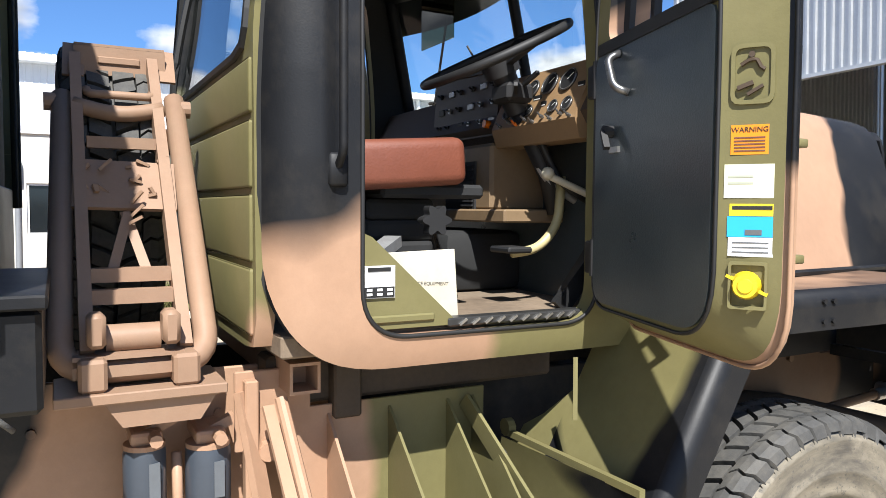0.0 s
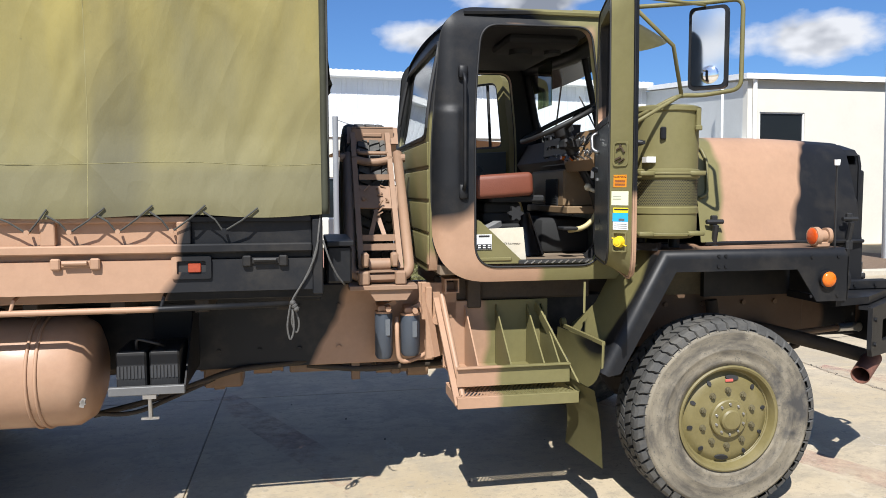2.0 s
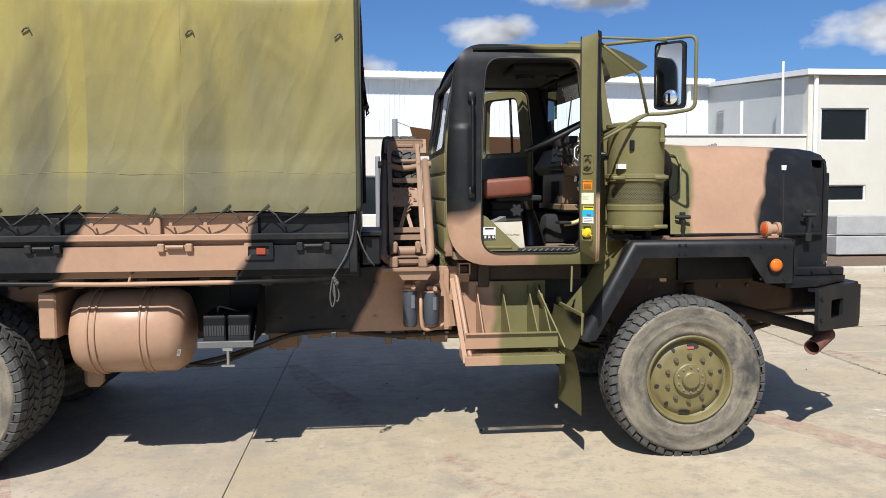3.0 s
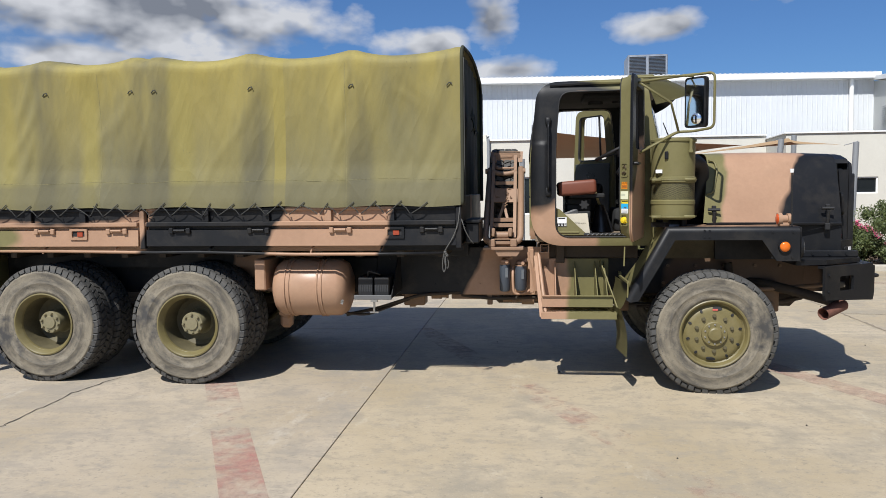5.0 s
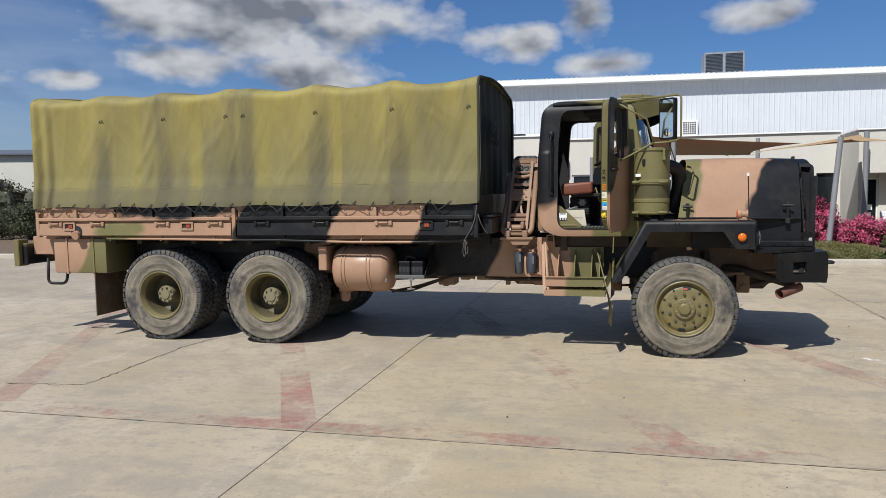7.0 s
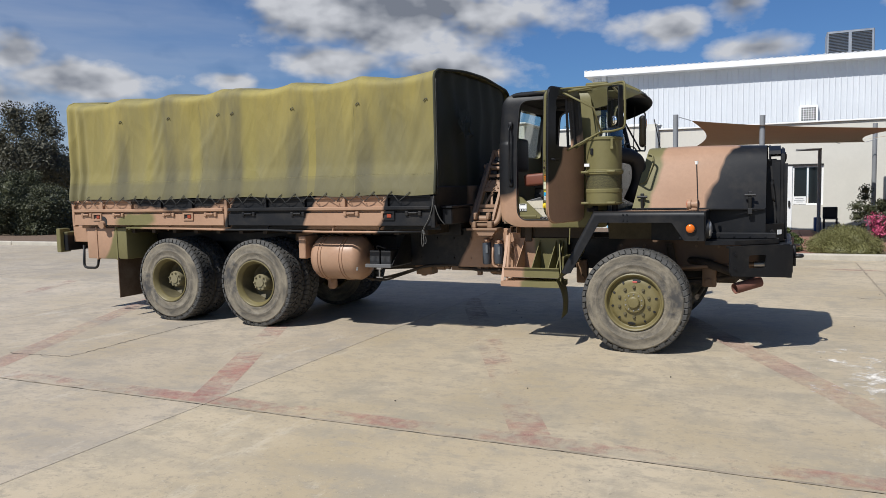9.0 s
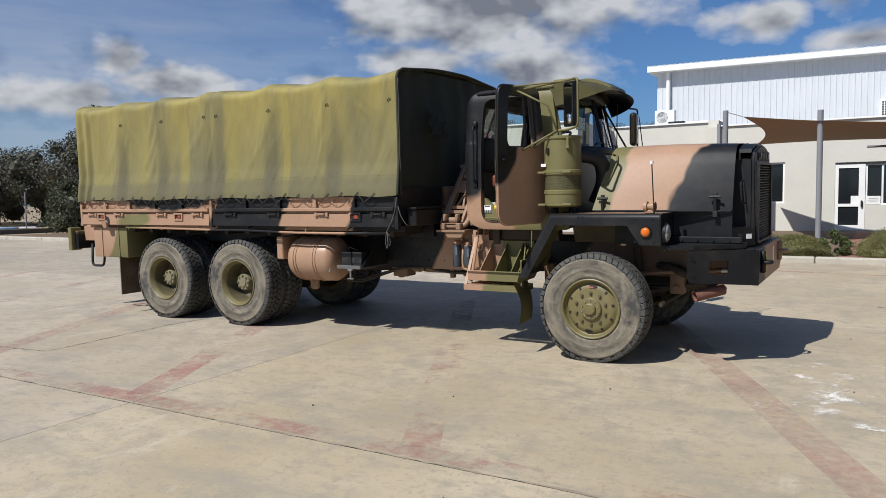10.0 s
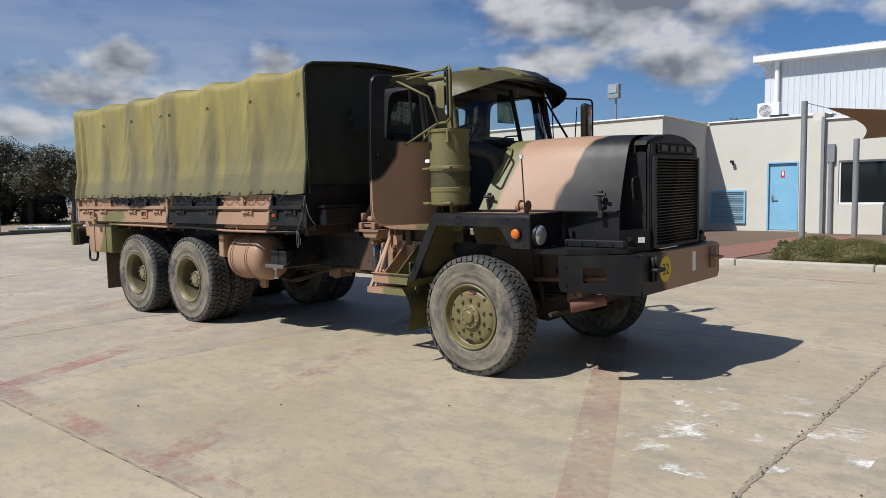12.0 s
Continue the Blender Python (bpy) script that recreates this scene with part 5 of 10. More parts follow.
    def creases(turn, sc, wide, dist, before):
        """Long slanting creases: a stretched noise, folded about its middle."""
        r1, r2 = n("ShaderNodeMapping"), n("ShaderNodeMapping")
        r1.inputs["Rotation"].default_value = (0, radians(turn), 0)
        r2.inputs["Scale"].default_value = (1, 1, wide)
        l(tc, r1.inputs[0])
        l(r1.outputs[0], r2.inputs[0])
        t = n("ShaderNodeTexNoise")
        t.inputs["Scale"].default_value, t.inputs["Detail"].default_value, t.inputs["Roughness"].default_value = sc, 3, 0.5
        l(r2.outputs[0], t.inputs["Vector"])
        a, c = n("ShaderNodeMath"), n("ShaderNodeMath")
        a.operation, c.operation = "SUBTRACT", "ABSOLUTE"
        l(t.outputs["Fac"], a.inputs[0])
        a.inputs[1].default_value = 0.5
        l(a.outputs[0], c.inputs[0])
        k = n("ShaderNodeBump")
        k.invert = True
        k.inputs["Strength"].default_value, k.inputs["Distance"].default_value = 0.16, dist
        l(ramp(c.outputs[0], 0.0, 0.10), k.inputs["Height"])
        if before:
            l(before.outputs[0], k.inputs["Normal"])
        return k
    b0 = creases(26, 1.5, 0.30, 0.05, None)
    b1 = creases(-18, 2.6, 0.25, 0.03, b0)
    b = n("ShaderNodeBump")
    b.inputs["Strength"].default_value, b.inputs["Distance"].default_value = 0.4, 0.015
    l(b1.outputs[0], b.inputs["Normal"])
    l(tex(6.5, 5, 0.6, (1, 1, 0.6)), b.inputs["Height"])
    l(b.outputs[0], bs.inputs["Normal"])
    return mt


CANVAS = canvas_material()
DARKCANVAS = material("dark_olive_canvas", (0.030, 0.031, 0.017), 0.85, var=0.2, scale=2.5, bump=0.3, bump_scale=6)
STITCH = material("pale_stitching", (0.24, 0.215, 0.10), 0.9, var=0.2, scale=60)


FOLDS = []
frnd = random.Random(31)
for side in (0, 1):
    for a, b in zip(BOWS, BOWS[1:]):
        for k in range(5 if b - a > 0.5 else 1):
            # each crease hangs from a bow and slants down across the bay
            left = frnd.random() < 0.75
            x0 = (b if left else a) + frnd.uniform(-0.10, 0.02) * (1 if left else -1)
            h0 = frnd.choice((1.2, 1.1, 0.95, 0.7)) + frnd.uniform(-0.08, 0.08)
            run, drop = frnd.uniform(0.10, 0.42), frnd.uniform(0.45, 0.95)
            FOLDS.append((side, x0, h0, x0 + (-run if left else run), max(0.10, h0 - drop), frnd.uniform(0.006, 0.015) * frnd.choice((1, 1, 1, -0.5)), frnd.uniform(0.020, 0.050)))


def crease(side, x, h):
    """How far the canvas stands out at x and height h over its hem, by the slanting creases."""
    d = 0.0
    for s, x0, h0, x1, h1, amp, w in FOLDS:
        if s != side or x < min(x0, x1) - 0.15 or x > max(x0, x1) + 0.15 or h > h0 + 0.1 or h < h1 - 0.1:
            continue
        ex, eh = x1 - x0, h1 - h0
        q = ((x - x0) * ex + (h - h0) * eh) / (ex * ex + eh * eh)
        if -0.05 < q < 1.05:
            px, ph = x0 + ex * q + 0.02 * math.sin(q * 5 + x0), h0 + eh * q
            r = math.hypot(x - px, h - ph) / w
            d += amp * math.exp(-r * r) * math.sin(math.pi * min(1, max(0, 0.08 + q * 0.9)))
    return d


def canvas_point(x, u):
    """A point of the canopy at x; u runs from 0 at the near hem, over the roof, to 1 at the far hem."""
    side, top = 1.27, 2.34
    H, W = 1.36, 1.205
    L = 2 * H + 2 * W
    d = u * L
    near = min(abs(x - b) for b in BOWS)
    span = min(1.0, max(0.0, near - 0.035) / 0.40)
    sag = span * (2 - span) * min(1.0, near / 0.07)
    rnd = noise.noise(Vector((x * 0.9, u * 4, 3.1)))
    sm = noise.noise(Vector((x * 3.1, u * 9, 7.7)))
    if d < H or d > L - H:
        s = -1 if d < H else 1
        h = d if d < H else L - d
        t = h / H
        z = 1.624 + h * 0.982 - 0.018 * (1 - t) * (0.5 + 0.5 * math.sin(x * 7.1 + 2 * rnd))
        drape = 0.018 * math.sin(x * 11 + 3 * sm + 4.5 * t) * (0.3 + t) * (1 - t * 0.6)
        r1 = 1 - min(1.0, abs(noise.noise(Vector((x * 2.0 + 1.9 * t, t * 0.7 - 0.3 * x, 5.3)))) * 9.0)
        r2 = 1 - min(1.0, abs(noise.noise(Vector((x * 2.6 + 2.9 * t, t * 0.9 + 0.3 * x, 9.1)))) * 10.0)
        drape += (0.014 * r1 * r1 + 0.011 * r2 * r2) * math.sin(math.pi * min(1.0, 0.12 + t * 0.86))
        fold = max(0.0, math.sin(x * 7.3 + (t - 0.5) * 5.2 + 2.0 * rnd)) ** 4 * 0.010 * math.sin(math.pi * t)
        y = W + 0.010 - 0.042 * sag * math.sin(math.pi * min(1, t * 1.02)) + drape * span * 0.5 + fold * span + 0.008 * sm + crease(0 if s < 0 else 1, x, h)
        if x < -7.42:  # loose folds at the rear corner
            y += 0.030 * math.sin((x + 7.42) * 38) * (1 - 0.6 * t) * min(1.0, (-7.42 - x) / 0.06)
        # the hem hangs outside the top rail of the drop side
        y += 0.046 * min(1.0, max(0.0, (0.36 - h) / 0.30))
        r = 0.10
        if t > 1 - r / H:
            k = (h - (H - r)) / r
            y -= r * (1 - math.sqrt(max(0.0, 1 - k * k)))
        z -= 0.052 * sag * t ** 4
        return Vector((x, s * y, z))
    q = (d - H) / (2 * W)
    y = -W + 0.10 + q * (2 * W - 0.20)
    z = 2.972 + 0.075 * math.sin(math.pi * q) - 0.052 * sag * (1.0 + 0.25 * math.sin(math.pi * q)) + 0.008 * sm
    return Vector((x, y, z))


def build_canopy():
    can = empty("canopy", truck, None, "olive canvas canopy laced to the tray")
    bm = B()
    xs = []
    for a, b in zip(BOWS, BOWS[1:]):
        n = max(6, int((b - a) / 0.022))
        xs += [a + (b - a) * i / n for i in range(n)]
    xs.append(BOWS[-1])
    us = [i / 150 for i in range(151)]
    g = [[bm.verts.new(canvas_point(x, u)) for u in us] for x in xs]
    for i in range(len(xs) - 1):
        for j in range(len(us) - 1):
            bm.faces.new((g[i][j], g[i][j + 1], g[i + 1][j + 1], g[i + 1][j]))
    bmesh.ops.recalc_face_normals(bm, faces=list(bm.faces))
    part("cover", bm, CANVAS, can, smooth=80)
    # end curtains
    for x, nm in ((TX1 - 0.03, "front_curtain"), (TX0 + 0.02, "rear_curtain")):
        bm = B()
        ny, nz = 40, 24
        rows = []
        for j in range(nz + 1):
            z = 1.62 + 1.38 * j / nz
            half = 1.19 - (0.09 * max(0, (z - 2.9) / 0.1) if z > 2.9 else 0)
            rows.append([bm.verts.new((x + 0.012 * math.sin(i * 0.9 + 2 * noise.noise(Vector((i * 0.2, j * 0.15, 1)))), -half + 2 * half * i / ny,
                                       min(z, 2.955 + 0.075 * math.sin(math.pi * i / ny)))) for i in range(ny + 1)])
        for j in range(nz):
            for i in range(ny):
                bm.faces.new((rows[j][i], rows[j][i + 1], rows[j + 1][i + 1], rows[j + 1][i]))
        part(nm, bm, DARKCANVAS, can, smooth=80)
    # rolled edge of the cover over the front curtain
    bm = B()
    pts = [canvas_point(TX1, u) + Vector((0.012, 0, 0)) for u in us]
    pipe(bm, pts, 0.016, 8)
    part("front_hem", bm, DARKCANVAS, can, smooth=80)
    bm = B()
    pipe(bm, [p + Vector((TX0 - TX1 - 0.03, 0, 0)) for p in pts], 0.014, 8)
    part("rear_hem", bm, CANVAS, can, smooth=80)
    # draw cords hanging down the front corners
    for d in (-1, 1):
        for k in range(2):
            bm = B()
            pipe(bm, [(TX1 + 0.030 - 0.012 * k, d * (1.215 - 0.028 * k + 0.004 * math.sin(j * 1.1 + k)), 1.62 + 0.062 * j) for j in range(21)], 0.0055, 6)
            part("corner_cord", bm, ROPE_D, can, smooth=70)
    # loose flap of the front window curtain
    bm = B()
    k = [[bm.verts.new((TX1 + 0.02 + 0.05 * abs(math.sin(i * 1.3 + j)) * (1 - j / 6) + 0.012, -0.62 + i * 0.06 + 0.03 * math.sin(j * 1.7), 2.28 + j * 0.05 + 0.03 * math.sin(i * 2.2))) for i in range(7)] for j in range(7)]
    for j in range(6):
        for i in range(6):
            bm.faces.new((k[j][i], k[j][i + 1], k[j + 1][i + 1], k[j + 1][i]))
    part("loose_flap", bm, DARKCANVAS, can)
    # stitched seams on the near and far walls
    for s in (0, 1):
        for h in (0.235,):
            bm = B()
            u0 = h / (2 * 1.36 + 2 * 1.205)
            u0 = u0 if s == 0 else 1 - u0
            off = Vector((0, -0.0006 if s == 0 else 0.0006, 0))
            pipe(bm, [canvas_point(x, u0) + off for x in xs if not (h > 0.1 and noise.noise(Vector((x, 0, s))) > 0.35)], 0.0014, 4)
            part("seam", bm, STITCH, can)
        for x in (-3.12, -5.4):
            bm = B()
            top = 0.245
            pipe(bm, [canvas_point(x, (k / 26 * top) if s == 0 else 1 - k / 26 * top) for k in range(27)], 0.0016, 4)
            part("seam", bm, STITCH, can)
        # small ties along the eaves
        for x in (-6.75, -5.90, -5.08, -4.86, -3.97, -3.07, -2.22):
            p = canvas_point(x, 0.205 if s == 0 else 0.795)
            d = -1 if s == 0 else 1
            bm = B()
            pipe(bm, [p + Vector((-0.018, d * 0.008, -0.016)), p + Vector((0.0, d * 0.014, 0.004)), p + Vector((0.018, d * 0.008, 0.010)), p + Vector((0.026, d * 0.012, -0.006))], 0.005, 6)
            part("eave_tie", bm, ROPE_D, can)
    # lacing: from each eyelet down to a hook on the drop side, and back up
    for s in (-1, 1):
        x = TX0 + 0.12
        i = 0
        while x < TX1 - 0.15:
            p = canvas_point(x, 0.006 if s < 0 else 0.994) + Vector((0.02, s * 0.008, 0.012))
            bm = B()
            hx = x - 0.115 if i % 5 else x - 0.05
            hook = Vector((hx, s * (TY + 0.026), 1.555))
            a = canvas_point(x - 0.215, 0.003 if s < 0 else 0.997) + Vector((0, s * 0.008, 0.0))
            pipe(bm, [p, (p + hook) / 2 + Vector((0, s * 0.01, -0.006)), hook, hook + Vector((-0.02, 0, -0.004)), (hook + a) / 2 + Vector((0, s * 0.006, 0.004)), a], 0.0042, 6)
            part("lacing", bm, ROPE_D, can)
            bm = B()
            cyl(bm, (hx - 0.012, s * (TY - 0.006), 1.55), (hx - 0.012, s * (TY + 0.034), 1.55), 0.006, 8)
            cyl(bm, (hx - 0.012, s * (TY + 0.030), 1.55), (hx - 0.012, s * (TY + 0.036), 1.55), 0.011, 10)
            part("lacing_hook", bm, P_TRAY, can)
            x += 0.215 + 0.02 * math.sin(i * 2.3)
            i += 1
    # loose rope ends at the front corner of the tray
    for pts in ([(-2.13, -1.24, 1.62), (-2.15, -1.26, 1.44), (-2.20, -1.26, 1.33), (-2.26, -1.25, 1.23), (-2.27, -1.24, 1.12), (-2.245, -1.24, 1.06), (-2.23, -1.24, 1.12), (-2.262, -1.25, 1.21)],
                [(-2.14, -1.25, 1.50), (-2.18, -1.26, 1.36), (-2.27, -1.26, 1.22), (-2.29, -1.25, 1.10), (-2.275, -1.25, 1.03), (-2.255, -1.25, 1.09), (-2.265, -1.25, 1.20)],
                [(-2.12, -1.24, 1.50), (-2.09, -1.24, 1.40), (-2.05, -1.22, 1.32), (-2.02, -1.20, 1.285)]):
        bm = B()
        pipe(bm, arc(pts, 0.04), 0.0048, 7)
        part("rope", bm, ROPE, can, smooth=60)
    bm = B()
    for k in range(3):
        bmesh.ops.create_icosphere(bm, subdivisions=1, radius=0.016, matrix=Matrix.Translation((-2.262 + 0.008 * k, -1.258, 1.215 - 0.014 * k)))
    part("rope_knot", bm, ROPE, can, smooth=60)


build_canopy()


# ---- cab
def resample(poly, c, n=180, turn=0.0):
    """A closed outline as n points, one on each ray from c."""
    out = []
    k = len(poly)
    for i in range(n):
        a = turn + 2 * math.pi * i / n
        dx, dz = math.cos(a), math.sin(a)
        best = None
        for j in range(k):
            (x0, z0), (x1, z1) = poly[j], poly[(j + 1) % k]
            ex, ez = x1 - x0, z1 - z0
            det = dx * ez - dz * ex
            if abs(det) < 1e-9:
                continue
            t = ((x0 - c[0]) * ez - (z0 - c[1]) * ex) / det
            u = ((x0 - c[0]) * dz - (z0 - c[1]) * dx) / det
            if t > 0 and -1e-6 <= u <= 1 + 1e-6 and (best is None or t > best):
                best = t
        out.append((c[0] + dx * best, c[1] + dz * best))
    return out


HALF = 0.850
SIL = round_poly([(-1.53, 1.235), (-0.33, 1.235), (-0.33, 1.98), (-0.42, 2.04), (-0.52, 2.715), (-1.36, 2.70), (-1.48, 2.60), (-1.535, 2.0)],
                 [0.30, 0.05, 0.03, 0.03, 0.04, 0.14, 0.14, 0.2], 12)
OPEN = round_poly([(-1.31, 1.315), (-0.60, 1.315), (-0.60, 2.10), (-0.66, 2.605), (-1.27, 2.60), (-1.31, 2.2)], [0.13, 0.12, 0.2, 0.08, 0.10, 0.3], 12)
CC = (-0.96, 1.95)


def cab_y(x, z):
    """Half width of the cab skin, drawn in at the rear corner, the roof and the sill."""
    dx = max(0.0, (-1.41 - x) / 0.13)
    dz = max(0.0, (z - 2.56) / 0.16)
    db = max(0.0, (1.36 - z) / 0.16)
    d = min(1.0, math.sqrt(dx * dx + dz * dz + 0.5 * db * db))
    swell = 0.016 * min(1.0, max(0.0, (2.17 - z) / 0.03)) * min(1.0, max(0.0, (-1.375 - x) / 0.02)) * min(1.0, max(0.0, (z - 1.50) / 0.25))
    return HALF + swell - 0.12 * (1 - math.sqrt(1 - d * d)) - 0.045 * max(0.0, z - 1.95)


def build_cab():
    cab = empty("cab", truck, None, "camouflaged steel cab with an open doorway")
    so, si = resample(SIL, CC, 240), resample(OPEN, CC, 240)
    ts = (0.0, 0.08, 0.16, 0.24, 0.32, 0.40, 0.48, 0.56, 0.64, 0.72, 0.80, 0.87, 0.93, 0.97, 1.0)
    for s in (-1, 1):
        bm = B()
        rings = []
        for t in ts:
            rings.append([bm.verts.new((a[0] + (b[0] - a[0]) * t, s * cab_y(a[0] + (b[0] - a[0]) * t, a[1] + (b[1] - a[1]) * t), a[1] + (b[1] - a[1]) * t)) for a, b in zip(si, so)])
        inner = [[bm.verts.new((v.co.x * 0.995 + CC[0] * 0.005, v.co.y - s * 0.055, v.co.z)) for v in r] for r in (rings[0], rings[7], rings[-1])]
        allr = inner[::-1] + rings
        n = len(so)
        for A, C in zip(allr, allr[1:]):
            for i in range(n):
                bm.faces.new((A[i], A[(i + 1) % n], C[(i + 1) % n], C[i]))
        bmesh.ops.recalc_face_normals(bm, faces=list(bm.faces))
        for f in bm.faces:
            if abs(f.calc_center_median().y) < cab_y(f.calc_center_median().x, f.calc_center_median().z) - 0.03:
                f.material_index = 1
        part("side_panel", bm, [P_CAB, HEADLINE], cab, smooth=40)
        # rubber seal round the doorway
        bm = B()
        pipe(bm, [(p[0], s * (cab_y(*p) + 0.001), p[1]) for p in si], 0.006, 6, True)
        part("door_seal", bm, BLACKRUB, cab, smooth=60)
        # grab handle in its recess on the rear pillar
        bm = B()
        pipe(bm, arc([(-1.375, s * 0.865, 2.33), (-1.375, s * 0.90, 2.30), (-1.375, s * 0.90, 1.76), (-1.375, s * 0.865, 1.73)], 0.03), 0.0105, 8)
        mbox(bm, -1.40, -1.35, s * 0.835, s * 0.86, 2.31, 2.38, 0.008)
        mbox(bm, -1.40, -1.35, s * 0.84, s * 0.87, 1.68, 1.76, 0.008)
        part("grab_handle", bm, P_BLACK, cab, "black grab handle on the pillar", smooth=50)
    # roof
    bm = B()
    nx, ny = 24, 24
    g = []
    for i in range(nx + 1):
        x = -1.45 + i / nx * 1.01
        row = []
        for j in range(ny + 1):
            v = -1 + 2 * j / ny
            half = cab_y(max(x, -1.36), 2.69) + 0.02
            e = max(0.0, (-1.26 - x) / 0.19)
            z = 2.70 + 0.05 * (1 - v * v) - 0.06 * max(0, abs(v) - 0.86) / 0.14 - 0.10 * e * e
            row.append(bm.verts.new((x, v * half * (1 - 0.10 * e * e), z)))
        g.append(row)
    for i in range(nx):
        for j in range(ny):
            bm.faces.new((g[i][j], g[i + 1][j], g[i + 1][j + 1], g[i][j + 1]))
    r = bmesh.ops.solidify(bm, geom=list(bm.faces), thickness=0.025)
    part("roof", bm, P_CAB, cab, smooth=50)
    for y in (-0.35, 0.35):
        bm = B()
        mbox(bm, -0.64, -0.40, y - 0.12, y + 0.10, 2.72, 2.785, 0.012)
        part("roof_vent", bm, P_OLIVE, cab)
    # gutter along the door top
    for s in (-1, 1):
        bm = B()
        pipe(bm, [(-1.36, s * 0.80, 2.66), (-1.0, s * 0.812, 2.672), (-0.5, s * 0.812, 2.672)], 0.014, 6)
        part("rain_gutter", bm, P_CAB, cab)
    # sun visor: a bowed peak over the windscreen
    bm = B()
    nx, ny = 14, 32
    g = []
    for i in range(nx + 1):
        t = i / nx
        row = []
        for j in range(ny + 1):
            v = -1 + 2 * j / ny
            x = -0.55 + t * (0.10 + 0.39 * (1 - abs(v) ** 6))
            half = 0.815 + 0.055 * t
            z0 = 2.715 + 0.05 * (1 - v * v) - 0.05 * max(0, abs(v) - 0.86) / 0.14
            z1 = 2.655 - 0.19 * abs(v) ** 3
            z = z0 + (z1 - z0) * t ** 1.6 + 0.035 * math.sin(math.pi * t) * (1 - v * v)
            row.append(bm.verts.new((x, v * half, z)))
        g.append(row)
    for i in range(nx):
        for j in range(ny):
            bm.faces.new((g[i][j], g[i + 1][j], g[i + 1][j + 1], g[i][j + 1]))
    bmesh.ops.solidify(bm, geom=list(bm.faces), thickness=0.018)
    part("sun_visor", bm, camo("visor_camouflage", OLIVE, [(BLACK, (-0.05, 0.62, 2.62), (0.45, 0.66, 0.35))], rough=0.36), cab, smooth=50)
    bm = B()
    prism(bm, [(-0.52, 2.735), (-0.47, 2.800), (-0.36, 2.805), (-0.26, 2.785), (-0.10, 2.70), (-0.10, 2.66), (-0.50, 2.70)], -0.20, 0.30)
    bmesh.ops.bevel(bm, geom=list(bm.edges), offset=0.012, segments=2, affect="EDGES")
    part("visor_bump", bm, camo("visor_bump_camouflage", OLIVE, [(BLACK, (-0.16, 0.62, 2.72), (0.40, 0.66, 0.35))], rough=0.42), cab, smooth=40)
    # back wall with its window and pressed ribs
    def lean(z):  # the back tips forward above the waist
        return 0.105 * max(0.0, (z - 2.03) / 0.6) ** 1.5
    outer = resample(round_poly([(-0.735, 1.28), (0.735, 1.28), (0.70, 2.64), (-0.70, 2.64)], [0.08, 0.08, 0.20, 0.20]), (0, 2.2), 96)
    inn = resample(round_poly([(-0.65, 2.02), (0.65, 2.02), (0.62, 2.55), (-0.62, 2.55)], 0.08), (0, 2.2), 96)
    bm = B()
    ring_prism(bm, outer, inn, -1.535, -1.49, "x")
    for v in bm.verts:
        v.co.x += lean(v.co.z)
    bw = part("back_wall", bm, P_CABBACK, cab, smooth=35)
    for z, h in ((1.40, 0.082), (1.58, 0.082), (1.76, 0.082), (1.925, 0.066)):
        bm = B()
        mbox(bm, -1.543, -1.533, -0.70, 0.70, z - h, z + h, 0.008, 3)
        part("pressed_panel", bm, P_CABBACK, bw, smooth=60)
    bm = B()
    mbox(bm, -1.522, -1.516, -0.655, 0.655, 2.015, 2.555)
    for v in bm.verts:
        v.co.x += lean(v.co.z)
    ob = part("rear_window", bm, GLASS, cab)
    ob.visible_shadow = False
    bm = B()
    pipe(bm, [(-1.535 + lean(p[1]), p[0], p[1]) for p in inn], 0.014, 6, True)
    part("window_seal", bm, BLACKRUB, cab)
    # floor, sill and firewall
    bm = B()
    mbox(bm, -1.49, -0.36, -0.785, 0.785, 1.27, 1.325, 0.005)
    part("cab_floor", bm, material("worn_brown_floor", (0.17, 0.125, 0.085), 0.85, var=0.3, scale=7, dirt=(0.30, 0.25, 0.18), dirt_amount=0.5), cab)
    bm = B()
    mbox(bm, -1.06, -0.60, -0.822, -0.775, 1.325, 1.348, 0.004)
    part("tread_plate", bm, material("dark_tread_plate", (0.05, 0.05, 0.05), 0.4, metal=0.5, var=0.2, scale=20), cab)
    for i in range(11):
        bm = B()
        x = -1.03 + i * 0.039
        bar(bm, (x, -0.825, 1.329), (x + 0.022, -0.825, 1.344), 0.006, 0.006, up=(0, 1, 0))
        part("tread_stud", bm, STEEL, cab)
    bm = B()
    mbox(bm, -0.40, -0.345, -0.80, 0.80, 1.25, 2.03, 0.01)
    part("firewall", bm, TRIMGREY, cab)
    # rear corner guard inside the doorway with the data plate
    bm = B()
    prism(bm, [(-1.36, 1.33), (-1.04, 1.33), (-1.04, 1.345), (-1.27, 1.56), (-1.36, 1.60)], -0.815, -0.775)
    mbox(bm, -1.30, -1.10, -0.822, -0.81, 1.345, 1.365, 0.004)
    part("sill_gusset", bm, P_OLIVE, cab)
    bm = B()
    mbox(bm, -1.297, -1.212, -0.821, -0.816, 1.41, 1.49)
    pl = part("data_plate", bm, WHITE, cab, "white and black data plate")
    for k, (z0, z1, x0, x1) in enumerate(((1.476, 1.486, -1.285, -1.224), (1.412, 1.438, -1.295, -1.214))):
        bm = B()
        mbox(bm, x0, x1, -0.823, -0.821, z0, z1)
        part("plate_bar", bm, BLACKRUB, pl)
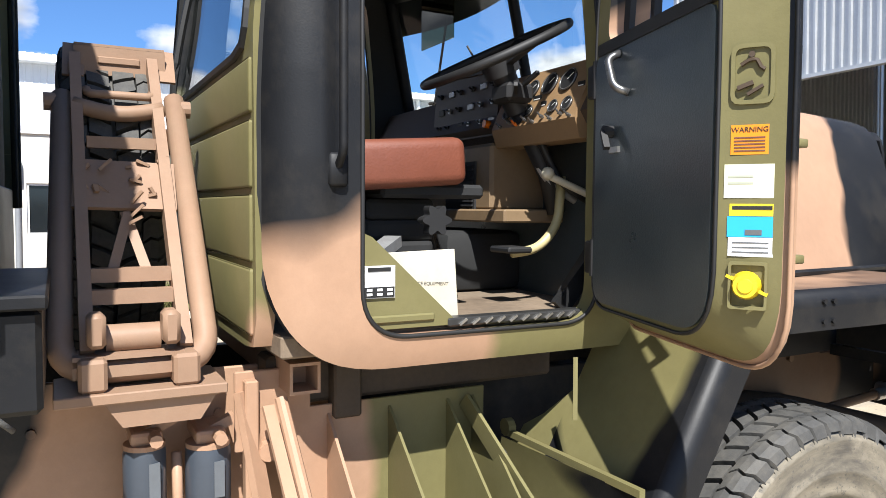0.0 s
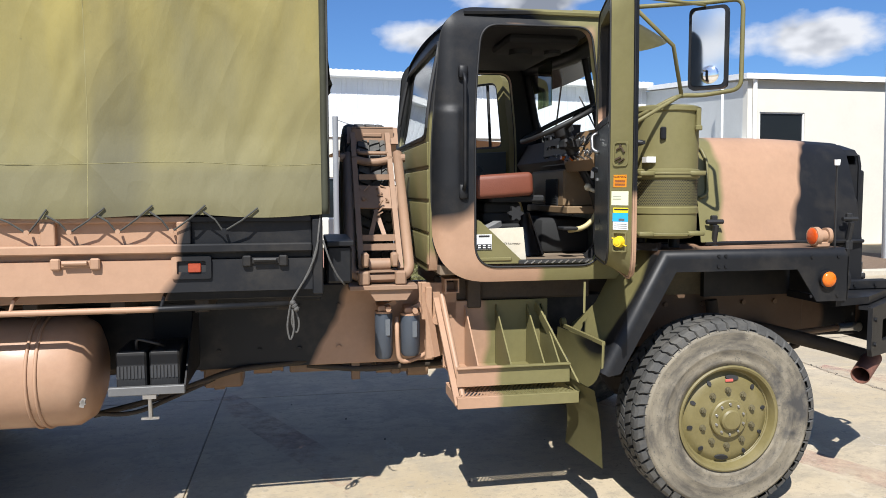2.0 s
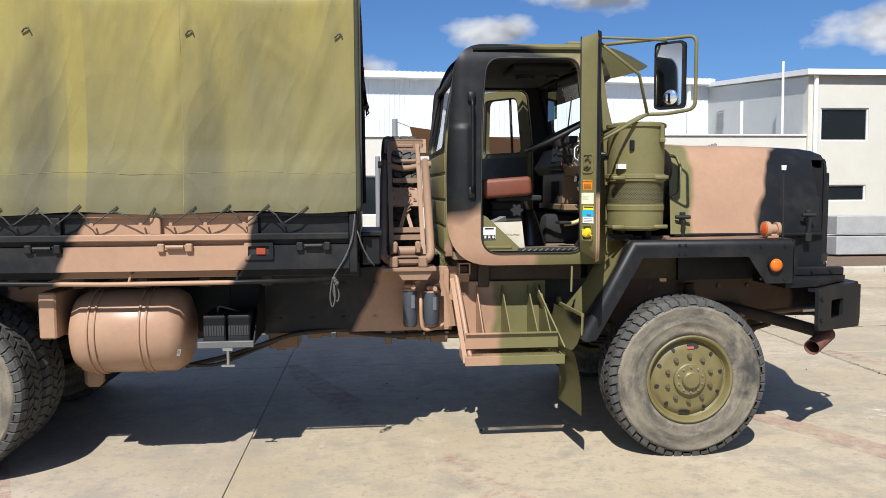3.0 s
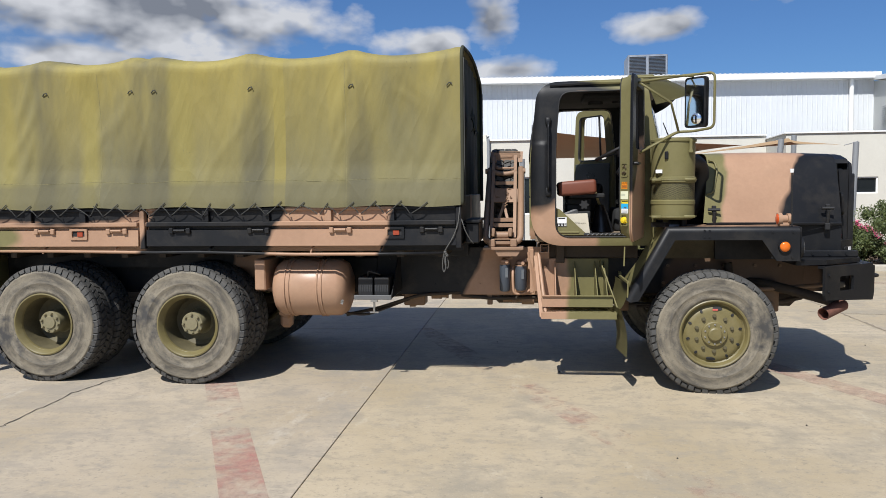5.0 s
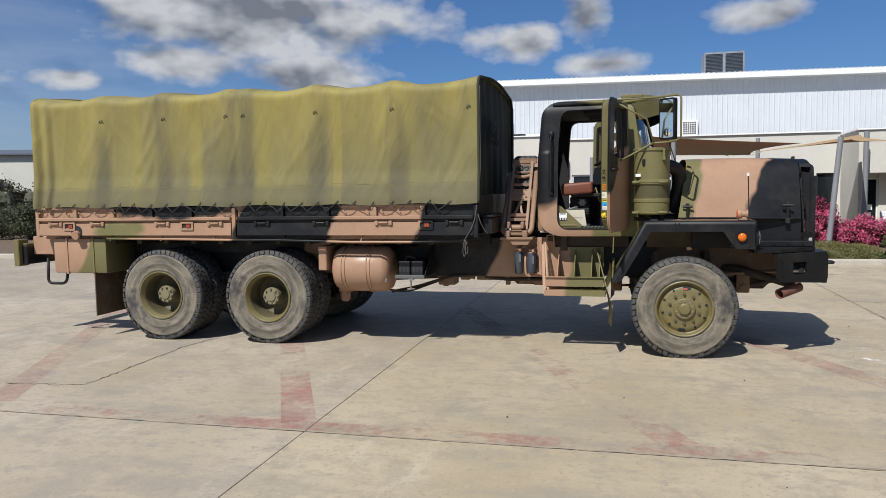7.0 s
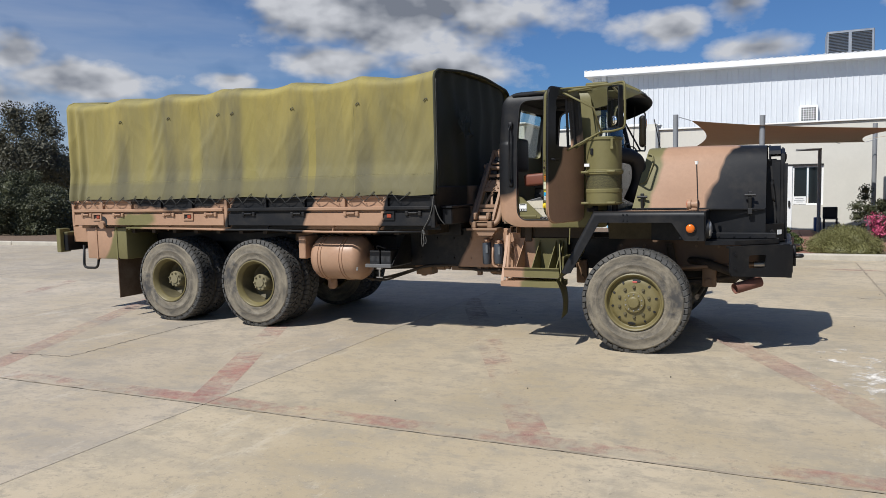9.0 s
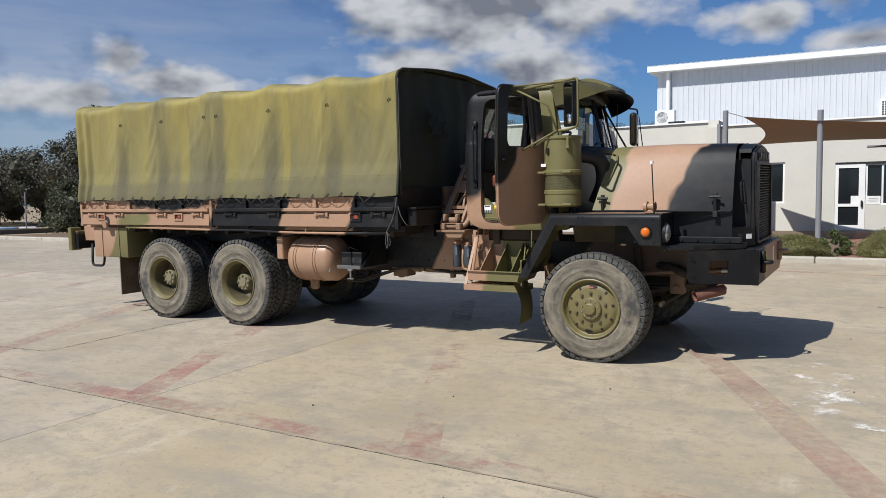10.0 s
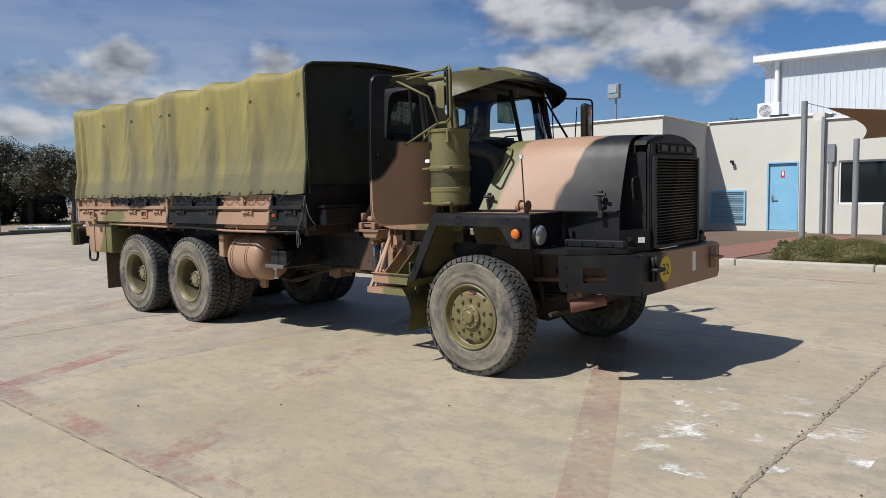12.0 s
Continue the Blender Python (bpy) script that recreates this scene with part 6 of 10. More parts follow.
    for r in range(2):
        for c in range(3):
            bm = B()
            mbox(bm, -1.288 + c * 0.027, -1.274 + c * 0.027, -0.8245, -0.823, 1.417 + r * 0.011, 1.423 + r * 0.011)
            part("plate_mark", bm, WHITE, pl)
    # windscreen frame, two panes and centre post
    def scr(y, t):  # a point on the raked screen: t from the cowl to the header
        return Vector((-0.25 - 0.14 * t - 0.16 * abs(y / 0.8) ** 2, y * (1 - 0.06 * t), 2.03 + 0.62 * t))
    for y in (-0.80, 0.0, 0.80):
        bm = B()
        pipe(bm, [scr(y, k / 6) for k in range(7)], 0.030 if y else 0.022, 8)
        part("windscreen_post", bm, P_OLIVE if y < 0 else P_BLACK, cab, smooth=60)
    for t, r in ((0.03, 0.035), (0.97, 0.05)):
        bm = B()
        pipe(bm, [scr(-0.8 + 1.6 * k / 16, t) for k in range(17)], r, 8)
        part("windscreen_rail", bm, P_BLACK, cab, smooth=60)
    for a, b in ((-0.78, -0.02), (0.02, 0.78)):
        bm = B()
        g = [[bm.verts.new(scr(a + (b - a) * i / 8, 0.04 + 0.9 * j / 4)) for i in range(9)] for j in range(5)]
        for j in range(4):
            for i in range(8):
                bm.faces.new((g[j][i], g[j][i + 1], g[j + 1][i + 1], g[j + 1][i]))
        ob = part("windscreen", bm, GLASS, cab, smooth=80)
        ob.visible_shadow = False
    for y in (-0.42, 0.36):
        bm = B()
        pipe(bm, [scr(y, 0.02) + Vector((0.06, 0, 0.01)), scr(y + 0.16, 0.14) + Vector((0.04, 0, 0)), scr(y + 0.34, 0.16) + Vector((0.03, 0, 0))], 0.008, 6)
        part("wiper", bm, BLACKRUB, cab)
    # headlining
    bm = B()
    mbox(bm, -1.43, -0.55, -0.74, 0.74, 2.615, 2.66, 0.03)
    part("headlining", bm, HEADLINE, cab)
    bm = B()
    mbox(bm, -1.05, -0.62, -0.56, -0.16, 2.56, 2.62, 0.03, 2)
    cyl(bm, (-0.92, -0.36, 2.565), (-0.92, -0.36, 2.53), 0.07, 18)
    cyl(bm, (-0.72, -0.36, 2.565), (-0.72, -0.36, 2.54), 0.05, 18)
    part("roof_console", bm, HEADLINE, cab, smooth=40)
    # inner sun visor hanging at the screen
    bm = B()
    mbox(bm, -0.585, -0.580, 0.05, 0.33, 2.29, 2.58)
    part("inner_visor", bm, glass("green_tinted_plastic", (0.30, 0.34, 0.24)), cab)
    # far-side door, standing half open
    a = Vector((-0.62, 0.785, 0)).normalized()
    m = Matrix((a, Vector((a.y, -a.x, 0)), Vector((0, 0, 1)))).transposed().to_4x4()
    m.translation = (-0.60, 0.905, 0)
    o = resample(round_poly([(0.0, 1.33), (0.62, 1.33), (0.62, 2.05), (0.59, 2.64), (0.08, 2.64), (0.0, 2.10)], [0.09, 0.15, 0.2, 0.10, 0.08, 0.1], 6), (0.33, 2.28), 96)
    q = resample(round_poly([(0.07, 2.06), (0.555, 2.06), (0.535, 2.57), (0.13, 2.57)], 0.06, 5), (0.33, 2.28), 96)
    bm = B()
    ring_prism(bm, o, q, -0.045, 0.045)
    bmesh.ops.transform(bm, matrix=m, verts=list(bm.verts))
    bmesh.ops.recalc_face_normals(bm, faces=list(bm.faces))
    fd = part("far_door", bm, P_OLIVE, cab, "olive passenger door standing half open")
    bm = B()
    mbox(bm, 0.03, 0.59, -0.055, -0.045, 1.40, 2.03, 0.004)
    bmesh.ops.transform(bm, matrix=m, verts=list(bm.verts))
    bmesh.ops.recalc_face_normals(bm, faces=list(bm.faces))
    part("far_door_trim", bm, TRIMGREY, fd)
    bm = B()
    pipe(bm, [m @ Vector((0.22, 0, 2.06)), m @ Vector((0.25, 0, 2.57))], 0.012, 6)
    pipe(bm, [m @ Vector((p[0], -0.03, p[1])) for p in q], 0.016, 6, True)
    part("far_window_channel", bm, BLACKRUB, fd)
    return cab


cab = build_cab()


def build_interior():
    # seat on a sprung pedestal
    bm = B()
    mbox(bm, -1.28, -0.935, -0.70, -0.22, 1.695, 1.828, 0.030, 4)
    bmesh.ops.transform(bm, matrix=Matrix.Translation((-1, 0, 1.75)) @ Matrix.Rotation(radians(-4), 4, "Y") @ Matrix.Translation((1, 0, -1.75)), verts=list(bm.verts))
    part("cushion", bm, VINYL, cab, "red-brown vinyl seat cushion", smooth=50)
    bm = B()
    mbox(bm, -1.18, -0.86, -0.66, -0.27, 1.66, 1.70, 0.01)
    mbox(bm, -1.22, -0.97, -0.64, -0.30, 1.325, 1.36, 0.01)
    for k in range(5):
        mbox(bm, -1.22 + 0.006 * k, -0.98, -0.58, -0.28, 1.358 + 0.06 * k, 1.420 + 0.06 * k, 0.015, 2)
    part("seat_pedestal", bm, HEADLINE, cab)
    bm = B()
    prism(bm, [(-1.05 + (0.036 + 0.008 * math.cos(6 * k * math.pi / 30)) * math.cos(k * math.pi / 30), 1.60 + (0.036 + 0.008 * math.cos(6 * k * math.pi / 30)) * math.sin(k * math.pi / 30)) for k in range(60)], -0.70, -0.735)
    part("seat_knob", bm, BLACKRUB, cab, "black knurled seat knob")
    bm = B()
    mbox(bm, -1.44, -1.35, -0.70, -0.26, 1.84, 2.22, 0.04, 3)
    part("backrest", bm, BLACKRUB, cab, "dark seat back", smooth=50)
    bm = B()
    mbox(bm, -1.22, -0.80, 0.15, 0.72, 1.66, 1.80, 0.045, 3)
    mbox(bm, -1.18, -0.84, 0.2, 0.68, 1.33, 1.66)
    part("passenger_seat", bm, BLACKRUB, cab, smooth=50)
    # steering wheel and column
    c = Vector((-0.70, -0.45, 2.125))
    ax = Vector((-0.45, 0, 0.89)).normalized()
    u, v = Vector((0.89, 0, 0.45)).normalized(), Vector((0, 1, 0))
    bm = B()
    pipe(bm, [c + 0.248 * (math.cos(a) * u + math.sin(a) * v) for a in [k * math.pi / 20 for k in range(40)]], 0.0145, 10, True)
    for a in (0.6, math.pi - 0.6, -math.pi / 2):
        bar(bm, c + 0.243 * (math.cos(a) * u + math.sin(a) * v), c - ax * 0.05, 0.024, 0.010)
    cyl(bm, c - ax * 0.07, c - ax * 0.02, 0.06, 16)
    part("steering_wheel", bm, BLACKRUB, cab, "large black steering wheel", smooth=50)
    bm = B()
    cyl(bm, c - ax * 0.05, c - ax * 0.20, 0.04, 12)
    pipe(bm, [c - ax * 0.2, c - ax * 0.42 + Vector((0.02, 0, 0)), Vector((-0.45, -0.45, 1.62))], 0.032, 10)
    part("steering_column", bm, BLACKRUB, cab, smooth=50)
    for k, (dy, dz) in enumerate(((-0.03, 0), (0.035, -0.02))):
        bm = B()
        pipe(bm, arc([c - ax * 0.22 + Vector((0, dy, 0)), (-0.56, -0.47 + dy, 1.86 + dz), (-0.50, -0.50 + dy, 1.72), (-0.40, -0.52 + dy, 1.66)], 0.05), 0.013, 8)
        part("column_hose", bm, material("pale_grey_hose", (0.35, 0.34, 0.32), 0.45) if k else BLACKRUB, cab, smooth=60)
    bm = B()
    bar(bm, c - ax * 0.14, c - ax * 0.12 + Vector((0.0, -0.16, 0.03)), 0.012, 0.012)
    bar(bm, c - ax * 0.17, c - ax * 0.15 + Vector((-0.08, -0.14, 0.02)), 0.012, 0.012)
    mbox(bm, -0.70, -0.60, -0.53, -0.42, 1.97, 2.03, 0.012)
    part("column_switch", bm, BLACKRUB, cab)
    # dashboard: long shelf, driver's panel, instruments
    bm = B()
    prism(bm, [(-0.36, 1.86), (-0.56, 1.86), (-0.60, 1.92), (-0.52, 2.07), (-0.36, 2.09)], -0.80, 0.80)
    part("dashboard", bm, material("dark_brown_dash", (0.060, 0.040, 0.028), 0.6, var=0.2, scale=6, bump=0.1, bump_scale=120), cab)
    bm = B()
    prism(bm, [(-0.50, 1.84), (-0.60, 1.84), (-0.62, 1.90), (-0.54, 2.08), (-0.48, 2.08)], -0.76, -0.30)
    panel = part("driver_panel", bm, material("tan_dash_panel", (0.24, 0.15, 0.075), 0.5, var=0.1, scale=5), cab, "tan driver's instrument panel")
    def on_panel(y, z, d):  # d metres off the sloping face of the driver's panel
        t = (z - 1.90) / 0.18
        return Vector((-0.62 + 0.08 * t - 0.914 * d, y, z + 0.406 * d))
    CHROME = material("dull_chrome", (0.20, 0.20, 0.20), 0.3, metal=0.8, var=0.1, scale=20)
    for y, z, r in ((-0.66, 2.025, 0.036), (-0.565, 2.025, 0.036), (-0.475, 2.02, 0.030), (-0.40, 2.03, 0.022), (-0.70, 1.945, 0.022), (-0.63, 1.945, 0.020), (-0.37, 1.95, 0.020), (-0.50, 1.945, 0.018)):
        bm = B()
        cyl(bm, on_panel(y, z, -0.01), on_panel(y, z, 0.006), r, 22)
        g = part("gauge", bm, BLACKRUB, panel, "round black gauge", smooth=40)
        bm = B()
        u, w = Vector((0, 1, 0)), Vector((0.406, 0, 0.914))
        pipe(bm, [on_panel(y, z, 0.006) + r * (math.cos(k * math.pi / 12) * u + math.sin(k * math.pi / 12) * w) for k in range(24)], 0.003, 5, True)
        part("bezel", bm, CHROME, g, smooth=60)
        bm = B()
        bar(bm, on_panel(y, z, 0.0075), on_panel(y - 0.55 * r, z + 0.45 * r, 0.0075), 0.002, 0.001)
        part("needle", bm, WHITE, g)
    for i in range(9):
        y, z = -0.735 + i * 0.047, 1.905 + 0.010 * (i % 2)
        bm = B()
        cyl(bm, on_panel(y, z, -0.005), on_panel(y, z, 0.012), 0.006, 8)
        cyl(bm, on_panel(y, z, 0.012), on_panel(y, z + 0.004, 0.026), 0.0035, 6)
        part("dash_switch", bm, AMBER if i == 6 else CHROME, panel, smooth=40)
    for y, z, w in ((-0.735, 2.0, 0.016), (-0.52, 1.985, 0.022), (-0.335, 1.99, 0.018), (-0.57, 1.96, 0.014), (-0.44, 1.925, 0.02)):
        bm = B()
        bar(bm, on_panel(y - w, z, 0.001), on_panel(y + w, z, 0.001), 0.003, 0.018)
        pl = part("dash_label", bm, BLACKRUB, panel)
        for k in (-1, 1):
            bm = B()
            bar(bm, on_panel(y - w * 0.75, z + 0.004 * k, 0.0027), on_panel(y + w * 0.75, z + 0.004 * k, 0.0027), 0.001, 0.003)
            part("label_line", bm, WHITE, pl)
    # upright switch board in the middle of the dash
    bm = B()
    prism(bm, [(-0.52, 1.885), (-0.585, 1.89), (-0.565, 2.135), (-0.50, 2.135)], -0.27, 0.22)
    brd = part("switch_board", bm, material("dark_brown_board", (0.050, 0.033, 0.024), 0.55, var=0.2, scale=8), cab, "dark brown switch board", smooth=30)
    rnd = random.Random(3)
    for r_ in range(3):
        for c_ in range(6):
            y, z = -0.235 + c_ * 0.078 + rnd.uniform(-0.01, 0.01), 1.945 + r_ * 0.065
            x = -0.585 + 0.08 * (z - 1.89)
            bm = B()
            if (r_ + c_) % 3:
                cyl(bm, (x + 0.01, y, z), (x - 0.010, y, z), 0.010, 10)
                cyl(bm, (x - 0.010, y, z), (x - 0.022, y, z + 0.006), 0.004, 6)
            else:
                mbox(bm, x - 0.006, x + 0.01, y - 0.022, y + 0.022, z - 0.012, z + 0.012, 0.003)
            part("board_switch", bm, rnd.choice((BLACKRUB, BLACKRUB, CHROME)), brd, smooth=40)
    bm = B()
    cyl(bm, (-0.57, -0.24, 1.925), (-0.615, -0.24, 1.93), 0.014, 10)
    part("brake_valve_knob", bm, AMBER, cab, "orange pull knob")
    # heater box with a grille on the engine cover
    bm = B()
    mbox(bm, -0.62, -0.38, -0.30, 0.36, 1.625, 1.86, 0.012)
    mbox(bm, -0.64, -0.38, -0.42, 0.40, 1.585, 1.63, 0.006)
    part("heater_box", bm, material("tan_heater_box", (0.20, 0.135, 0.075), 0.55, var=0.1, scale=5), cab)
    bm = B()
    mbox(bm, -0.628, -0.62, -0.20, 0.02, 1.63, 1.80)
    for i in range(10):
        mbox(bm, -0.634, -0.628, -0.19, 0.01, 1.64 + i * 0.016, 1.646 + i * 0.016)
    part("heater_grille", bm, DARK, cab)
    bm = B()
    mbox(bm, -0.72, -0.38, -0.16, 0.42, 1.325, 1.55, 0.04, 2)
    part("engine_tunnel", bm, HEADLINE, cab, smooth=40)
    # pedals
    bm = B()
    pipe(bm, arc([(-0.47, -0.50, 1.74), (-0.48, -0.50, 1.58), (-0.56, -0.50, 1.50), (-0.66, -0.50, 1.49)], 0.10), 0.016, 8)
    part("pedal_arm", bm, material("cream_pedal_paint", (0.42, 0.36, 0.18), 0.5), cab, smooth=60)
    bm = B()
    mbox(bm, -0.71, -0.62, -0.56, -0.44, 1.492, 1.512, 0.006, m=None)
    part("pedal_pad", bm, BLACKRUB, cab)
    for i in range(2):
        bm = B()
        bar(bm, (-0.62 + i * 0.05, -0.70 + i * 0.06, 1.335), (-0.47 + i * 0.03, -0.70 + i * 0.06, 1.50), 0.06, 0.02, up=(0, 1, 0))
        part("throttle_pedal", bm, BLACKRUB, cab)
    # gear lever in a black bag, spare lever
    bm = B()
    bmesh.ops.create_cone(bm, cap_ends=True, segments=14, radius1=0.12, radius2=0.035, depth=0.26, matrix=Matrix.Translation((-0.86, -0.24, 1.46)))
    for v in bm.verts:
        k = noise.noise(v.co * 9)
        v.co += Vector((k * 0.03, noise.noise(v.co * 8 + Vector((5, 0, 0))) * 0.03, 0))
    part("lever_boot", bm, material("black_plastic_bag", (0.02, 0.02, 0.022), 0.25), cab, smooth=30)
    bm = B()
    cyl(bm, (-0.86, -0.24, 1.56), (-0.93, -0.26, 1.76), 0.014, 8)
    part("gear_lever", bm, material("cream_pedal_paint", (0.42, 0.36, 0.18), 0.5), cab)
    bm = B()
    cyl(bm, (-0.56, -0.55, 1.74), (-0.40, -0.62, 1.66), 0.012, 8)
    bmesh.ops.create_icosphere(bm, subdivisions=2, radius=0.022, matrix=Matrix.Translation((-0.56, -0.55, 1.745)))
    part("hand_lever", bm, material("cream_knob", (0.5, 0.45, 0.33), 0.4), cab, smooth=50)
    # stained board leaning at the seat base
    bm = B()
    m = Matrix.Translation((-1.10, -0.755, 1.345)) @ Matrix.Rotation(radians(7), 4, "X") @ Matrix.Rotation(radians(3), 4, "Y")
    prism(bm, [(-0.17, 0.165), (0.065, 0.185), (0.10, 0.0), (-0.06, 0.0)], -0.008, 0.0)
    bmesh.ops.transform(bm, matrix=m, verts=list(bm.verts))
    brd = part("notice_board", bm, PAPER, cab, "stained cream board with faded print")
    cu = bpy.data.curves.new("board_print", "FONT")
    cu.body, cu.size, cu.align_x, cu.extrude = "FOR SERVICE EQUIPMENT", 0.0132, "CENTER", 0.0002
    tx = new("board_print", cu)
    tx.parent = brd
    tx.matrix_local = m @ Matrix.Translation((-0.018, -0.0085, 0.088)) @ Matrix.Rotation(math.pi / 2, 4, "X")
    cu.materials.append(BLACKRUB)
    bm = B()
    mbox(bm, -1.36, -1.22, -0.74, -0.40, 1.33, 1.47, 0.03, 2)
    part("tool_bag", bm, BLACKRUB, cab)
    bm = B()
    bar(bm, (-1.24, -0.72, 1.50), (-1.12, -0.60, 1.54), 0.05, 0.03)
    part("grey_rag", bm, material("grey_cloth", (0.16, 0.16, 0.16), 0.9, var=0.2, scale=20), cab)


build_interior()


# ---- the open driver's door
def build_door():
    # a runs from the hinge to the free edge, b out of the outer skin, z up
    a = Vector((-0.283, -0.959, 0)).normalized()
    b = Vector((-a.y, a.x, 0))
    m = Matrix((a, b, Vector((0, 0, 1)))).transposed().to_4x4()
    m.translation = Vector((-0.600, -0.914, 0))
    T, WI, WO = 0.056, 0.600, 0.690      # half thickness; lengths of the inner and the outer skin
    door = empty("driver_door", truck, None, "camouflaged cab door standing wide open")

    def outline(w, low, top):
        return round_poly([(0.0, low), (w, low), (w, 2.05), (w - 0.03, top), (0.08, top), (0.0, 2.10)], [0.09, 0.15, 0.2, 0.10, 0.08, 0.1], 12)
    n = 260
    oo, oi = resample(outline(WO, 1.315, 2.645), (0.33, 2.28), n), resample(outline(WI, 1.37, 2.63), (0.33, 2.28), n)
    win = resample(round_poly([(0.07, 2.06), (WI - 0.05, 2.06), (WI - 0.07, 2.565), (0.13, 2.565)], [0.05, 0.08, 0.08, 0.05], 5), (0.33, 2.28), n)
    bm = B()
    L = [[bm.verts.new(m @ Vector((p[0], v, p[1]))) for p in o] for o, v in
         ((win, -T), (oi, -T), ([(q[0] * 0.85 + w[0] * 0.15, q[1] * 0.85 + w[1] * 0.15) for q, w in zip(oo, oi)], T * 0.62), (oo, T * 0.80), ([(q[0] * 0.985 + 0.005, q[1] * 0.992 + 0.016) for q in oo], T), (win, T))]
    for k in range(6):
        A, C = L[k], L[(k + 1) % 6]
        for i in range(n):
            f = bm.faces.new((A[i], A[(i + 1) % n], C[(i + 1) % n], C[i]))
            f.material_index = 1 if k < 2 else 0
    bmesh.ops.recalc_face_normals(bm, faces=list(bm.faces))
    part("door_shell", bm, [P_DOOR, P_OLIVE], door, smooth=40)
    # the slanted edge face: c runs across it, o out of it
    ev = Vector((WO - 0.012 - WI, 2 * T * 0.86, 0))
    width = ev.length
    cu, ou = ev.normalized(), Vector((ev.y, -ev.x, 0)).normalized()
    c3, o3 = (m.to_3x3() @ cu), (m.to_3x3() @ ou)
    me = Matrix((o3, c3, Vector((0, 0, 1)))).transposed().to_4x4()
    me.translation = m @ Vector((WI, -T, 0))

    def face(c0, c1, z0, z1, d0, d1, mt, nm, lab="", par=None):
        k = B()
        mbox(k, d0, d1, c0 * width, c1 * width, z0, z1, m=me)
        return part(nm, k, mt, par or door, lab)
    # inner trim panel
    bm = B()
    tp = resample(round_poly([(0.012, 1.385), (WI - 0.012, 1.385), (WI - 0.012, 2.035), (0.012, 2.035)], [0.06, 0.12, 0.03, 0.03], 10), (WI / 2, 1.7), 160)
    prism(bm, tp, -T - 0.006, -T + 0.002)
    bmesh.ops.transform(bm, matrix=m, verts=list(bm.verts))
    part("trim_panel", bm, TRIMGREY, door, "dark grey inner trim panel")
    bm = B()
    pipe(bm, [m @ Vector((p[0], -T - 0.002, p[1])) for p in oi], 0.0045, 6, True)
    part("rubber_seal", bm, BLACKRUB, door, smooth=60)
    bm = B()
    pipe(bm, [m @ Vector((p[0], T * 0.7, p[1])) for p in [(q[0] * 1.004, q[1]) for q in oo]], 0.005, 6, True)
    part("rolled_edge", bm, P_DOOR, door, smooth=60)
    # window channel and quarter-light bar
    bm = B()
    pipe(bm, [m @ Vector((p[0], 0, p[1])) for p in win], 0.016, 6, True)
    bar(bm, m @ Vector((0.22, 0, 2.06)), m @ Vector((0.25, 0, 2.56)), 0.02, 0.02)
    part("window_channel", bm, BLACKRUB, door)
    bm = B()
    bar(bm, m @ Vector((0.03, -T - 0.004, 2.05)), m @ Vector((WI - 0.01, -T - 0.004, 2.05)), 0.012, 0.03)
    part("window_ledge", bm, BLACKRUB, door)
    # inside pull handle, winder, lock lever
    bm = B()
    pipe(bm, [m @ Vector(p) for p in arc([(0.16, -T - 0.006, 2.02), (0.16, -T - 0.04, 2.005), (0.20, -T - 0.04, 1.93), (0.215, -T - 0.006, 1.915)], 0.03)], 0.010, 8)
    part("pull_handle", bm, material("dull_chrome", (0.20, 0.20, 0.20), 0.3, metal=0.8, var=0.1, scale=20), door, "chrome pull handle", smooth=60)
    bm = B()
    cyl(bm, m @ Vector((0.12, -T, 1.83)), m @ Vector((0.12, -T - 0.03, 1.83)), 0.016, 12)
    bar(bm, m @ Vector((0.12, -T - 0.03, 1.83)), m @ Vector((0.155, -T - 0.035, 1.785)), 0.016, 0.012)
    part("window_winder", bm, BLACKRUB, door)
    bm = B()
    mbox(bm, 0.12, 0.17, -T - 0.014, -T - 0.004, 1.775, 1.79, m=m)
    part("lock_lever", bm, STEEL, door)
    # latch recess
    bm = B()
    orr = round_poly([(0.16 * width, 1.832), (0.78 * width, 1.832), (0.78 * width, 1.945), (0.16 * width, 1.945)], 0.018, 3)
    irr = round_poly([(0.22 * width, 1.840), (0.72 * width, 1.840), (0.72 * width, 1.937), (0.22 * width, 1.937)], 0.014, 3)
    ring_prism(bm, orr, irr, -0.002, 0.007, "x")
    bmesh.ops.transform(bm, matrix=me, verts=list(bm.verts))
    part("latch_recess", bm, P_OLIVE, door)
    bm = B()
    pipe(bm, [me @ Vector((0.006, (0.30 + 0.34 * k / 6) * width, 1.905 + 0.010 * math.sin(k / 6 * math.pi) - 0.010 * (k > 4))) for k in range(7)], 0.004, 6)
    bar(bm, me @ Vector((0.004, 0.26 * width, 1.862)), me @ Vector((0.004, 0.48 * width, 1.872)), 0.016, 0.008)
    bar(bm, me @ Vector((0.004, 0.40 * width, 1.85)), me @ Vector((0.004, 0.62 * width, 1.866)), 0.012, 0.006)
    cyl(bm, me @ Vector((0.0, 0.45 * width, 1.925)), me @ Vector((0.006, 0.45 * width, 1.925)), 0.006, 8)
    part("latch", bm, material("bare_worn_latch", (0.08, 0.055, 0.035), 0.5, metal=0.4), door)
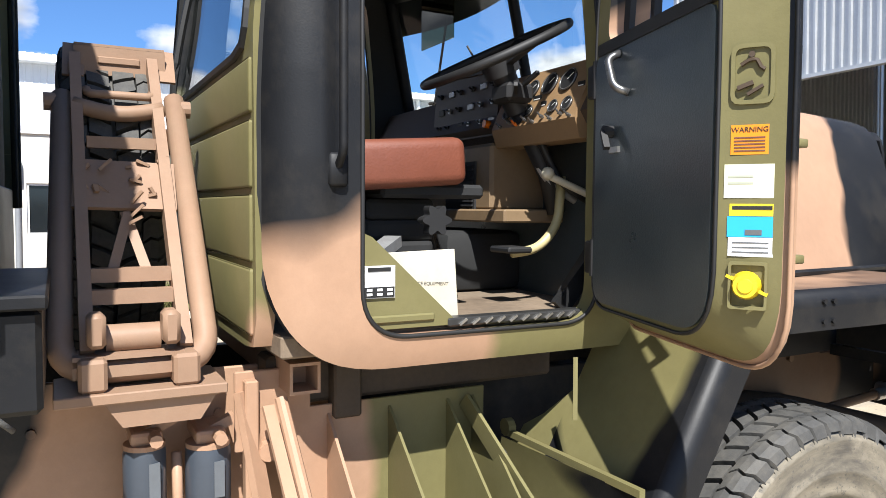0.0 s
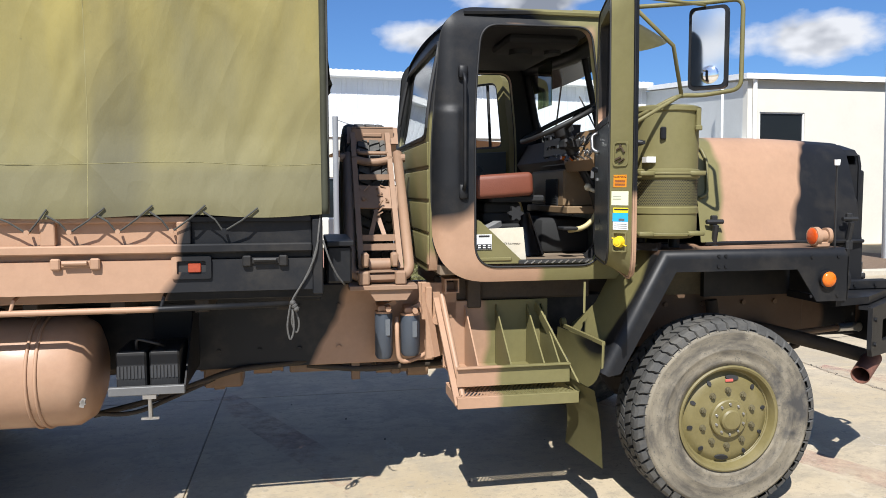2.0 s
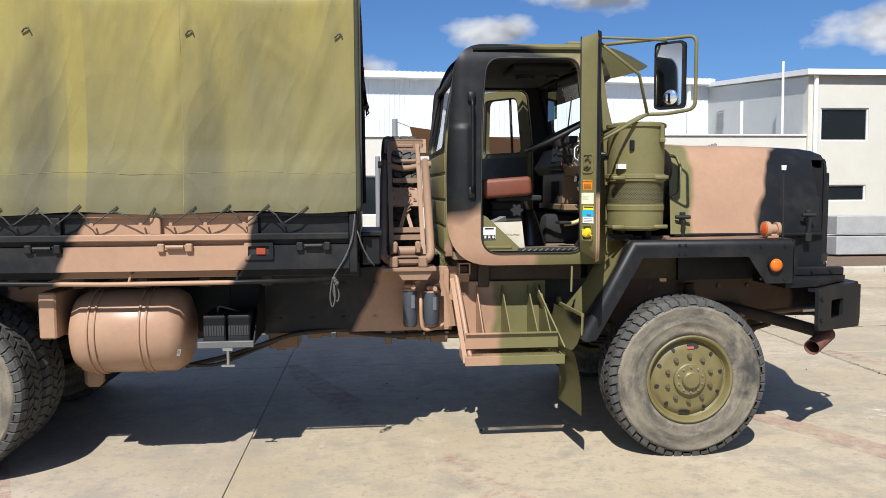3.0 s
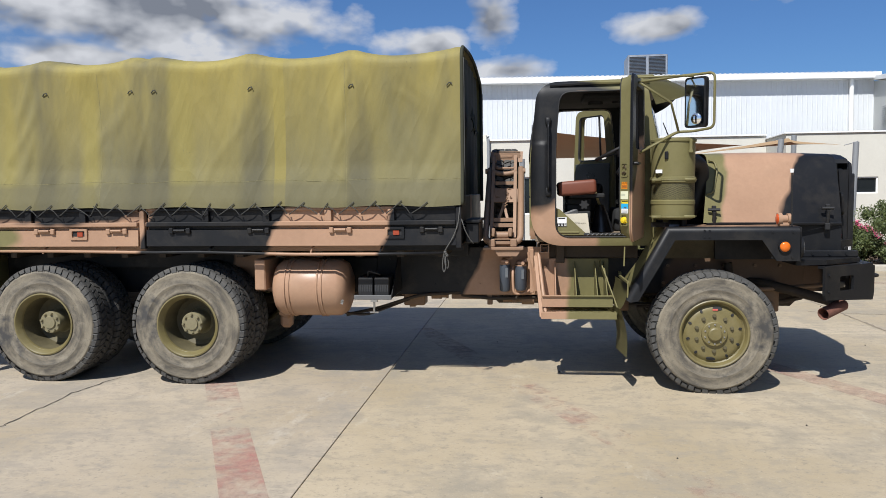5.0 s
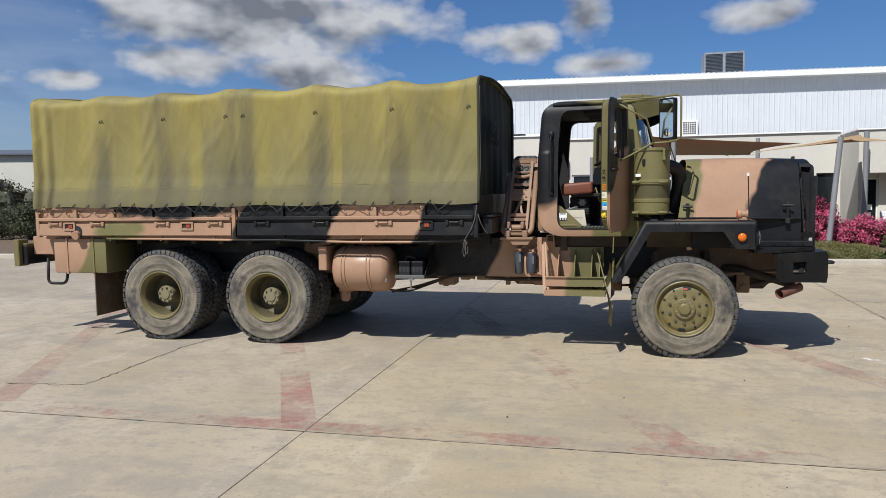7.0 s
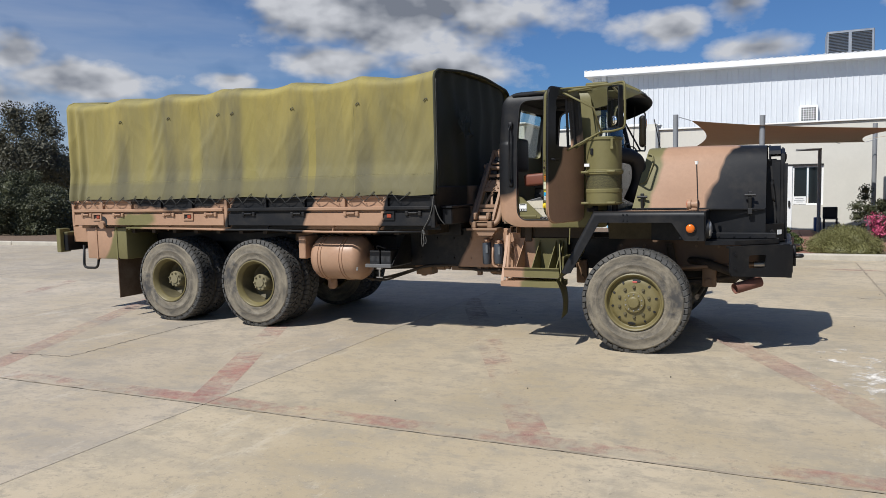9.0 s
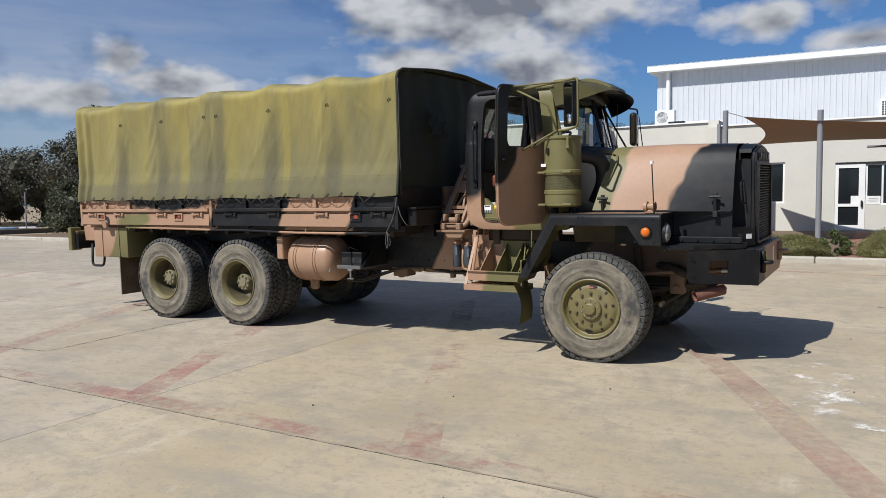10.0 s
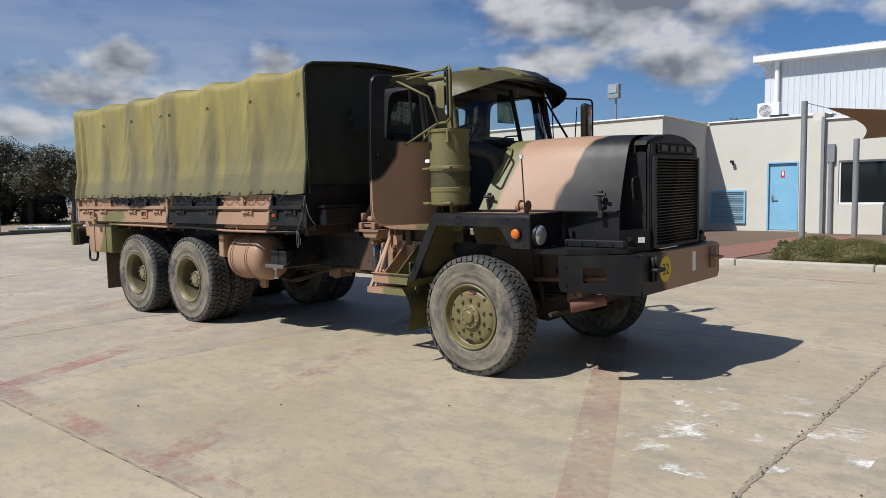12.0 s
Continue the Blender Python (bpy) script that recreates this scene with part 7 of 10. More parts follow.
    # stickers, their small print as plain bars
    ORANGE, CREAMS, YEL, BLU = (material("orange_label", (0.72, 0.23, 0.006), 0.5, var=0.04), material("pale_cream_label", (0.66, 0.66, 0.47), 0.5, var=0.05),
                                material("yellow_label", (0.80, 0.62, 0.02), 0.5, var=0.04), material("sky_blue_label", (0.02, 0.36, 0.66), 0.45, var=0.04))
    FAINT, GREYP = material("faint_print", (0.4, 0.42, 0.33), 0.6), material("grey_print", (0.10, 0.105, 0.11), 0.6)
    st = face(0.18, 0.72, 1.738, 1.794, 0, 0.002, ORANGE, "warning_sticker", "orange warning sticker")
    for i in range(5):
        face(0.23, 0.67, 1.744 + i * 0.0062, 1.7465 + i * 0.0062, 0.002, 0.003, RUST, "print_bar", par=st)
    cv = bpy.data.curves.new("warning_text", "FONT")
    cv.body, cv.size, cv.align_x, cv.extrude = "WARNING", 0.0135, "CENTER", 0.0003
    tx = new("warning_text", cv)
    tx.parent = st
    tm = Matrix((c3, Vector((0, 0, 1)), o3)).transposed().to_4x4()
    tm.translation = me @ Vector((0.0028, 0.45 * width, 1.7805))
    tx.matrix_local = tm
    cv.materials.append(BLACKRUB)
    st = face(0.10, 0.89, 1.656, 1.720, 0, 0.002, CREAMS, "cream_sticker", "pale cream sticker")
    for i in range(2):
        face(0.16, 0.52, 1.683 + i * 0.012, 1.687 + i * 0.012, 0.002, 0.003, FAINT, "print_bar", par=st)
    st = face(0.19, 0.84, 1.622, 1.645, 0, 0.002, YEL, "yellow_sticker", "yellow sticker with a black strip")
    face(0.23, 0.80, 1.634, 1.641, 0.002, 0.003, BLACKRUB, "print_bar", par=st)
    st = face(0.16, 0.86, 1.582, 1.621, 0, 0.002, BLU, "blue_sticker", "sky-blue sticker")
    face(0.42, 0.66, 1.586, 1.596, 0.002, 0.003, GREYP, "print_bar", par=st)
    st = face(0.18, 0.86, 1.545, 1.581, 0, 0.002, WHITE, "white_sticker", "white sticker with grey print")
    for i in range(3):
        face(0.24, 0.76, 1.552 + i * 0.009, 1.5545 + i * 0.009, 0.002, 0.003, GREYP, "print_bar", par=st)
    # yellow cap in its pocket
    bm = B()
    orr = round_poly([(0.20 * width, 1.444), (0.76 * width, 1.444), (0.76 * width, 1.535), (0.20 * width, 1.535)], 0.006, 3)
    irr = round_poly([(0.24 * width, 1.450), (0.72 * width, 1.450), (0.72 * width, 1.529), (0.24 * width, 1.529)], 0.005, 3)
    ring_prism(bm, orr, irr, -0.002, 0.008, "x")
    bmesh.ops.transform(bm, matrix=me, verts=list(bm.verts))
    part("cap_pocket", bm, P_OLIVE, door)
    bm = B()
    c0 = Vector((-0.002, 0.46 * width, 1.490))
    cyl(bm, me @ c0, me @ (c0 + Vector((0.024, 0, 0))), 0.028, 16, r2=0.022)
    bar(bm, me @ (c0 + Vector((0.006, -0.036, 0.018))), me @ (c0 + Vector((0.006, 0.038, -0.017))), 0.010, 0.006)
    cyl(bm, me @ (c0 + Vector((0.020, 0, 0))), me @ (c0 + Vector((0.027, 0, 0))), 0.017, 16, r2=0.013)
    part("yellow_cap", bm, PLASTIC_Y, door, "yellow plastic cap", smooth=40)
    # outer handle
    bm = B()
    bar(bm, m @ Vector((WO - 0.06, T + 0.03, 1.94)), m @ Vector((WO - 0.18, T + 0.03, 1.94)), 0.022, 0.016)
    cyl(bm, m @ Vector((WO - 0.07, T, 1.94)), m @ Vector((WO - 0.07, T + 0.03, 1.94)), 0.012, 8)
    cyl(bm, m @ Vector((WO - 0.17, T, 1.94)), m @ Vector((WO - 0.17, T + 0.03, 1.94)), 0.012, 8)
    part("outer_handle", bm, P_BLACK, door, "black outer door handle")
    for z in (1.50, 1.98):
        bm = B()
        mbox(bm, -0.050, 0.006, -T - 0.006, -T + 0.010, z - 0.045, z + 0.045, 0.004, m=m)
        cyl(bm, m @ Vector((0.0, -T, z - 0.05)), m @ Vector((0.0, -T, z + 0.05)), 0.011, 10)
        part("hinge", bm, BLACKRUB, door, "black door hinge")
    # mirror on its tubular bracket, carried by the door
    mc = Vector((-0.185, -1.195, 2.44))
    ox = Vector((0.125, -0.10, 0))
    hi, lo = m @ Vector((0.30, T, 2.615)), m @ Vector((0.16, T, 2.06))
    bm = B()
    pipe(bm, arc([hi, mc + Vector((-0.06, 0.02, 0.225)), mc + Vector((0, 0, 0.225)), mc + ox + Vector((0, 0, 0.225)), mc + ox + Vector((0, 0, -0.215)), mc + Vector((-0.02, 0.02, -0.235)), mc + Vector((-0.14, 0.03, -0.235)), lo], 0.05), 0.011, 8)
    part("mirror_arm", bm, P_OLIVE, door, "olive tubular mirror bracket", smooth=60)
    bm = B()
    pipe(bm, [m @ Vector((0.42, T, 2.60)), mc + Vector((-0.20, -0.02, 0.0)), mc + Vector((-0.13, 0.02, -0.235))], 0.010, 8)
    pipe(bm, [m @ Vector((0.45, T, 2.63)), mc + Vector((-0.12, -0.01, 0.215)), mc + Vector((-0.02, 0, 0.21))], 0.008, 8)
    pipe(bm, [mc + Vector((-0.13, 0.02, -0.235)), m @ Vector((0.34, T, 2.03))], 0.010, 8)
    part("mirror_stay", bm, P_OLIVE, door, smooth=60)
    mm = Matrix.Translation(mc) @ Matrix.Rotation(radians(MIRROR_TURN), 4, "Z")
    bm = B()
    o = round_poly([(-0.095, -0.205), (0.095, -0.205), (0.095, 0.205), (-0.095, 0.205)], 0.03, 4)
    prism(bm, o, -0.008, 0.035, "y")
    bmesh.ops.transform(bm, matrix=mm, verts=list(bm.verts))
    hd = part("mirror_head", bm, P_BLACK, door, "black mirror housing")
    bm = B()
    i2 = round_poly([(-0.080, -0.188), (0.080, -0.188), (0.080, 0.188), (-0.080, 0.188)], 0.025, 4)
    prism(bm, i2, -0.012, -0.009, "y")
    bmesh.ops.transform(bm, matrix=mm, verts=list(bm.verts))
    part("mirror_glass", bm, MIRROR, hd)
    bm = B()
    bmesh.ops.create_uvsphere(bm, u_segments=20, v_segments=12, radius=0.046, matrix=mm @ Matrix.Translation((0.012, -0.012, -0.135)) @ Matrix.Diagonal((1, 0.35, 1, 1)))
    part("blind_spot_mirror", bm, MIRROR, hd, smooth=80)


MIRROR_TURN = -42.0
build_door()


# ---- bonnet, radiator shell and front end
def build_front():
    bon = empty("bonnet", truck, None, "tan and black camouflaged bonnet")
    # hood skin: sections swept from the cowl to the nose
    bm = B()
    secs = []
    n = 28
    for i in range(15):
        t = i / 14
        half_b = 0.945 - 0.265 * t
        half_t = 0.625 - 0.115 * t
        zt = 2.03 - 0.015 * t + 0.012 * math.sin(math.pi * t)
        zb = 1.438 - 0.02 * t
        row = []
        for j in range(n + 1):
            v = -1 + 2 * j / n
            k = abs(v)
            if k > 0.62:   # side, leaning in towards the top, a little full at mid height
                q = (1 - k) / 0.38
                y = half_b + (half_t - half_b) * q + 0.012 * math.sin(math.pi * q)
                z = zb + (zt - 0.045 - zb) * q
                x = -0.055 + 0.10 * q * (1 - t) + t * 1.235
            else:
                q = k / 0.62
                y = half_t * q
                z = zt + 0.035 * (1 - q * q) - 0.045 * max(0, (q - 0.72) / 0.28) ** 2
                x = -0.055 + 0.10 * (1 - t) + t * 1.235
            row.append(bm.verts.new((x, math.copysign(y, v) if v else 0.0, z)))
        secs.append(row)
    for A, C in zip(secs, secs[1:]):
        for j in range(n):
            bm.faces.new((A[j], A[j + 1], C[j + 1], C[j]))
    bmesh.ops.recalc_face_normals(bm, faces=list(bm.faces))
    part("hood_skin", bm, P_BONNET, bon, smooth=35)
    # lower side panels and shelf above the bumper
    for s in (-1, 1):
        bm = B()
        prism(bm, [(0.10, s * 0.72), (1.18, s * 0.685), (1.18, s * 0.65), (0.10, s * 0.68)], 1.10, 1.405, "z")
        pipe(bm, [(-0.02, s * 0.93, 1.43), (1.17, s * 0.70, 1.412)], 0.012, 6)
        part("side_skirt", bm, P_BLACK, bon)
        bm = B()
        prism(bm, [(0.66, s * 0.70), (0.66, s * 1.12), (0.92, s * 1.06), (1.30, s * 0.78), (1.30, s * 0.60)], 1.085, 1.125, "z")
        part("front_shelf", bm, P_BLACK, bon)
        bm = B()
        mbox(bm, 0.66, 1.28, s * 0.80, s * 0.745, 1.125, 1.185, 0.008)
        for i in range(4):
            cyl(bm, (0.76 + i * 0.14, s * 0.80, 1.155), (0.76 + i * 0.14, s * 0.81, 1.155), 0.010, 8)
        part("shelf_angle", bm, P_BLACK, bon)
        # latches: rubber T-handles
        for x, z in ((0.04, 1.50), (1.04, 1.50)):
            y = s * (0.915 - 0.215 * (x / 1.2))
            bm = B()
            cyl(bm, (x, y - s * 0.0, z - 0.10), (x, y + s * 0.028, z + 0.03), 0.016, 8)
            cyl(bm, (x - 0.05, y + s * 0.012, z + 0.05), (x + 0.05, y + s * 0.012, z + 0.05), 0.013, 8)
            mbox(bm, x - 0.022, x + 0.022, y - s * 0.01, y + s * 0.022, z - 0.14, z - 0.08, 0.005)
            mbox(bm, x - 0.018, x + 0.018, y - s * 0.01, y + s * 0.016, z + 0.03, z + 0.085, 0.005)
            part("bonnet_latch", bm, BLACKRUB, bon, "rubber bonnet latch")
    # raised olive frame line near the cowl
    for s in (-1, 1):
        bm = B()
        pipe(bm, arc([(0.05, s * 0.64, 1.985), (0.10, s * 0.645, 1.975), (0.115, s * 0.69, 1.90), (0.06, s * 0.80, 1.70), (0.0, s * 0.815, 1.68)], 0.04), 0.010, 6)
        part("cowl_pipe", bm, P_OLIVE, bon, smooth=60)
    # radiator shell
    shell = empty("radiator_shell", truck, None, "black radiator shell with a slatted grille")
    bm = B()
    outer = resample(round_poly([(-0.47, 1.09), (0.47, 1.09), (0.466, 1.955), (0.0, 2.05), (-0.466, 1.955)], [0.02, 0.02, 0.05, 0.3, 0.05], 5), (0, 1.5), 64)
    inner = resample(round_poly([(-0.405, 1.12), (0.405, 1.12), (0.405, 1.84), (-0.405, 1.84)], 0.02, 3), (0, 1.5), 64)
    ring_prism(bm, outer, inner, 1.305, 1.345, "x")
    es = [e for e in bm.edges if e.calc_face_angle(0) > 1.0]
    bmesh.ops.bevel(bm, geom=es, offset=0.012, segments=2, affect="EDGES")
    part("shell_frame", bm, P_BLACK, shell, smooth=40)
    bm = B()
    crown = [(-0.470, 1.945), (-0.44, 1.982), (-0.30, 2.022), (-0.15, 2.040), (0.0, 2.046)]
    crown += [(-y, z) for y, z in crown[-2::-1]]
    prism(bm, crown, 1.198, 1.305, "x")
    part("shell_cap", bm, P_BLACK, shell, smooth=30)
    bm = B()
    ro = round_poly([(-0.447, 1.10), (0.447, 1.10), (0.447, 1.853), (-0.447, 1.853)], 0.02, 3)
    ri = round_poly([(-0.405, 1.125), (0.405, 1.125), (0.405, 1.835), (-0.405, 1.835)], 0.02, 3)
    ring_prism(bm, ro, ri, 1.343, 1.372, "x")
    part("grille_surround", bm, P_BLACK, shell, smooth=30)
    for s in (-1, 1):
        bm = B()
        prism(bm, [(1.305, 1.095), (1.20, 1.095), (1.20, 1.262), (1.280, 1.262), (1.224, 1.888), (1.305, 1.888)], s * 0.470, s * 0.445)
        mbox(bm, 1.198, 1.212, s * 0.468, s * 0.43, 1.88, 1.95)
        part("shell_side", bm, P_BLACK, shell)
        bm = B()
        pipe(bm, arc([(1.236, s * 0.465, 1.69), (1.228, s * 0.555, 1.67), (1.240, s * 0.56, 1.50), (1.258, s * 0.465, 1.48)], 0.03), 0.010, 6)
        part("grab_loop", bm, P_BLACK, shell)
        bm = B()
        prism(bm, [(1.18, s * 0.685), (1.345, s * 0.50), (1.345, s * 0.455), (1.18, s * 0.645)], 1.09, 1.262, "z")
        part("shell_skirt", bm, P_BLACK, shell)
        bm = B()
        cyl(bm, (1.235, s * 0.620, 1.185), (1.246, s * 0.634, 1.185), 0.022, 12)
        cyl(bm, (1.246, s * 0.634, 1.185), (1.250, s * 0.638, 1.185), 0.011, 6)
        part("skirt_plug", bm, BLACKRUB, shell)
    bm = B()
    prism(bm, [(1.285, -0.5685), (1.322, -0.527), (1.325, -0.529), (1.288, -0.5705)], 1.155, 1.20, "z")
    part("skirt_tag", bm, WHITE, shell)
    # dark block added inside the shell, so that gap and grille look unlit
    bm = B()
    mbox(bm, 0.90, 1.27, -0.43, 0.43, 1.10, 1.90)
    part("dark_core_block", bm, DARK, shell)
    P_SLAT = camo("slat_camouflage", (0.075, 0.05, 0.032), [(BLACK, (1.3, -0.35, 1.75), (0.4, 0.36, 0.5)), (BLACK, (1.3, -0.3, 1.15), (0.4, 0.3, 0.2))])
    for i in range(29):
        z = 1.133 + i * 0.0245
        bm = B()
        bar(bm, (1.345, -0.404, z), (1.345, 0.404, z), 0.026, 0.008, up=(0.5, 0, 1))
        part("grille_slat", bm, P_SLAT, shell)
    # name bar: plain raised blocks
    bm = B()
    mbox(bm, 1.343, 1.352, -0.36, 0.36, 1.875, 1.965, 0.012)
    nb = part("name_bar", bm, P_BLACK, shell)
    for y in (-0.24, -0.08, 0.08, 0.24):
        bm = B()
        mbox(bm, 1.352, 1.362, y - 0.055, y + 0.055, 1.893, 1.948, 0.006)
        part("name_block", bm, material("worn_black_block", (0.035, 0.03, 0.028), 0.5), nb)
    bm = B()
    mbox(bm, 1.18, 1.22, -0.05, 0.05, 2.03, 2.05, 0.01)
    part("bonnet_catch", bm, P_BLACK, shell)
    bm = B()
    mbox(bm, 1.33, 1.36, 0.50, 0.58, 1.09, 1.16, 0.006)
    part("lifting_lug", bm, P_BLACK, shell)
    # bumper with swept ends
    bum = empty("bumper", truck, None, "heavy black and tan front bumper")
    t = 0.05
    bm = B()
    mbox(bm, 1.42 - t, 1.42, -0.76, 0.76, 0.75, 1.075, 0.006)
    mbox(bm, 1.30, 1.42 - t, -0.74, 0.74, 1.055, 1.075)
    part("bumper_front", bm, P_BUMPER, bum)
    for s in (-1, 1):
        p0, p1 = Vector((0.88, s * 1.12, 0)), Vector((1.42, s * 0.765, 0))
        d = (p1 - p0).normalized()
        L = (p1 - p0).length
        nrm = Vector((-d.y, d.x, 0)) * (s)
        mm = Matrix((d, nrm, Vector((0, 0, 1)))).transposed().to_4x4()
        mm.translation = p0
        bm = B()
        oo = resample([(0.0, 0.795), (L, 0.755), (L, 1.075), (0.0, 1.075)], (0.28, 0.93), 40, 0.01)
        ii = resample(round_poly([(0.19, 0.86), (0.37, 0.86), (0.37, 0.985), (0.19, 0.985)], 0.01, 2), (0.28, 0.93), 40, 0.01)
        ring_prism(bm, oo, ii, -0.012, 0.012)
        mbox(bm, 0.0, L - 0.02, -0.06, -0.012, 1.055, 1.075)
        for u, z in ((0.05, 1.0), (0.05, 0.86)):
            cyl(bm, (u, 0.012, z), (u, 0.024, z), 0.012, 8)
        bmesh.ops.transform(bm, matrix=mm, verts=list(bm.verts))
        part("bumper_wing", bm, P_BUMPER, bum)
        # towing eyes
        bm = B()
        for dy in (-0.03, 0.03):
            mbox(bm, 1.42, 1.455, s * 0.60 + dy - 0.008, s * 0.60 + dy + 0.008, 0.85, 1.05, 0.006)
        pipe(bm, arc([(1.44, s * 0.60 - 0.06, 0.95), (1.51, s * 0.60 - 0.05, 0.95), (1.51, s * 0.60 + 0.05, 0.95), (1.44, s * 0.60 + 0.06, 0.95)], 0.03), 0.016, 8)
        part("tow_shackle", bm, P_BUMPER, bum, smooth=60)
        bm = B()
        mbox(bm, 0.80, 1.36, s * 0.44, s * 0.38, 0.78, 1.02, 0.005)
        part("bumper_bracket", bm, P_CHASSIS, bum)
    bm = B()
    cyl(bm, (1.42, -0.36, 0.93), (1.424, -0.36, 0.93), 0.105, 32)
    pl = part("class_plate", bm, material("yellow_disc_paint", (0.66, 0.46, 0.03), 0.55, var=0.08, scale=9), bum, "yellow bridge-class disc marked 32")
    cu = bpy.data.curves.new("class_number", "FONT")
    cu.body, cu.size, cu.align_x, cu.extrude = "32", 0.13, "CENTER", 0.0005
    tx = new("class_number", cu)
    tx.parent = pl
    tm = Matrix((Vector((0, 1, 0)), Vector((0, 0, 1)), Vector((1, 0, 0)))).transposed().to_4x4()
    tm.translation = (1.4252, -0.36, 0.885)
    tx.matrix_local = tm
    cu.materials.append(BLACKRUB)
    bm = B()
    mbox(bm, 1.42, 1.424, 0.18, 0.245, 0.86, 1.03)
    part("white_tag", bm, WHITE, bum)
    # front fenders
    for s in (-1, 1):
        f = empty("front_fender", truck, None, "angular black front fender")
        yo, yi = s * 1.20, s * 0.725
        bm = B()
        # top deck and slanted rear deck, rolled over into the side lip
        rr = 0.045
        P = [(0.665, 1.415), (-0.40, 1.415), (-0.735, 0.80)]
        O = [(0.665, 1.415 - rr), (-0.40 + 0.594 * rr, 1.415 - rr), (-0.735 + 0.878 * rr, 0.80 - 0.478 * rr)]
        prism(bm, [P[0], P[1], P[2], (-0.715, 0.79), (-0.39, 1.395), (0.665, 1.395)], yo - s * rr, yi)
        part("fender_deck", bm, P_FENDER, f)
        bm = B()
        for inner in (0.0, 0.012):
            rows = []
            for k in range(9):
                a = math.pi / 2 * k / 8
                q = (rr - inner) / rr
                rows.append([bm.verts.new((o[0] + (p[0] - o[0]) * math.sin(a) * q, yo - s * rr + s * (rr - inner) * math.cos(a), o[1] + (p[1] - o[1]) * math.sin(a) * q)) for p, o in zip(P, O)])
            for A, C in zip(rows, rows[1:]):
                for j in range(2):
                    bm.faces.new((A[j], A[j + 1], C[j + 1], C[j]))
        part("fender_roll", bm, P_BLACK, f, smooth=35)
        bm = B()
        prism(bm, [O[0], O[1], O[2], (-0.63, 0.79), (-0.335, 1.305), (0.36, 1.305), (0.48, 1.13), (0.665, 1.13)], yo, yo - s * 0.012)
        part("fender_lip", bm, P_BLACK, f, smooth=30)
        # inner flare of the rear deck, towards the frame
        bm = B()
        leg = [(0.725, 1.09), (0.64, 1.00), (0.57, 0.95), (0.56, 0.86), (0.725, 0.80)]
        vs = [[bm.verts.new((-0.40 - (1.415 - z) * 0.5447 + d, s * y, z)) for y, z in leg] for d in (0.0, 0.012)]
        bm.faces.new(vs[0])
        bm.faces.new(vs[1][::-1])
        for k in range(5):
            bm.faces.new((vs[0][k], vs[1][k], vs[1][(k + 1) % 5], vs[0][(k + 1) % 5]))
        bmesh.ops.recalc_face_normals(bm, faces=list(bm.faces))
        part("fender_flare", bm, P_OLIVE, f)
        bm = B()
        mbox(bm, 0.655, 0.67, yo, yi, 1.13, 1.41, 0.003)
        part("fender_front", bm, P_BLACK, f)
        for x, z in ((0.44, 1.16), (0.44, 1.37), (0.60, 1.16), (0.60, 1.37), (-0.10, 1.33), (-0.10, 1.385), (-0.06, 1.33), (-0.06, 1.385)):
            bm = B()
            cyl(bm, (x, yo, z), (x, yo + s * 0.007, z), 0.008, 8)
            part("fender_rivet", bm, P_BLACK, f)
        bm = B()
        cyl(bm, (0.535, yo, 1.25), (0.535, yo + s * 0.02, 1.25), 0.050, 20)
        base = part("indicator_base", bm, P_BLACK, f, smooth=40)
        bm = B()
        bmesh.ops.create_uvsphere(bm, u_segments=20, v_segments=10, radius=0.042, matrix=Matrix.Translation((0.535, yo + s * 0.018, 1.25)) @ Matrix.Diagonal((1, 0.55, 1, 1)))
        part("indicator_lens", bm, AMBER, base, "amber indicator lens", smooth=80)
        bm = B()
        cyl(bm, (0.66, s * 1.09, 1.235), (0.70, s * 1.09, 1.235), 0.098, 28, r2=0.092)
        hl = part("headlamp_bezel", bm, P_BLACK, f, smooth=40)
        bm = B()
        bmesh.ops.create_uvsphere(bm, u_segments=24, v_segments=12, radius=0.083, matrix=Matrix.Translation((0.695, s * 1.09, 1.235)) @ Matrix.Diagonal((0.35, 1, 1, 1)))
        part("headlamp_glass", bm, CLEARLENS, hl, "clear round headlamp", smooth=80)
        # top lamp, pole and horn-like marker on the deck
        bm = B()
        cyl(bm, (0.575, s * 1.12, 1.475), (0.60, s * 1.12, 1.475), 0.045, 24)
        cyl(bm, (0.53, s * 1.12, 1.475), (0.58, s * 1.12, 1.475), 0.032, 16)
        cyl(bm, (0.50, s * 1.12, 1.475), (0.53, s * 1.12, 1.475), 0.050, 24)
        mbox(bm, 0.51, 0.59, s * 1.09, s * 1.15, 1.415, 1.445, 0.006)
        mk = part("deck_lamp", bm, P_TAN, f, "tan deck lamp body", smooth=40)
        for dx in (0.597, 0.500):
            bm = B()
            bmesh.ops.create_uvsphere(bm, u_segments=20, v_segments=10, radius=0.044, matrix=Matrix.Translation((dx, s * 1.12, 1.475)) @ Matrix.Diagonal((0.25, 1, 1, 1)))
            if dx < 0.55:
                part("deck_lamp_lens", bm, material("red_orange_lens", (0.55, 0.075, 0.012), 0.2, var=0.1, scale=30), mk, "round red-orange lens", smooth=80)
            else:
                part("deck_lamp_back", bm, RUST, mk, smooth=80)
        bm = B()
        cyl(bm, (0.60, s * 1.17, 1.415), (0.585, s * 1.185, 1.86), 0.0055, 8)
        rod = part("width_marker", bm, BLACKRUB, f, "thin width marker rod with a white tip")
        bm = B()
        cyl(bm, (0.585, s * 1.185, 1.855), (0.584, s * 1.186, 1.885), 0.014, 10, r2=0.017)
        part("marker_tip", bm, WHITE, rod)
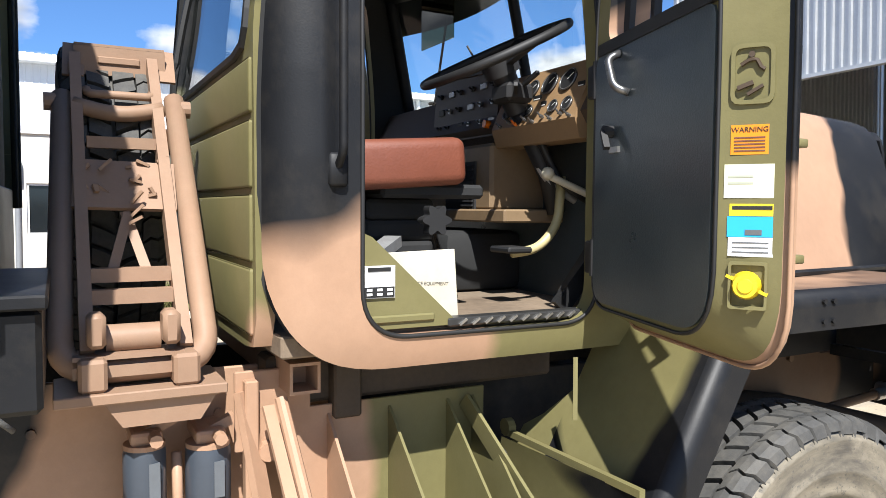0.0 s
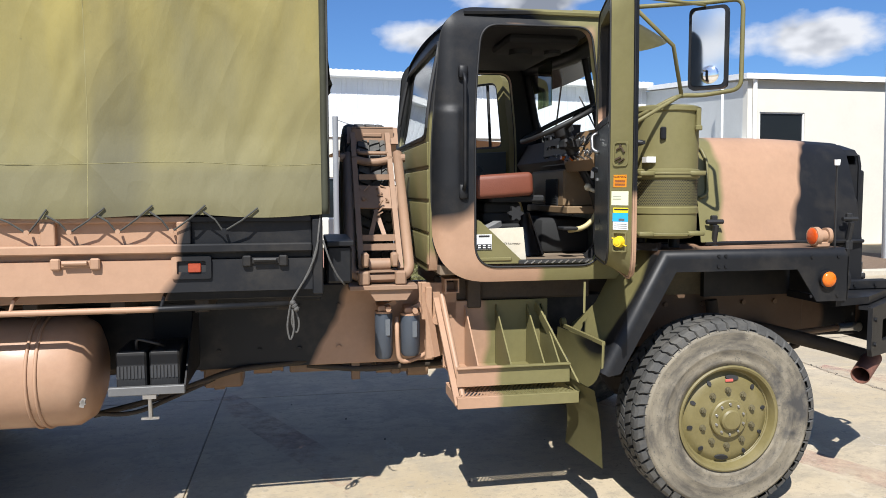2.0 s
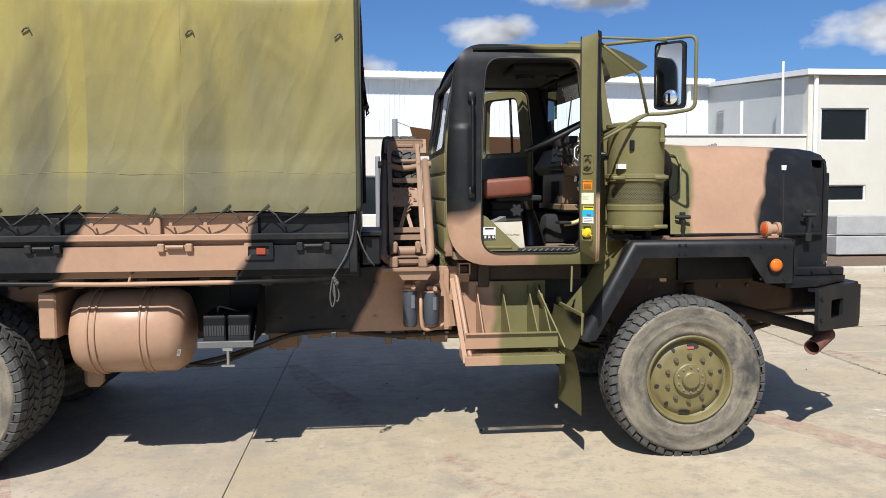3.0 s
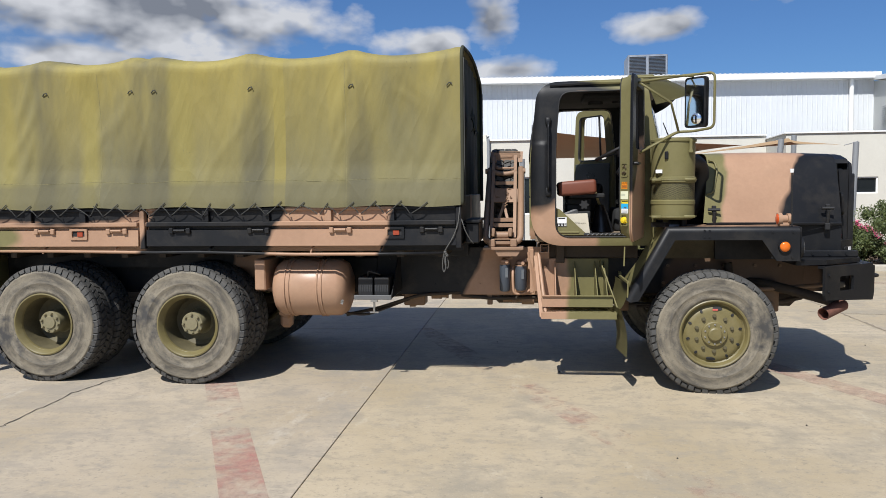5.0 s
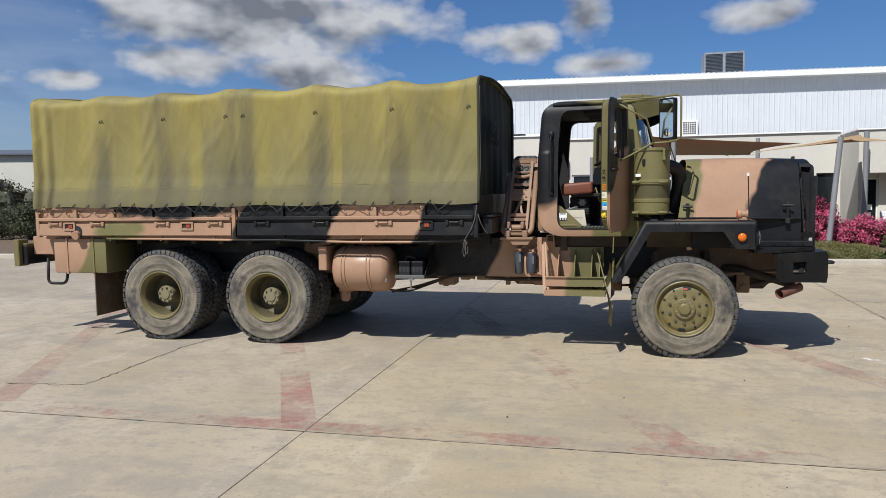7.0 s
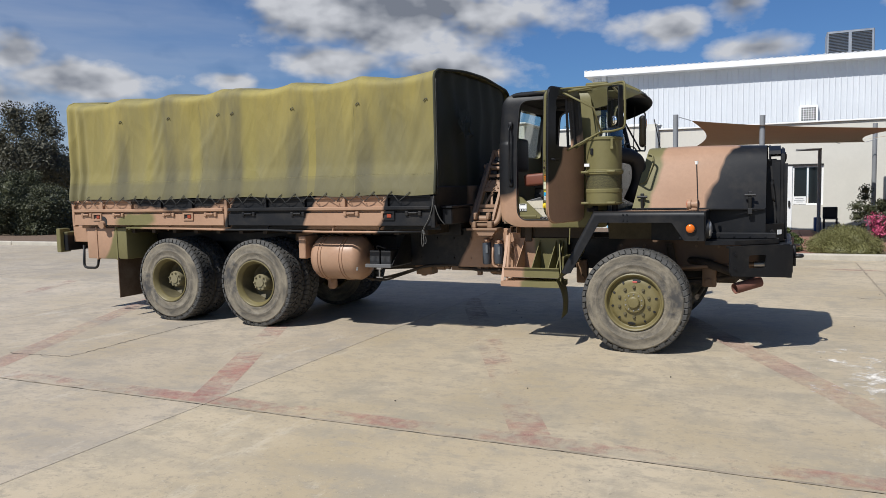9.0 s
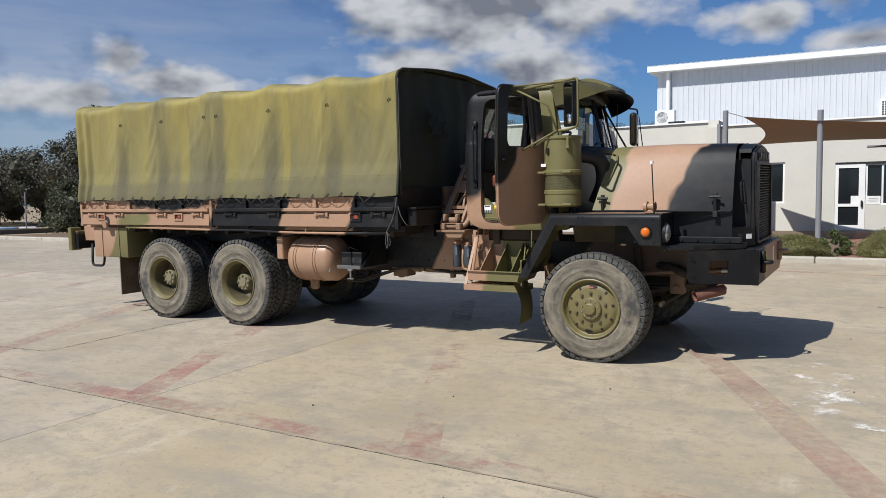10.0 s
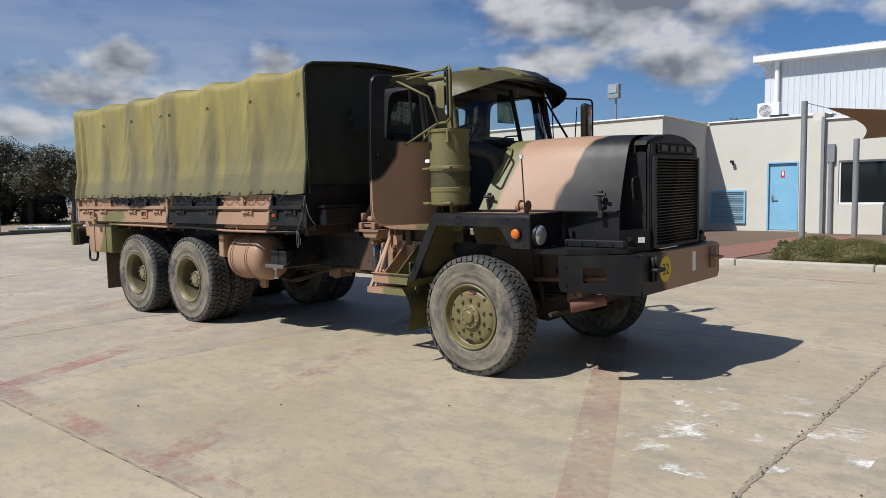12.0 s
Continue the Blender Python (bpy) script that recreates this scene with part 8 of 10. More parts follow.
        # steel bar with a splash plate, and the rubber mud flap hung below it
        def sheet(y0, y1, zs, xf, yf=lambda t: 0.0):
            k = B()
            nz = len(zs) - 1
            g = [[k.verts.new((xf(i / nz) + 0.045 * (j / 6 - 1), s * (y0 + (y1 + yf(i / nz) - y0) * j / 6), zs[i])) for j in range(7)] for i in range(nz + 1)]
            for i in range(nz):
                for j in range(6):
                    k.faces.new((g[i][j], g[i][j + 1], g[i + 1][j + 1], g[i + 1][j]))
            bmesh.ops.solidify(k, geom=list(k.faces), thickness=0.009)
            return k
        k = sheet(0.60, 1.165, [0.935 - 0.025 * i for i in range(10)], lambda t: -0.712 - 0.062 * t * t, lambda t: -0.06 * max(0.0, (t - 0.70) / 0.30) ** 2 + 0.02 * t)
        part("splash_plate", k, camo("splash_camouflage", OLIVE, [(BLACK, (-0.71, s * 1.07, 0.95), (0.3, 0.22, 0.050), 0.3)]), f, "olive splash plate sprayed black along its edge", smooth=50)
        k = sheet(0.79, 1.215, [0.715 - 0.034 * i for i in range(13)], lambda t: -0.777 + 0.03 * math.sin(math.pi * t) + 0.050 * t, lambda t: -0.05 * math.sin(math.pi * t))
        part("front_mud_flap", k, P_OLIVE, f, "olive rubber mud flap", smooth=50)
        bm = B()
        bar(bm, (-0.715, s * 0.55, 0.935), (-0.712, s * 1.170, 0.945), 0.018, 0.020)
        bar(bm, (-0.712, s * 1.168, 0.945), (-0.716, s * 1.172, 0.80), 0.010, 0.012)
        part("flap_bar", bm, P_OLIVE, f)
        bm = B()
        cyl(bm, (-0.725, s * 0.57, 0.95), (-0.70, s * 0.57, 0.95), 0.028, 10)
        cyl(bm, (-0.725, s * 0.59, 0.89), (-0.70, s * 0.59, 0.89), 0.022, 10)
        part("bar_clamp", bm, P_OLIVE, f)
        # inner arch, its paint darkened for grime and for the shade in the wheel well
        bm = B()
        prism(bm, [(yi, 1.39), (yi - s * 0.01, 1.39), (yi - s * 0.13, 1.10), (yi - s * 0.12, 1.10)], -0.36, 0.64, "x")
        part("inner_arch", bm, material("grimy_shaded_arch_paint", (0.105, 0.085, 0.048), 0.75, var=0.3, scale=6, dirt=(0.04, 0.032, 0.022), dirt_amount=0.6, dirt_scale=4), f)


build_front()


# ---- air cleaner, steps, ladder rack, tank, batteries
def build_air_cleaner():
    cx, cy, r = -0.325, -1.010, 0.183
    ac = empty("air_cleaner", truck, None, "tall olive drum air cleaner")
    bm = B()
    prof = [(0.02, 1.475), (0.15, 1.475), (r - 0.005, 1.49), (r - 0.005, 1.60), (r, 1.605), (r, 1.635), (r - 0.006, 1.64), (r - 0.006, 1.785), (r + 0.006, 1.79), (r + 0.008, 1.81), (r + 0.006, 1.83),
            (r - 0.004, 1.835), (r - 0.004, 2.125), (r + 0.006, 2.13), (r + 0.006, 2.15), (r - 0.01, 2.158), (0.05, 2.165), (0.0, 2.165)]
    k = B()
    lathe(k, [(a, -h) for a, h in prof], seg=40)
    bmesh.ops.transform(k, matrix=Matrix.Translation((cx, cy, 0)) @ Matrix.Rotation(-math.pi / 2, 4, "X"), verts=list(k.verts))
    part("drum", k, P_OLIVE, ac, smooth=30)
    bm.free()
    # perforated band: rows of dark holes
    bm = B()
    for row in range(17):
        z = 1.650 + row * 0.0078
        for i in range(112):
            a = 2 * math.pi * (i + 0.5 * (row % 2)) / 112
            p = Vector((cx + (r - 0.0045) * math.cos(a), cy + (r - 0.0045) * math.sin(a), z))
            u, o = Vector((-math.sin(a), math.cos(a), 0)), Vector((math.cos(a), math.sin(a), 0))
            vs = [bm.verts.new(p + 0.0032 * (math.cos(t) * u + math.sin(t) * Vector((0, 0, 1)))) for t in (0, math.pi / 3, 2 * math.pi / 3, math.pi, 4 * math.pi / 3, 5 * math.pi / 3)]
            bm.faces.new(vs)
    tagged(part("perforation", bm, DARK, ac), kind="stuff")
    for z in (1.81, 1.50):
        bm = B()
        pipe(bm, [(cx + (r + 0.008) * math.cos(t * math.pi / 16), cy + (r + 0.008) * math.sin(t * math.pi / 16), z) for t in range(32)], 0.005, 6, True)
        mbox(bm, cx - 0.20, cx - 0.12, cy - r * 0.86, cy - r * 0.62, z - 0.012, z + 0.012, 0.004)
        mbox(bm, cx + 0.06, cx + 0.15, cy - r * 1.0, cy - r * 0.80, z - 0.010, z + 0.014, 0.004)
        part("clamp_band", bm, P_OLIVE, ac, smooth=60)
    bm = B()
    mbox(bm, cx + 0.10, cx + 0.125, cy - 0.165, cy - 0.145, 2.03, 2.14, 0.004)
    mbox(bm, cx + 0.095, cx + 0.13, cy - 0.17, cy - 0.15, 2.03, 2.055, 0.004)
    part("lid_clip", bm, P_OLIVE, ac)
    bm = B()
    mbox(bm, cx - 0.10, cx - 0.07, cy - 0.176, cy - 0.155, 1.98, 2.045, 0.006)
    part("side_clip", bm, P_BLACK, ac)
    bm = B()
    mbox(bm, cx - 0.165, cx - 0.115, cy - 0.150, cy - 0.10, 1.866, 1.895, 0.0)
    part("paper_label", bm, WHITE, ac, "small white label")
    # intake duct from the drum to the bonnet
    bm = B()
    pipe(bm, arc([(cx, cy + 0.05, 1.98), (cx + 0.17, cy + 0.16, 1.98), (cx + 0.29, cy + 0.28, 1.93), (cx + 0.30, cy + 0.36, 1.72), (cx + 0.20, cy + 0.36, 1.50)], 0.12, 6), 0.075, 14)
    part("intake_duct", bm, BLACKRUB, ac, "black rubber intake duct", smooth=60)
    bm = B()
    cyl(bm, (cx + 0.10, cy + 0.05, 1.405), (cx + 0.10, cy + 0.05, 1.475), 0.03, 12)
    part("drum_foot", bm, P_BLACK, ac)
    bm = B()
    cyl(bm, (cx - 0.10, cy + 0.05, 1.405), (cx - 0.10, cy + 0.05, 1.475), 0.03, 12)
    bar(bm, (cx - 0.16, cy + 0.02, 1.43), (cx - 0.06, cy - 0.10, 1.43), 0.05, 0.04)
    part("drum_foot", bm, P_BLACK, ac)


build_air_cleaner()


def build_steps():
    st = empty("cab_step", truck, None, "camouflaged entry step with a divided pocket")
    # pocket back, dividers and front lip
    bm = B()
    mbox(bm, -1.44, -0.82, -0.60, -0.59, 0.72, 1.10, 0.002)
    part("pocket_back", bm, P_STEP, st)
    for x in (-1.31, -1.13, -0.945, -0.86):
        bm = B()
        prism(bm, [(-0.60, 1.075), (-0.60, 0.735), (-0.955, 0.735), (-0.955, 0.775)], x - 0.004, x + 0.004, "x")
        part("divider", bm, P_STEP, st)
    bm = B()
    mbox(bm, -1.435, -0.815, -0.965, -0.955, 0.70, 0.80, 0.002)
    mbox(bm, -1.435, -0.815, -0.985, -0.955, 0.797, 0.807, 0.002)
    mbox(bm, -1.435, -0.815, -0.955, -0.60, 0.725, 0.735)
    part("pocket_front", bm, P_STEP, st)
    bm = B()
    mbox(bm, -1.445, -0.79, -1.04, -1.03, 0.605, 0.665, 0.002)
    mbox(bm, -1.445, -0.79, -0.72, -0.71, 0.605, 0.665, 0.002)
    mbox(bm, -1.445, -0.79, -1.03, -1.00, 0.652, 0.662)
    mbox(bm, -1.445, -0.79, -0.75, -0.72, 0.652, 0.662)
    for i in range(2):
        mbox(bm, -1.445 + i * 0.645, -1.435 + i * 0.645, -1.03, -0.72, 0.605, 0.66)
    part("step_tray", bm, P_STEP, st)
    # expanded-metal tread: a lattice of thin bars
    bm = B()
    for i in range(-6, 34):
        x = -1.44 + i * 0.022
        for sgn in (-1, 1):
            p, q = (x, -1.03), (x + sgn * 0.155, -0.72)
            if min(p[0], q[0]) >= -1.44 and max(p[0], q[0]) <= -0.79:
                bar(bm, (*p, 0.661), (*q, 0.661), 0.009, 0.005)
    tagged(part("tread_mesh", bm, P_STEP, st), kind="stuff")
    # hangers: braces from the frame to the step
    bm = B()
    bar(bm, (-1.49, -0.66, 1.13), (-1.44, -1.02, 0.62), 0.030, 0.012)
    cyl(bm, (-1.46, -0.67, 1.15), (-1.40, -0.98, 0.62), 0.016, 10)
    bar(bm, (-1.54, -0.60, 1.16), (-1.49, -0.66, 0.80), 0.05, 0.02)
    part("step_hanger", bm, P_TAN, st)
    bm = B()
    bar(bm, (-0.90, -0.62, 1.07), (-0.775, -1.02, 0.66), 0.06, 0.010, up=(1, 0, 0))
    part("step_brace", bm, P_STEP, st)
    for k in range(2):
        bm = B()
        cyl(bm, (-0.858 + k * 0.04, -0.755 - k * 0.13, 0.93 - k * 0.13), (-0.846 + k * 0.04, -0.755 - k * 0.13, 0.93 - k * 0.13), 0.026, 14)
        part("brace_hole", bm, DARK, st)
    bm = B()
    bar(bm, (-0.71, -0.90, 1.23), (-0.716, -0.91, 1.06), 0.012, 0.005)
    part("strap", bm, P_STEP, st)
    # square tube outrigger under the cab
    bm = B()
    o = [(-0.040, -0.040), (0.040, -0.040), (0.040, 0.040), (-0.040, 0.040)]
    q = [(-0.032, -0.032), (0.032, -0.032), (0.032, 0.032), (-0.032, 0.032)]
    ring_prism(bm, [(a - 1.405, c + 1.20) for a, c in o], [(a - 1.405, c + 1.20) for a, c in q], -0.70, 0.3)
    part("outrigger", bm, P_TAN, st)
    bm = B()
    mbox(bm, -1.56, -1.36, -0.60, -0.585, 1.0, 1.21, 0.003)
    mbox(bm, -1.54, -1.505, -0.63, -0.59, 0.78, 1.19, 0.004)
    cyl(bm, (-1.48, -0.60, 1.0), (-1.48, -0.63, 1.0), 0.025, 12)
    part("hanger_plate", bm, P_TAN, st)
    bm = B()
    mbox(bm, -1.47, -0.55, -0.57, -0.46, 1.10, 1.235, 0.01)
    mbox(bm, -1.30, -1.22, -0.62, -0.56, 1.06, 1.235, 0.006)
    part("cab_cross_beam", bm, material("brown_underbody_paint", (0.055, 0.038, 0.024), 0.75, var=0.3, scale=7, dirt=(0.05, 0.04, 0.03), dirt_amount=0.4), st)


build_steps()


P_RACK = camo("dusty_rack_tan", (0.270, 0.170, 0.112), dirt=0.25)


def build_rack():
    """Spare wheel on its hoist frame between the cab and the tray."""
    rk = empty("spare_wheel_rack", truck, None, "tan tubular rack with a climbing ladder")
    yb, yt = -0.655, 0.035      # the ladder leans in towards the top

    def at(x, z, d=0.0):
        t = (z - 1.22) / 0.85
        return Vector((x + 0.045 * (z - 1.30), yb + (yt - yb) * t - d, z - 0.5 * d))
    bm = B()
    pipe(bm, arc([at(-1.962, 1.95), at(-1.955, 1.25), at(-1.625, 1.25), at(-1.655, 1.96)], 0.09, 6), 0.030, 12)
    part("hoop", bm, P_RACK, rk, "tan bent tube hoop", smooth=60)
    for x0, x1 in ((-1.918, -1.885), (-1.702, -1.685)):
        bm = B()
        bar(bm, at(x0 - 0.015, 2.09, 0.03), at(x0 + 0.02, 1.30, 0.03), 0.056, 0.03, up=(1, 0, 0))
        part("stile", bm, P_RACK, rk)
    for z, h in ((1.825, 0.032), (1.475, 0.035), (1.425, 0.035)):
        bm = B()
        bar(bm, at(-1.90, z, 0.03), at(-1.70, z, 0.03), 0.04, h)
        part("rung", bm, P_RACK, rk)
    bm = B()
    bar(bm, at(-1.805, 1.64, 0.034), at(-1.805, 1.77, 0.034), 0.012, 0.26, up=(1, 0, 0))
    part("ladder_plate", bm, P_RACK, rk)
    bm = B()
    bar(bm, at(-1.935, 2.085, 0.02), at(-1.675, 2.085, 0.02), 0.012, 0.085)
    bar(bm, at(-1.935, 2.128, 0.0), at(-1.675, 2.128, 0.0), 0.06, 0.008)
    for x in (-1.935, -1.675):
        bar(bm, at(x, 2.13, 0.0), at(x, 2.02, 0.0), 0.008, 0.06, up=(1, 0, 0))
    bar(bm, at(-1.87, 2.095, 0.035), at(-1.75, 2.095, 0.035), 0.012, 0.022, bevel=0.003)
    part("ladder_head", bm, P_RACK, rk)
    bm = B()
    pipe(bm, arc([at(-1.90, 1.985, 0.02), at(-1.90, 1.995, 0.075), at(-1.72, 1.995, 0.075), at(-1.72, 1.985, 0.02)], 0.03), 0.013, 8)
    part("grab_bar", bm, P_RACK, rk, smooth=60)
    bm = B()
    pipe(bm, [at(-1.935 + 0.24 * k / 8, 1.945 - 0.022 * math.sin(math.pi * k / 8), 0.045) for k in range(9)], 0.024, 10)
    part("bowed_bar", bm, P_RACK, rk, smooth=60)
    bm = B()
    bar(bm, at(-1.93, 1.302, 0.03), at(-1.69, 1.302, 0.03), 0.10, 0.010)
    bar(bm, at(-1.93, 1.296, 0.08), at(-1.69, 1.296, 0.08), 0.006, 0.026)
    part("ladder_shelf", bm, P_RACK, rk)
    bm = B()
    bar(bm, at(-1.80, 1.62, 0.02), at(-1.845, 1.46, 0.02), 0.025, 0.012, up=(0, 1, 0))
    bar(bm, at(-1.805, 1.62, 0.01), at(-1.755, 1.46, 0.01), 0.025, 0.012, up=(0, 1, 0))
    part("brace", bm, P_RACK, rk)
    bm = B()
    cyl(bm, at(-1.86, 1.345, 0.05), at(-1.74, 1.345, 0.05), 0.034, 14)
    mbox(bm, -1.90, -1.86, -0.69, -0.62, 1.31, 1.39, 0.01)
    mbox(bm, -1.74, -1.70, -0.69, -0.62, 1.31, 1.39, 0.01)
    part("winch_roller", bm, P_RACK, rk, smooth=40)
    for x in (-1.89, -1.69):
        bm = B()
        mbox(bm, x - 0.03, x + 0.03, -0.71, -0.62, 1.215, 1.29, 0.008)
        part("hoop_clamp", bm, P_RACK, rk)
    bm = B()
    mbox(bm, -1.97, -1.60, -0.72, -0.50, 1.19, 1.215, 0.003)
    prism(bm, [(-1.87, 1.19), (-1.62, 1.19), (-1.66, 1.13), (-1.83, 1.13)], -0.70, -0.62)
    part("rack_base", bm, P_RACK, rk)
    for x in (-1.99, -1.64):
        bm = B()
        cyl(bm, at(x - 0.02, 1.93), at(x + 0.03, 1.93), 0.026, 12)
        part("pivot", bm, P_RACK, rk)
    # dangling hold-down clamps
    rnd = random.Random(5)
    for x, z in ((-1.885, 1.75), (-1.76, 1.76), (-1.77, 1.66)):
        bm = B()
        for k in range(5):
            p = at(x + rnd.uniform(-0.03, 0.04), z + rnd.uniform(-0.05, 0.04), 0.05 + rnd.uniform(0.0, 0.03))
            bar(bm, p, p + Vector((rnd.uniform(-0.035, 0.035), rnd.uniform(-0.012, 0.006), rnd.uniform(-0.035, 0.035))), 0.014, 0.008)
        part("wing_clamp", bm, P_RACK, rk)
    # the spare itself, standing across the truck
    bm = tyre_mesh(0.54)
    sp = part("spare_tyre", bm, [RUBBER, SIDEWALL], rk, "spare tyre standing on edge")
    tagged(part("spare_tread", tread_mesh(0.54), RUBBER, sp), kind="stuff")
    sp.matrix_local = Matrix.Translation((-1.80, 0.37, 1.635)) @ Matrix.Rotation(math.pi / 2, 4, "Z")
    bm = rear_rim()
    sr = part("spare_rim", bm, [P_WHEEL, P_GRIME_SHADE], rk, smooth=35)
    sr.matrix_local = Matrix.Translation((-1.80, 0.37, 1.635)) @ Matrix.Rotation(math.pi / 2, 4, "Z")
    # filters on the frame below
    for x, r, z0, z1 in ((-1.775, 0.050, 0.79, 1.045), (-1.625, 0.056, 0.80, 1.03)):
        fl = B()
        k = [(0.0, -z0), (r * 0.8, -z0), (r, -z0 - 0.02), (r, -z1 + 0.012), (r * 0.96, -z1), (0.0, -z1)]
        lathe(fl, k, seg=24)
        bmesh.ops.transform(fl, matrix=Matrix.Translation((x, -0.585, 0)) @ Matrix.Rotation(-math.pi / 2, 4, "X"), verts=list(fl.verts))
        f1 = part("filter", fl, material("slate_grey_filter", (0.045, 0.055, 0.07), 0.4, var=0.1, scale=8), rk, "slate-grey spin-on filter", smooth=40)
        bm = B()
        mbox(bm, x + 0.005, x + 0.03, -0.585 - r - 0.002, -0.585 - r + 0.008, z1 - 0.12, z1 - 0.03)
        part("filter_label", bm, material("dark_label", (0.10, 0.11, 0.12), 0.5), f1)
        bm = B()
        cyl(bm, (x, -0.585, z1), (x, -0.585, z1 + 0.012), r * 0.98, 20)
        mbox(bm, x - 0.035, x + 0.040, -0.62, -0.48, z1 + 0.010, z1 + 0.045, 0.010, 2)
        cyl(bm, (x + 0.02, -0.61, z1 + 0.03), (x + 0.02, -0.66, z1 + 0.03), 0.016, 8)
        bar(bm, (x, -0.57, z1 + 0.03), (x + 0.07, -0.57, z1 + 0.06), 0.03, 0.025)
        part("filter_head", bm, P_TAN, f1)
    bm = B()
    pipe(bm, arc([(-1.70, -0.58, 1.02), (-1.70, -0.60, 0.86), (-1.69, -0.60, 0.76), (-1.60, -0.58, 0.77), (-1.53, -0.56, 0.80)], 0.05), 0.013, 8)
    part("filter_hose", bm, P_TAN, rk, smooth=60)


build_rack()


def build_tank():
    tk = empty("fuel_tank", truck, None, "round-ended tan fuel tank")
    k = B()
    L, r = 0.70, 0.265
    prof = [(0.0, -L / 2), (r * 0.6, -L / 2), (r * 0.86, -L / 2 + 0.03), (r, -L / 2 + 0.09), (r, L / 2 - 0.09), (r * 0.86, L / 2 - 0.03), (r * 0.6, L / 2), (0, L / 2)]
    lathe(k, prof, seg=48)
    bmesh.ops.transform(k, matrix=Matrix.Translation((-3.535, -0.88, 0.865)) @ Matrix.Rotation(math.pi / 2, 4, "Z"), verts=list(k.verts))
    part("tank_shell", k, camo("tank_tan", TAN, rough=0.38, dirt=0.2), tk, smooth=40)
    for x in (-3.74, -3.70, -3.44, -3.40):
        bm = B()
        pipe(bm, [(x, -0.88 + (r + 0.002) * math.cos(t * math.pi / 24), 0.865 + (r + 0.002) * math.sin(t * math.pi / 24)) for t in range(48)], 0.008, 6, True)
        part("tank_strap", bm, P_TAN, tk, smooth=60)
    bm = B()
    for s in (-1, 1):
        bar(bm, (-3.225, -1.09, 0.75 + s * 0.016), (-3.215, -1.09, 0.76 - s * 0.016), 0.008, 0.02)
    part("drain_cock", bm, STEEL, tk)
    for x in (-3.78, -3.38):
        bm = B()
        mbox(bm, x - 0.03, x + 0.03, -0.62, -0.46, 0.62, 1.12, 0.01)
        part("tank_bracket", bm, P_CHASSIS, tk)
    bm = B()
    cyl(bm, (-3.95, -0.62, 0.60), (-3.86, -0.62, 0.56), 0.05, 12)
    mbox(bm, -3.98, -3.86, -0.60, -0.50, 0.42, 0.64, 0.03)
    part("torque_arm", bm, camo("tan_dirty", TAN, dirt=0.5), tk)
    # battery tray
    bt = empty("battery_tray", truck, None, "open steel battery tray")
    bm = B()
    mbox(bm, -3.10, -2.78, -1.06, -0.55, 0.775, 0.79, 0.003)
    mbox(bm, -3.11, -2.77, -1.09, -1.06, 0.775, 0.815, 0.003)
    part("tray_floor", bm, material("grey_tray_steel", (0.13, 0.13, 0.13), 0.5, metal=0.3), bt)
    bm = B()
    prism(bm, [(-0.55, 0.79), (-1.06, 0.79), (-0.70, 1.13), (-0.55, 1.13)], -2.78, -2.772, "x")
    part("tray_side", bm, P_BLACK, bt)
    for x in (-3.02, -2.87):
        bm = B()
        mbox(bm, x - 0.068, x + 0.068, -1.02, -0.72, 0.79, 0.97, 0.008)
        bt1 = part("battery", bm, BLACKRUB, bt, "black truck battery")
        bm = B()
        for i in range(8):
            mbox(bm, x - 0.062 + i * 0.016, x - 0.052 + i * 0.016, -1.024, -1.02, 0.84, 0.90)
        part("battery_vent", bm, material("dark_battery_moulding", (0.030, 0.031, 0.033), 0.6), bt1)
    bm = B()
    pipe(bm, arc([(-3.0, -0.98, 0.97), (-3.0, -1.0, 1.03), (-2.90, -1.0, 1.0), (-2.88, -0.96, 0.98)], 0.03), 0.008, 8)
    part("battery_cable", bm, BLACKRUB, bt, smooth=60)
    bm = B()
    cyl(bm, (-2.93, -1.07, 0.78), (-2.93, -1.07, 0.66), 0.010, 8)
    bar(bm, (-2.97, -1.07, 0.66), (-2.89, -1.07, 0.66), 0.014, 0.012)
    bar(bm, (-2.96, -1.07, 0.765), (-2.90, -1.07, 0.765), 0.03, 0.02)
    part("clamp_screw", bm, STEEL, bt)
    # far-side mirror and screen stays
    fm = empty("far_mirror", truck, None, "mirror on a tubular bracket")
    bm = B()
    pipe(bm, arc([(-0.55, 0.82, 2.60), (-0.34, 1.34, 2.60), (-0.32, 1.50, 2.60), (-0.32, 1.50, 2.10), (-0.34, 1.34, 2.10), (-0.55, 0.82, 2.08)], 0.05), 0.011, 8)
    part("mirror_arm", bm, P_BLACK, fm, smooth=60)
    bm = B()
    mbox(bm, -0.045, 0.045, -0.095, 0.095, -0.205, 0.205, 0.042, 4)
    bmesh.ops.transform(bm, matrix=Matrix.Translation((-0.335, 1.39, 2.35)) @ Matrix.Rotation(0.15, 4, "Z"), verts=list(bm.verts))
    hd = part("mirror_head", bm, material("smoky_mirror_housing", (0.030, 0.024, 0.016), 0.16, var=0.3, scale=8), fm, "glossy dark mirror housing with an amber reflector", smooth=50)
    bm = B()
    bmesh.ops.create_uvsphere(bm, u_segments=14, v_segments=8, radius=0.045, matrix=Matrix.Translation((-0.292, 1.385, 2.46)) @ Matrix.Diagonal((0.3, 1, 1.3, 1)))
    part("mirror_reflector", bm, AMBER, hd, "amber reflector")
    bm = B()
    pipe(bm, [(-0.34, 0.72, 2.02), (-0.30, 0.62, 2.60)], 0.006, 6)
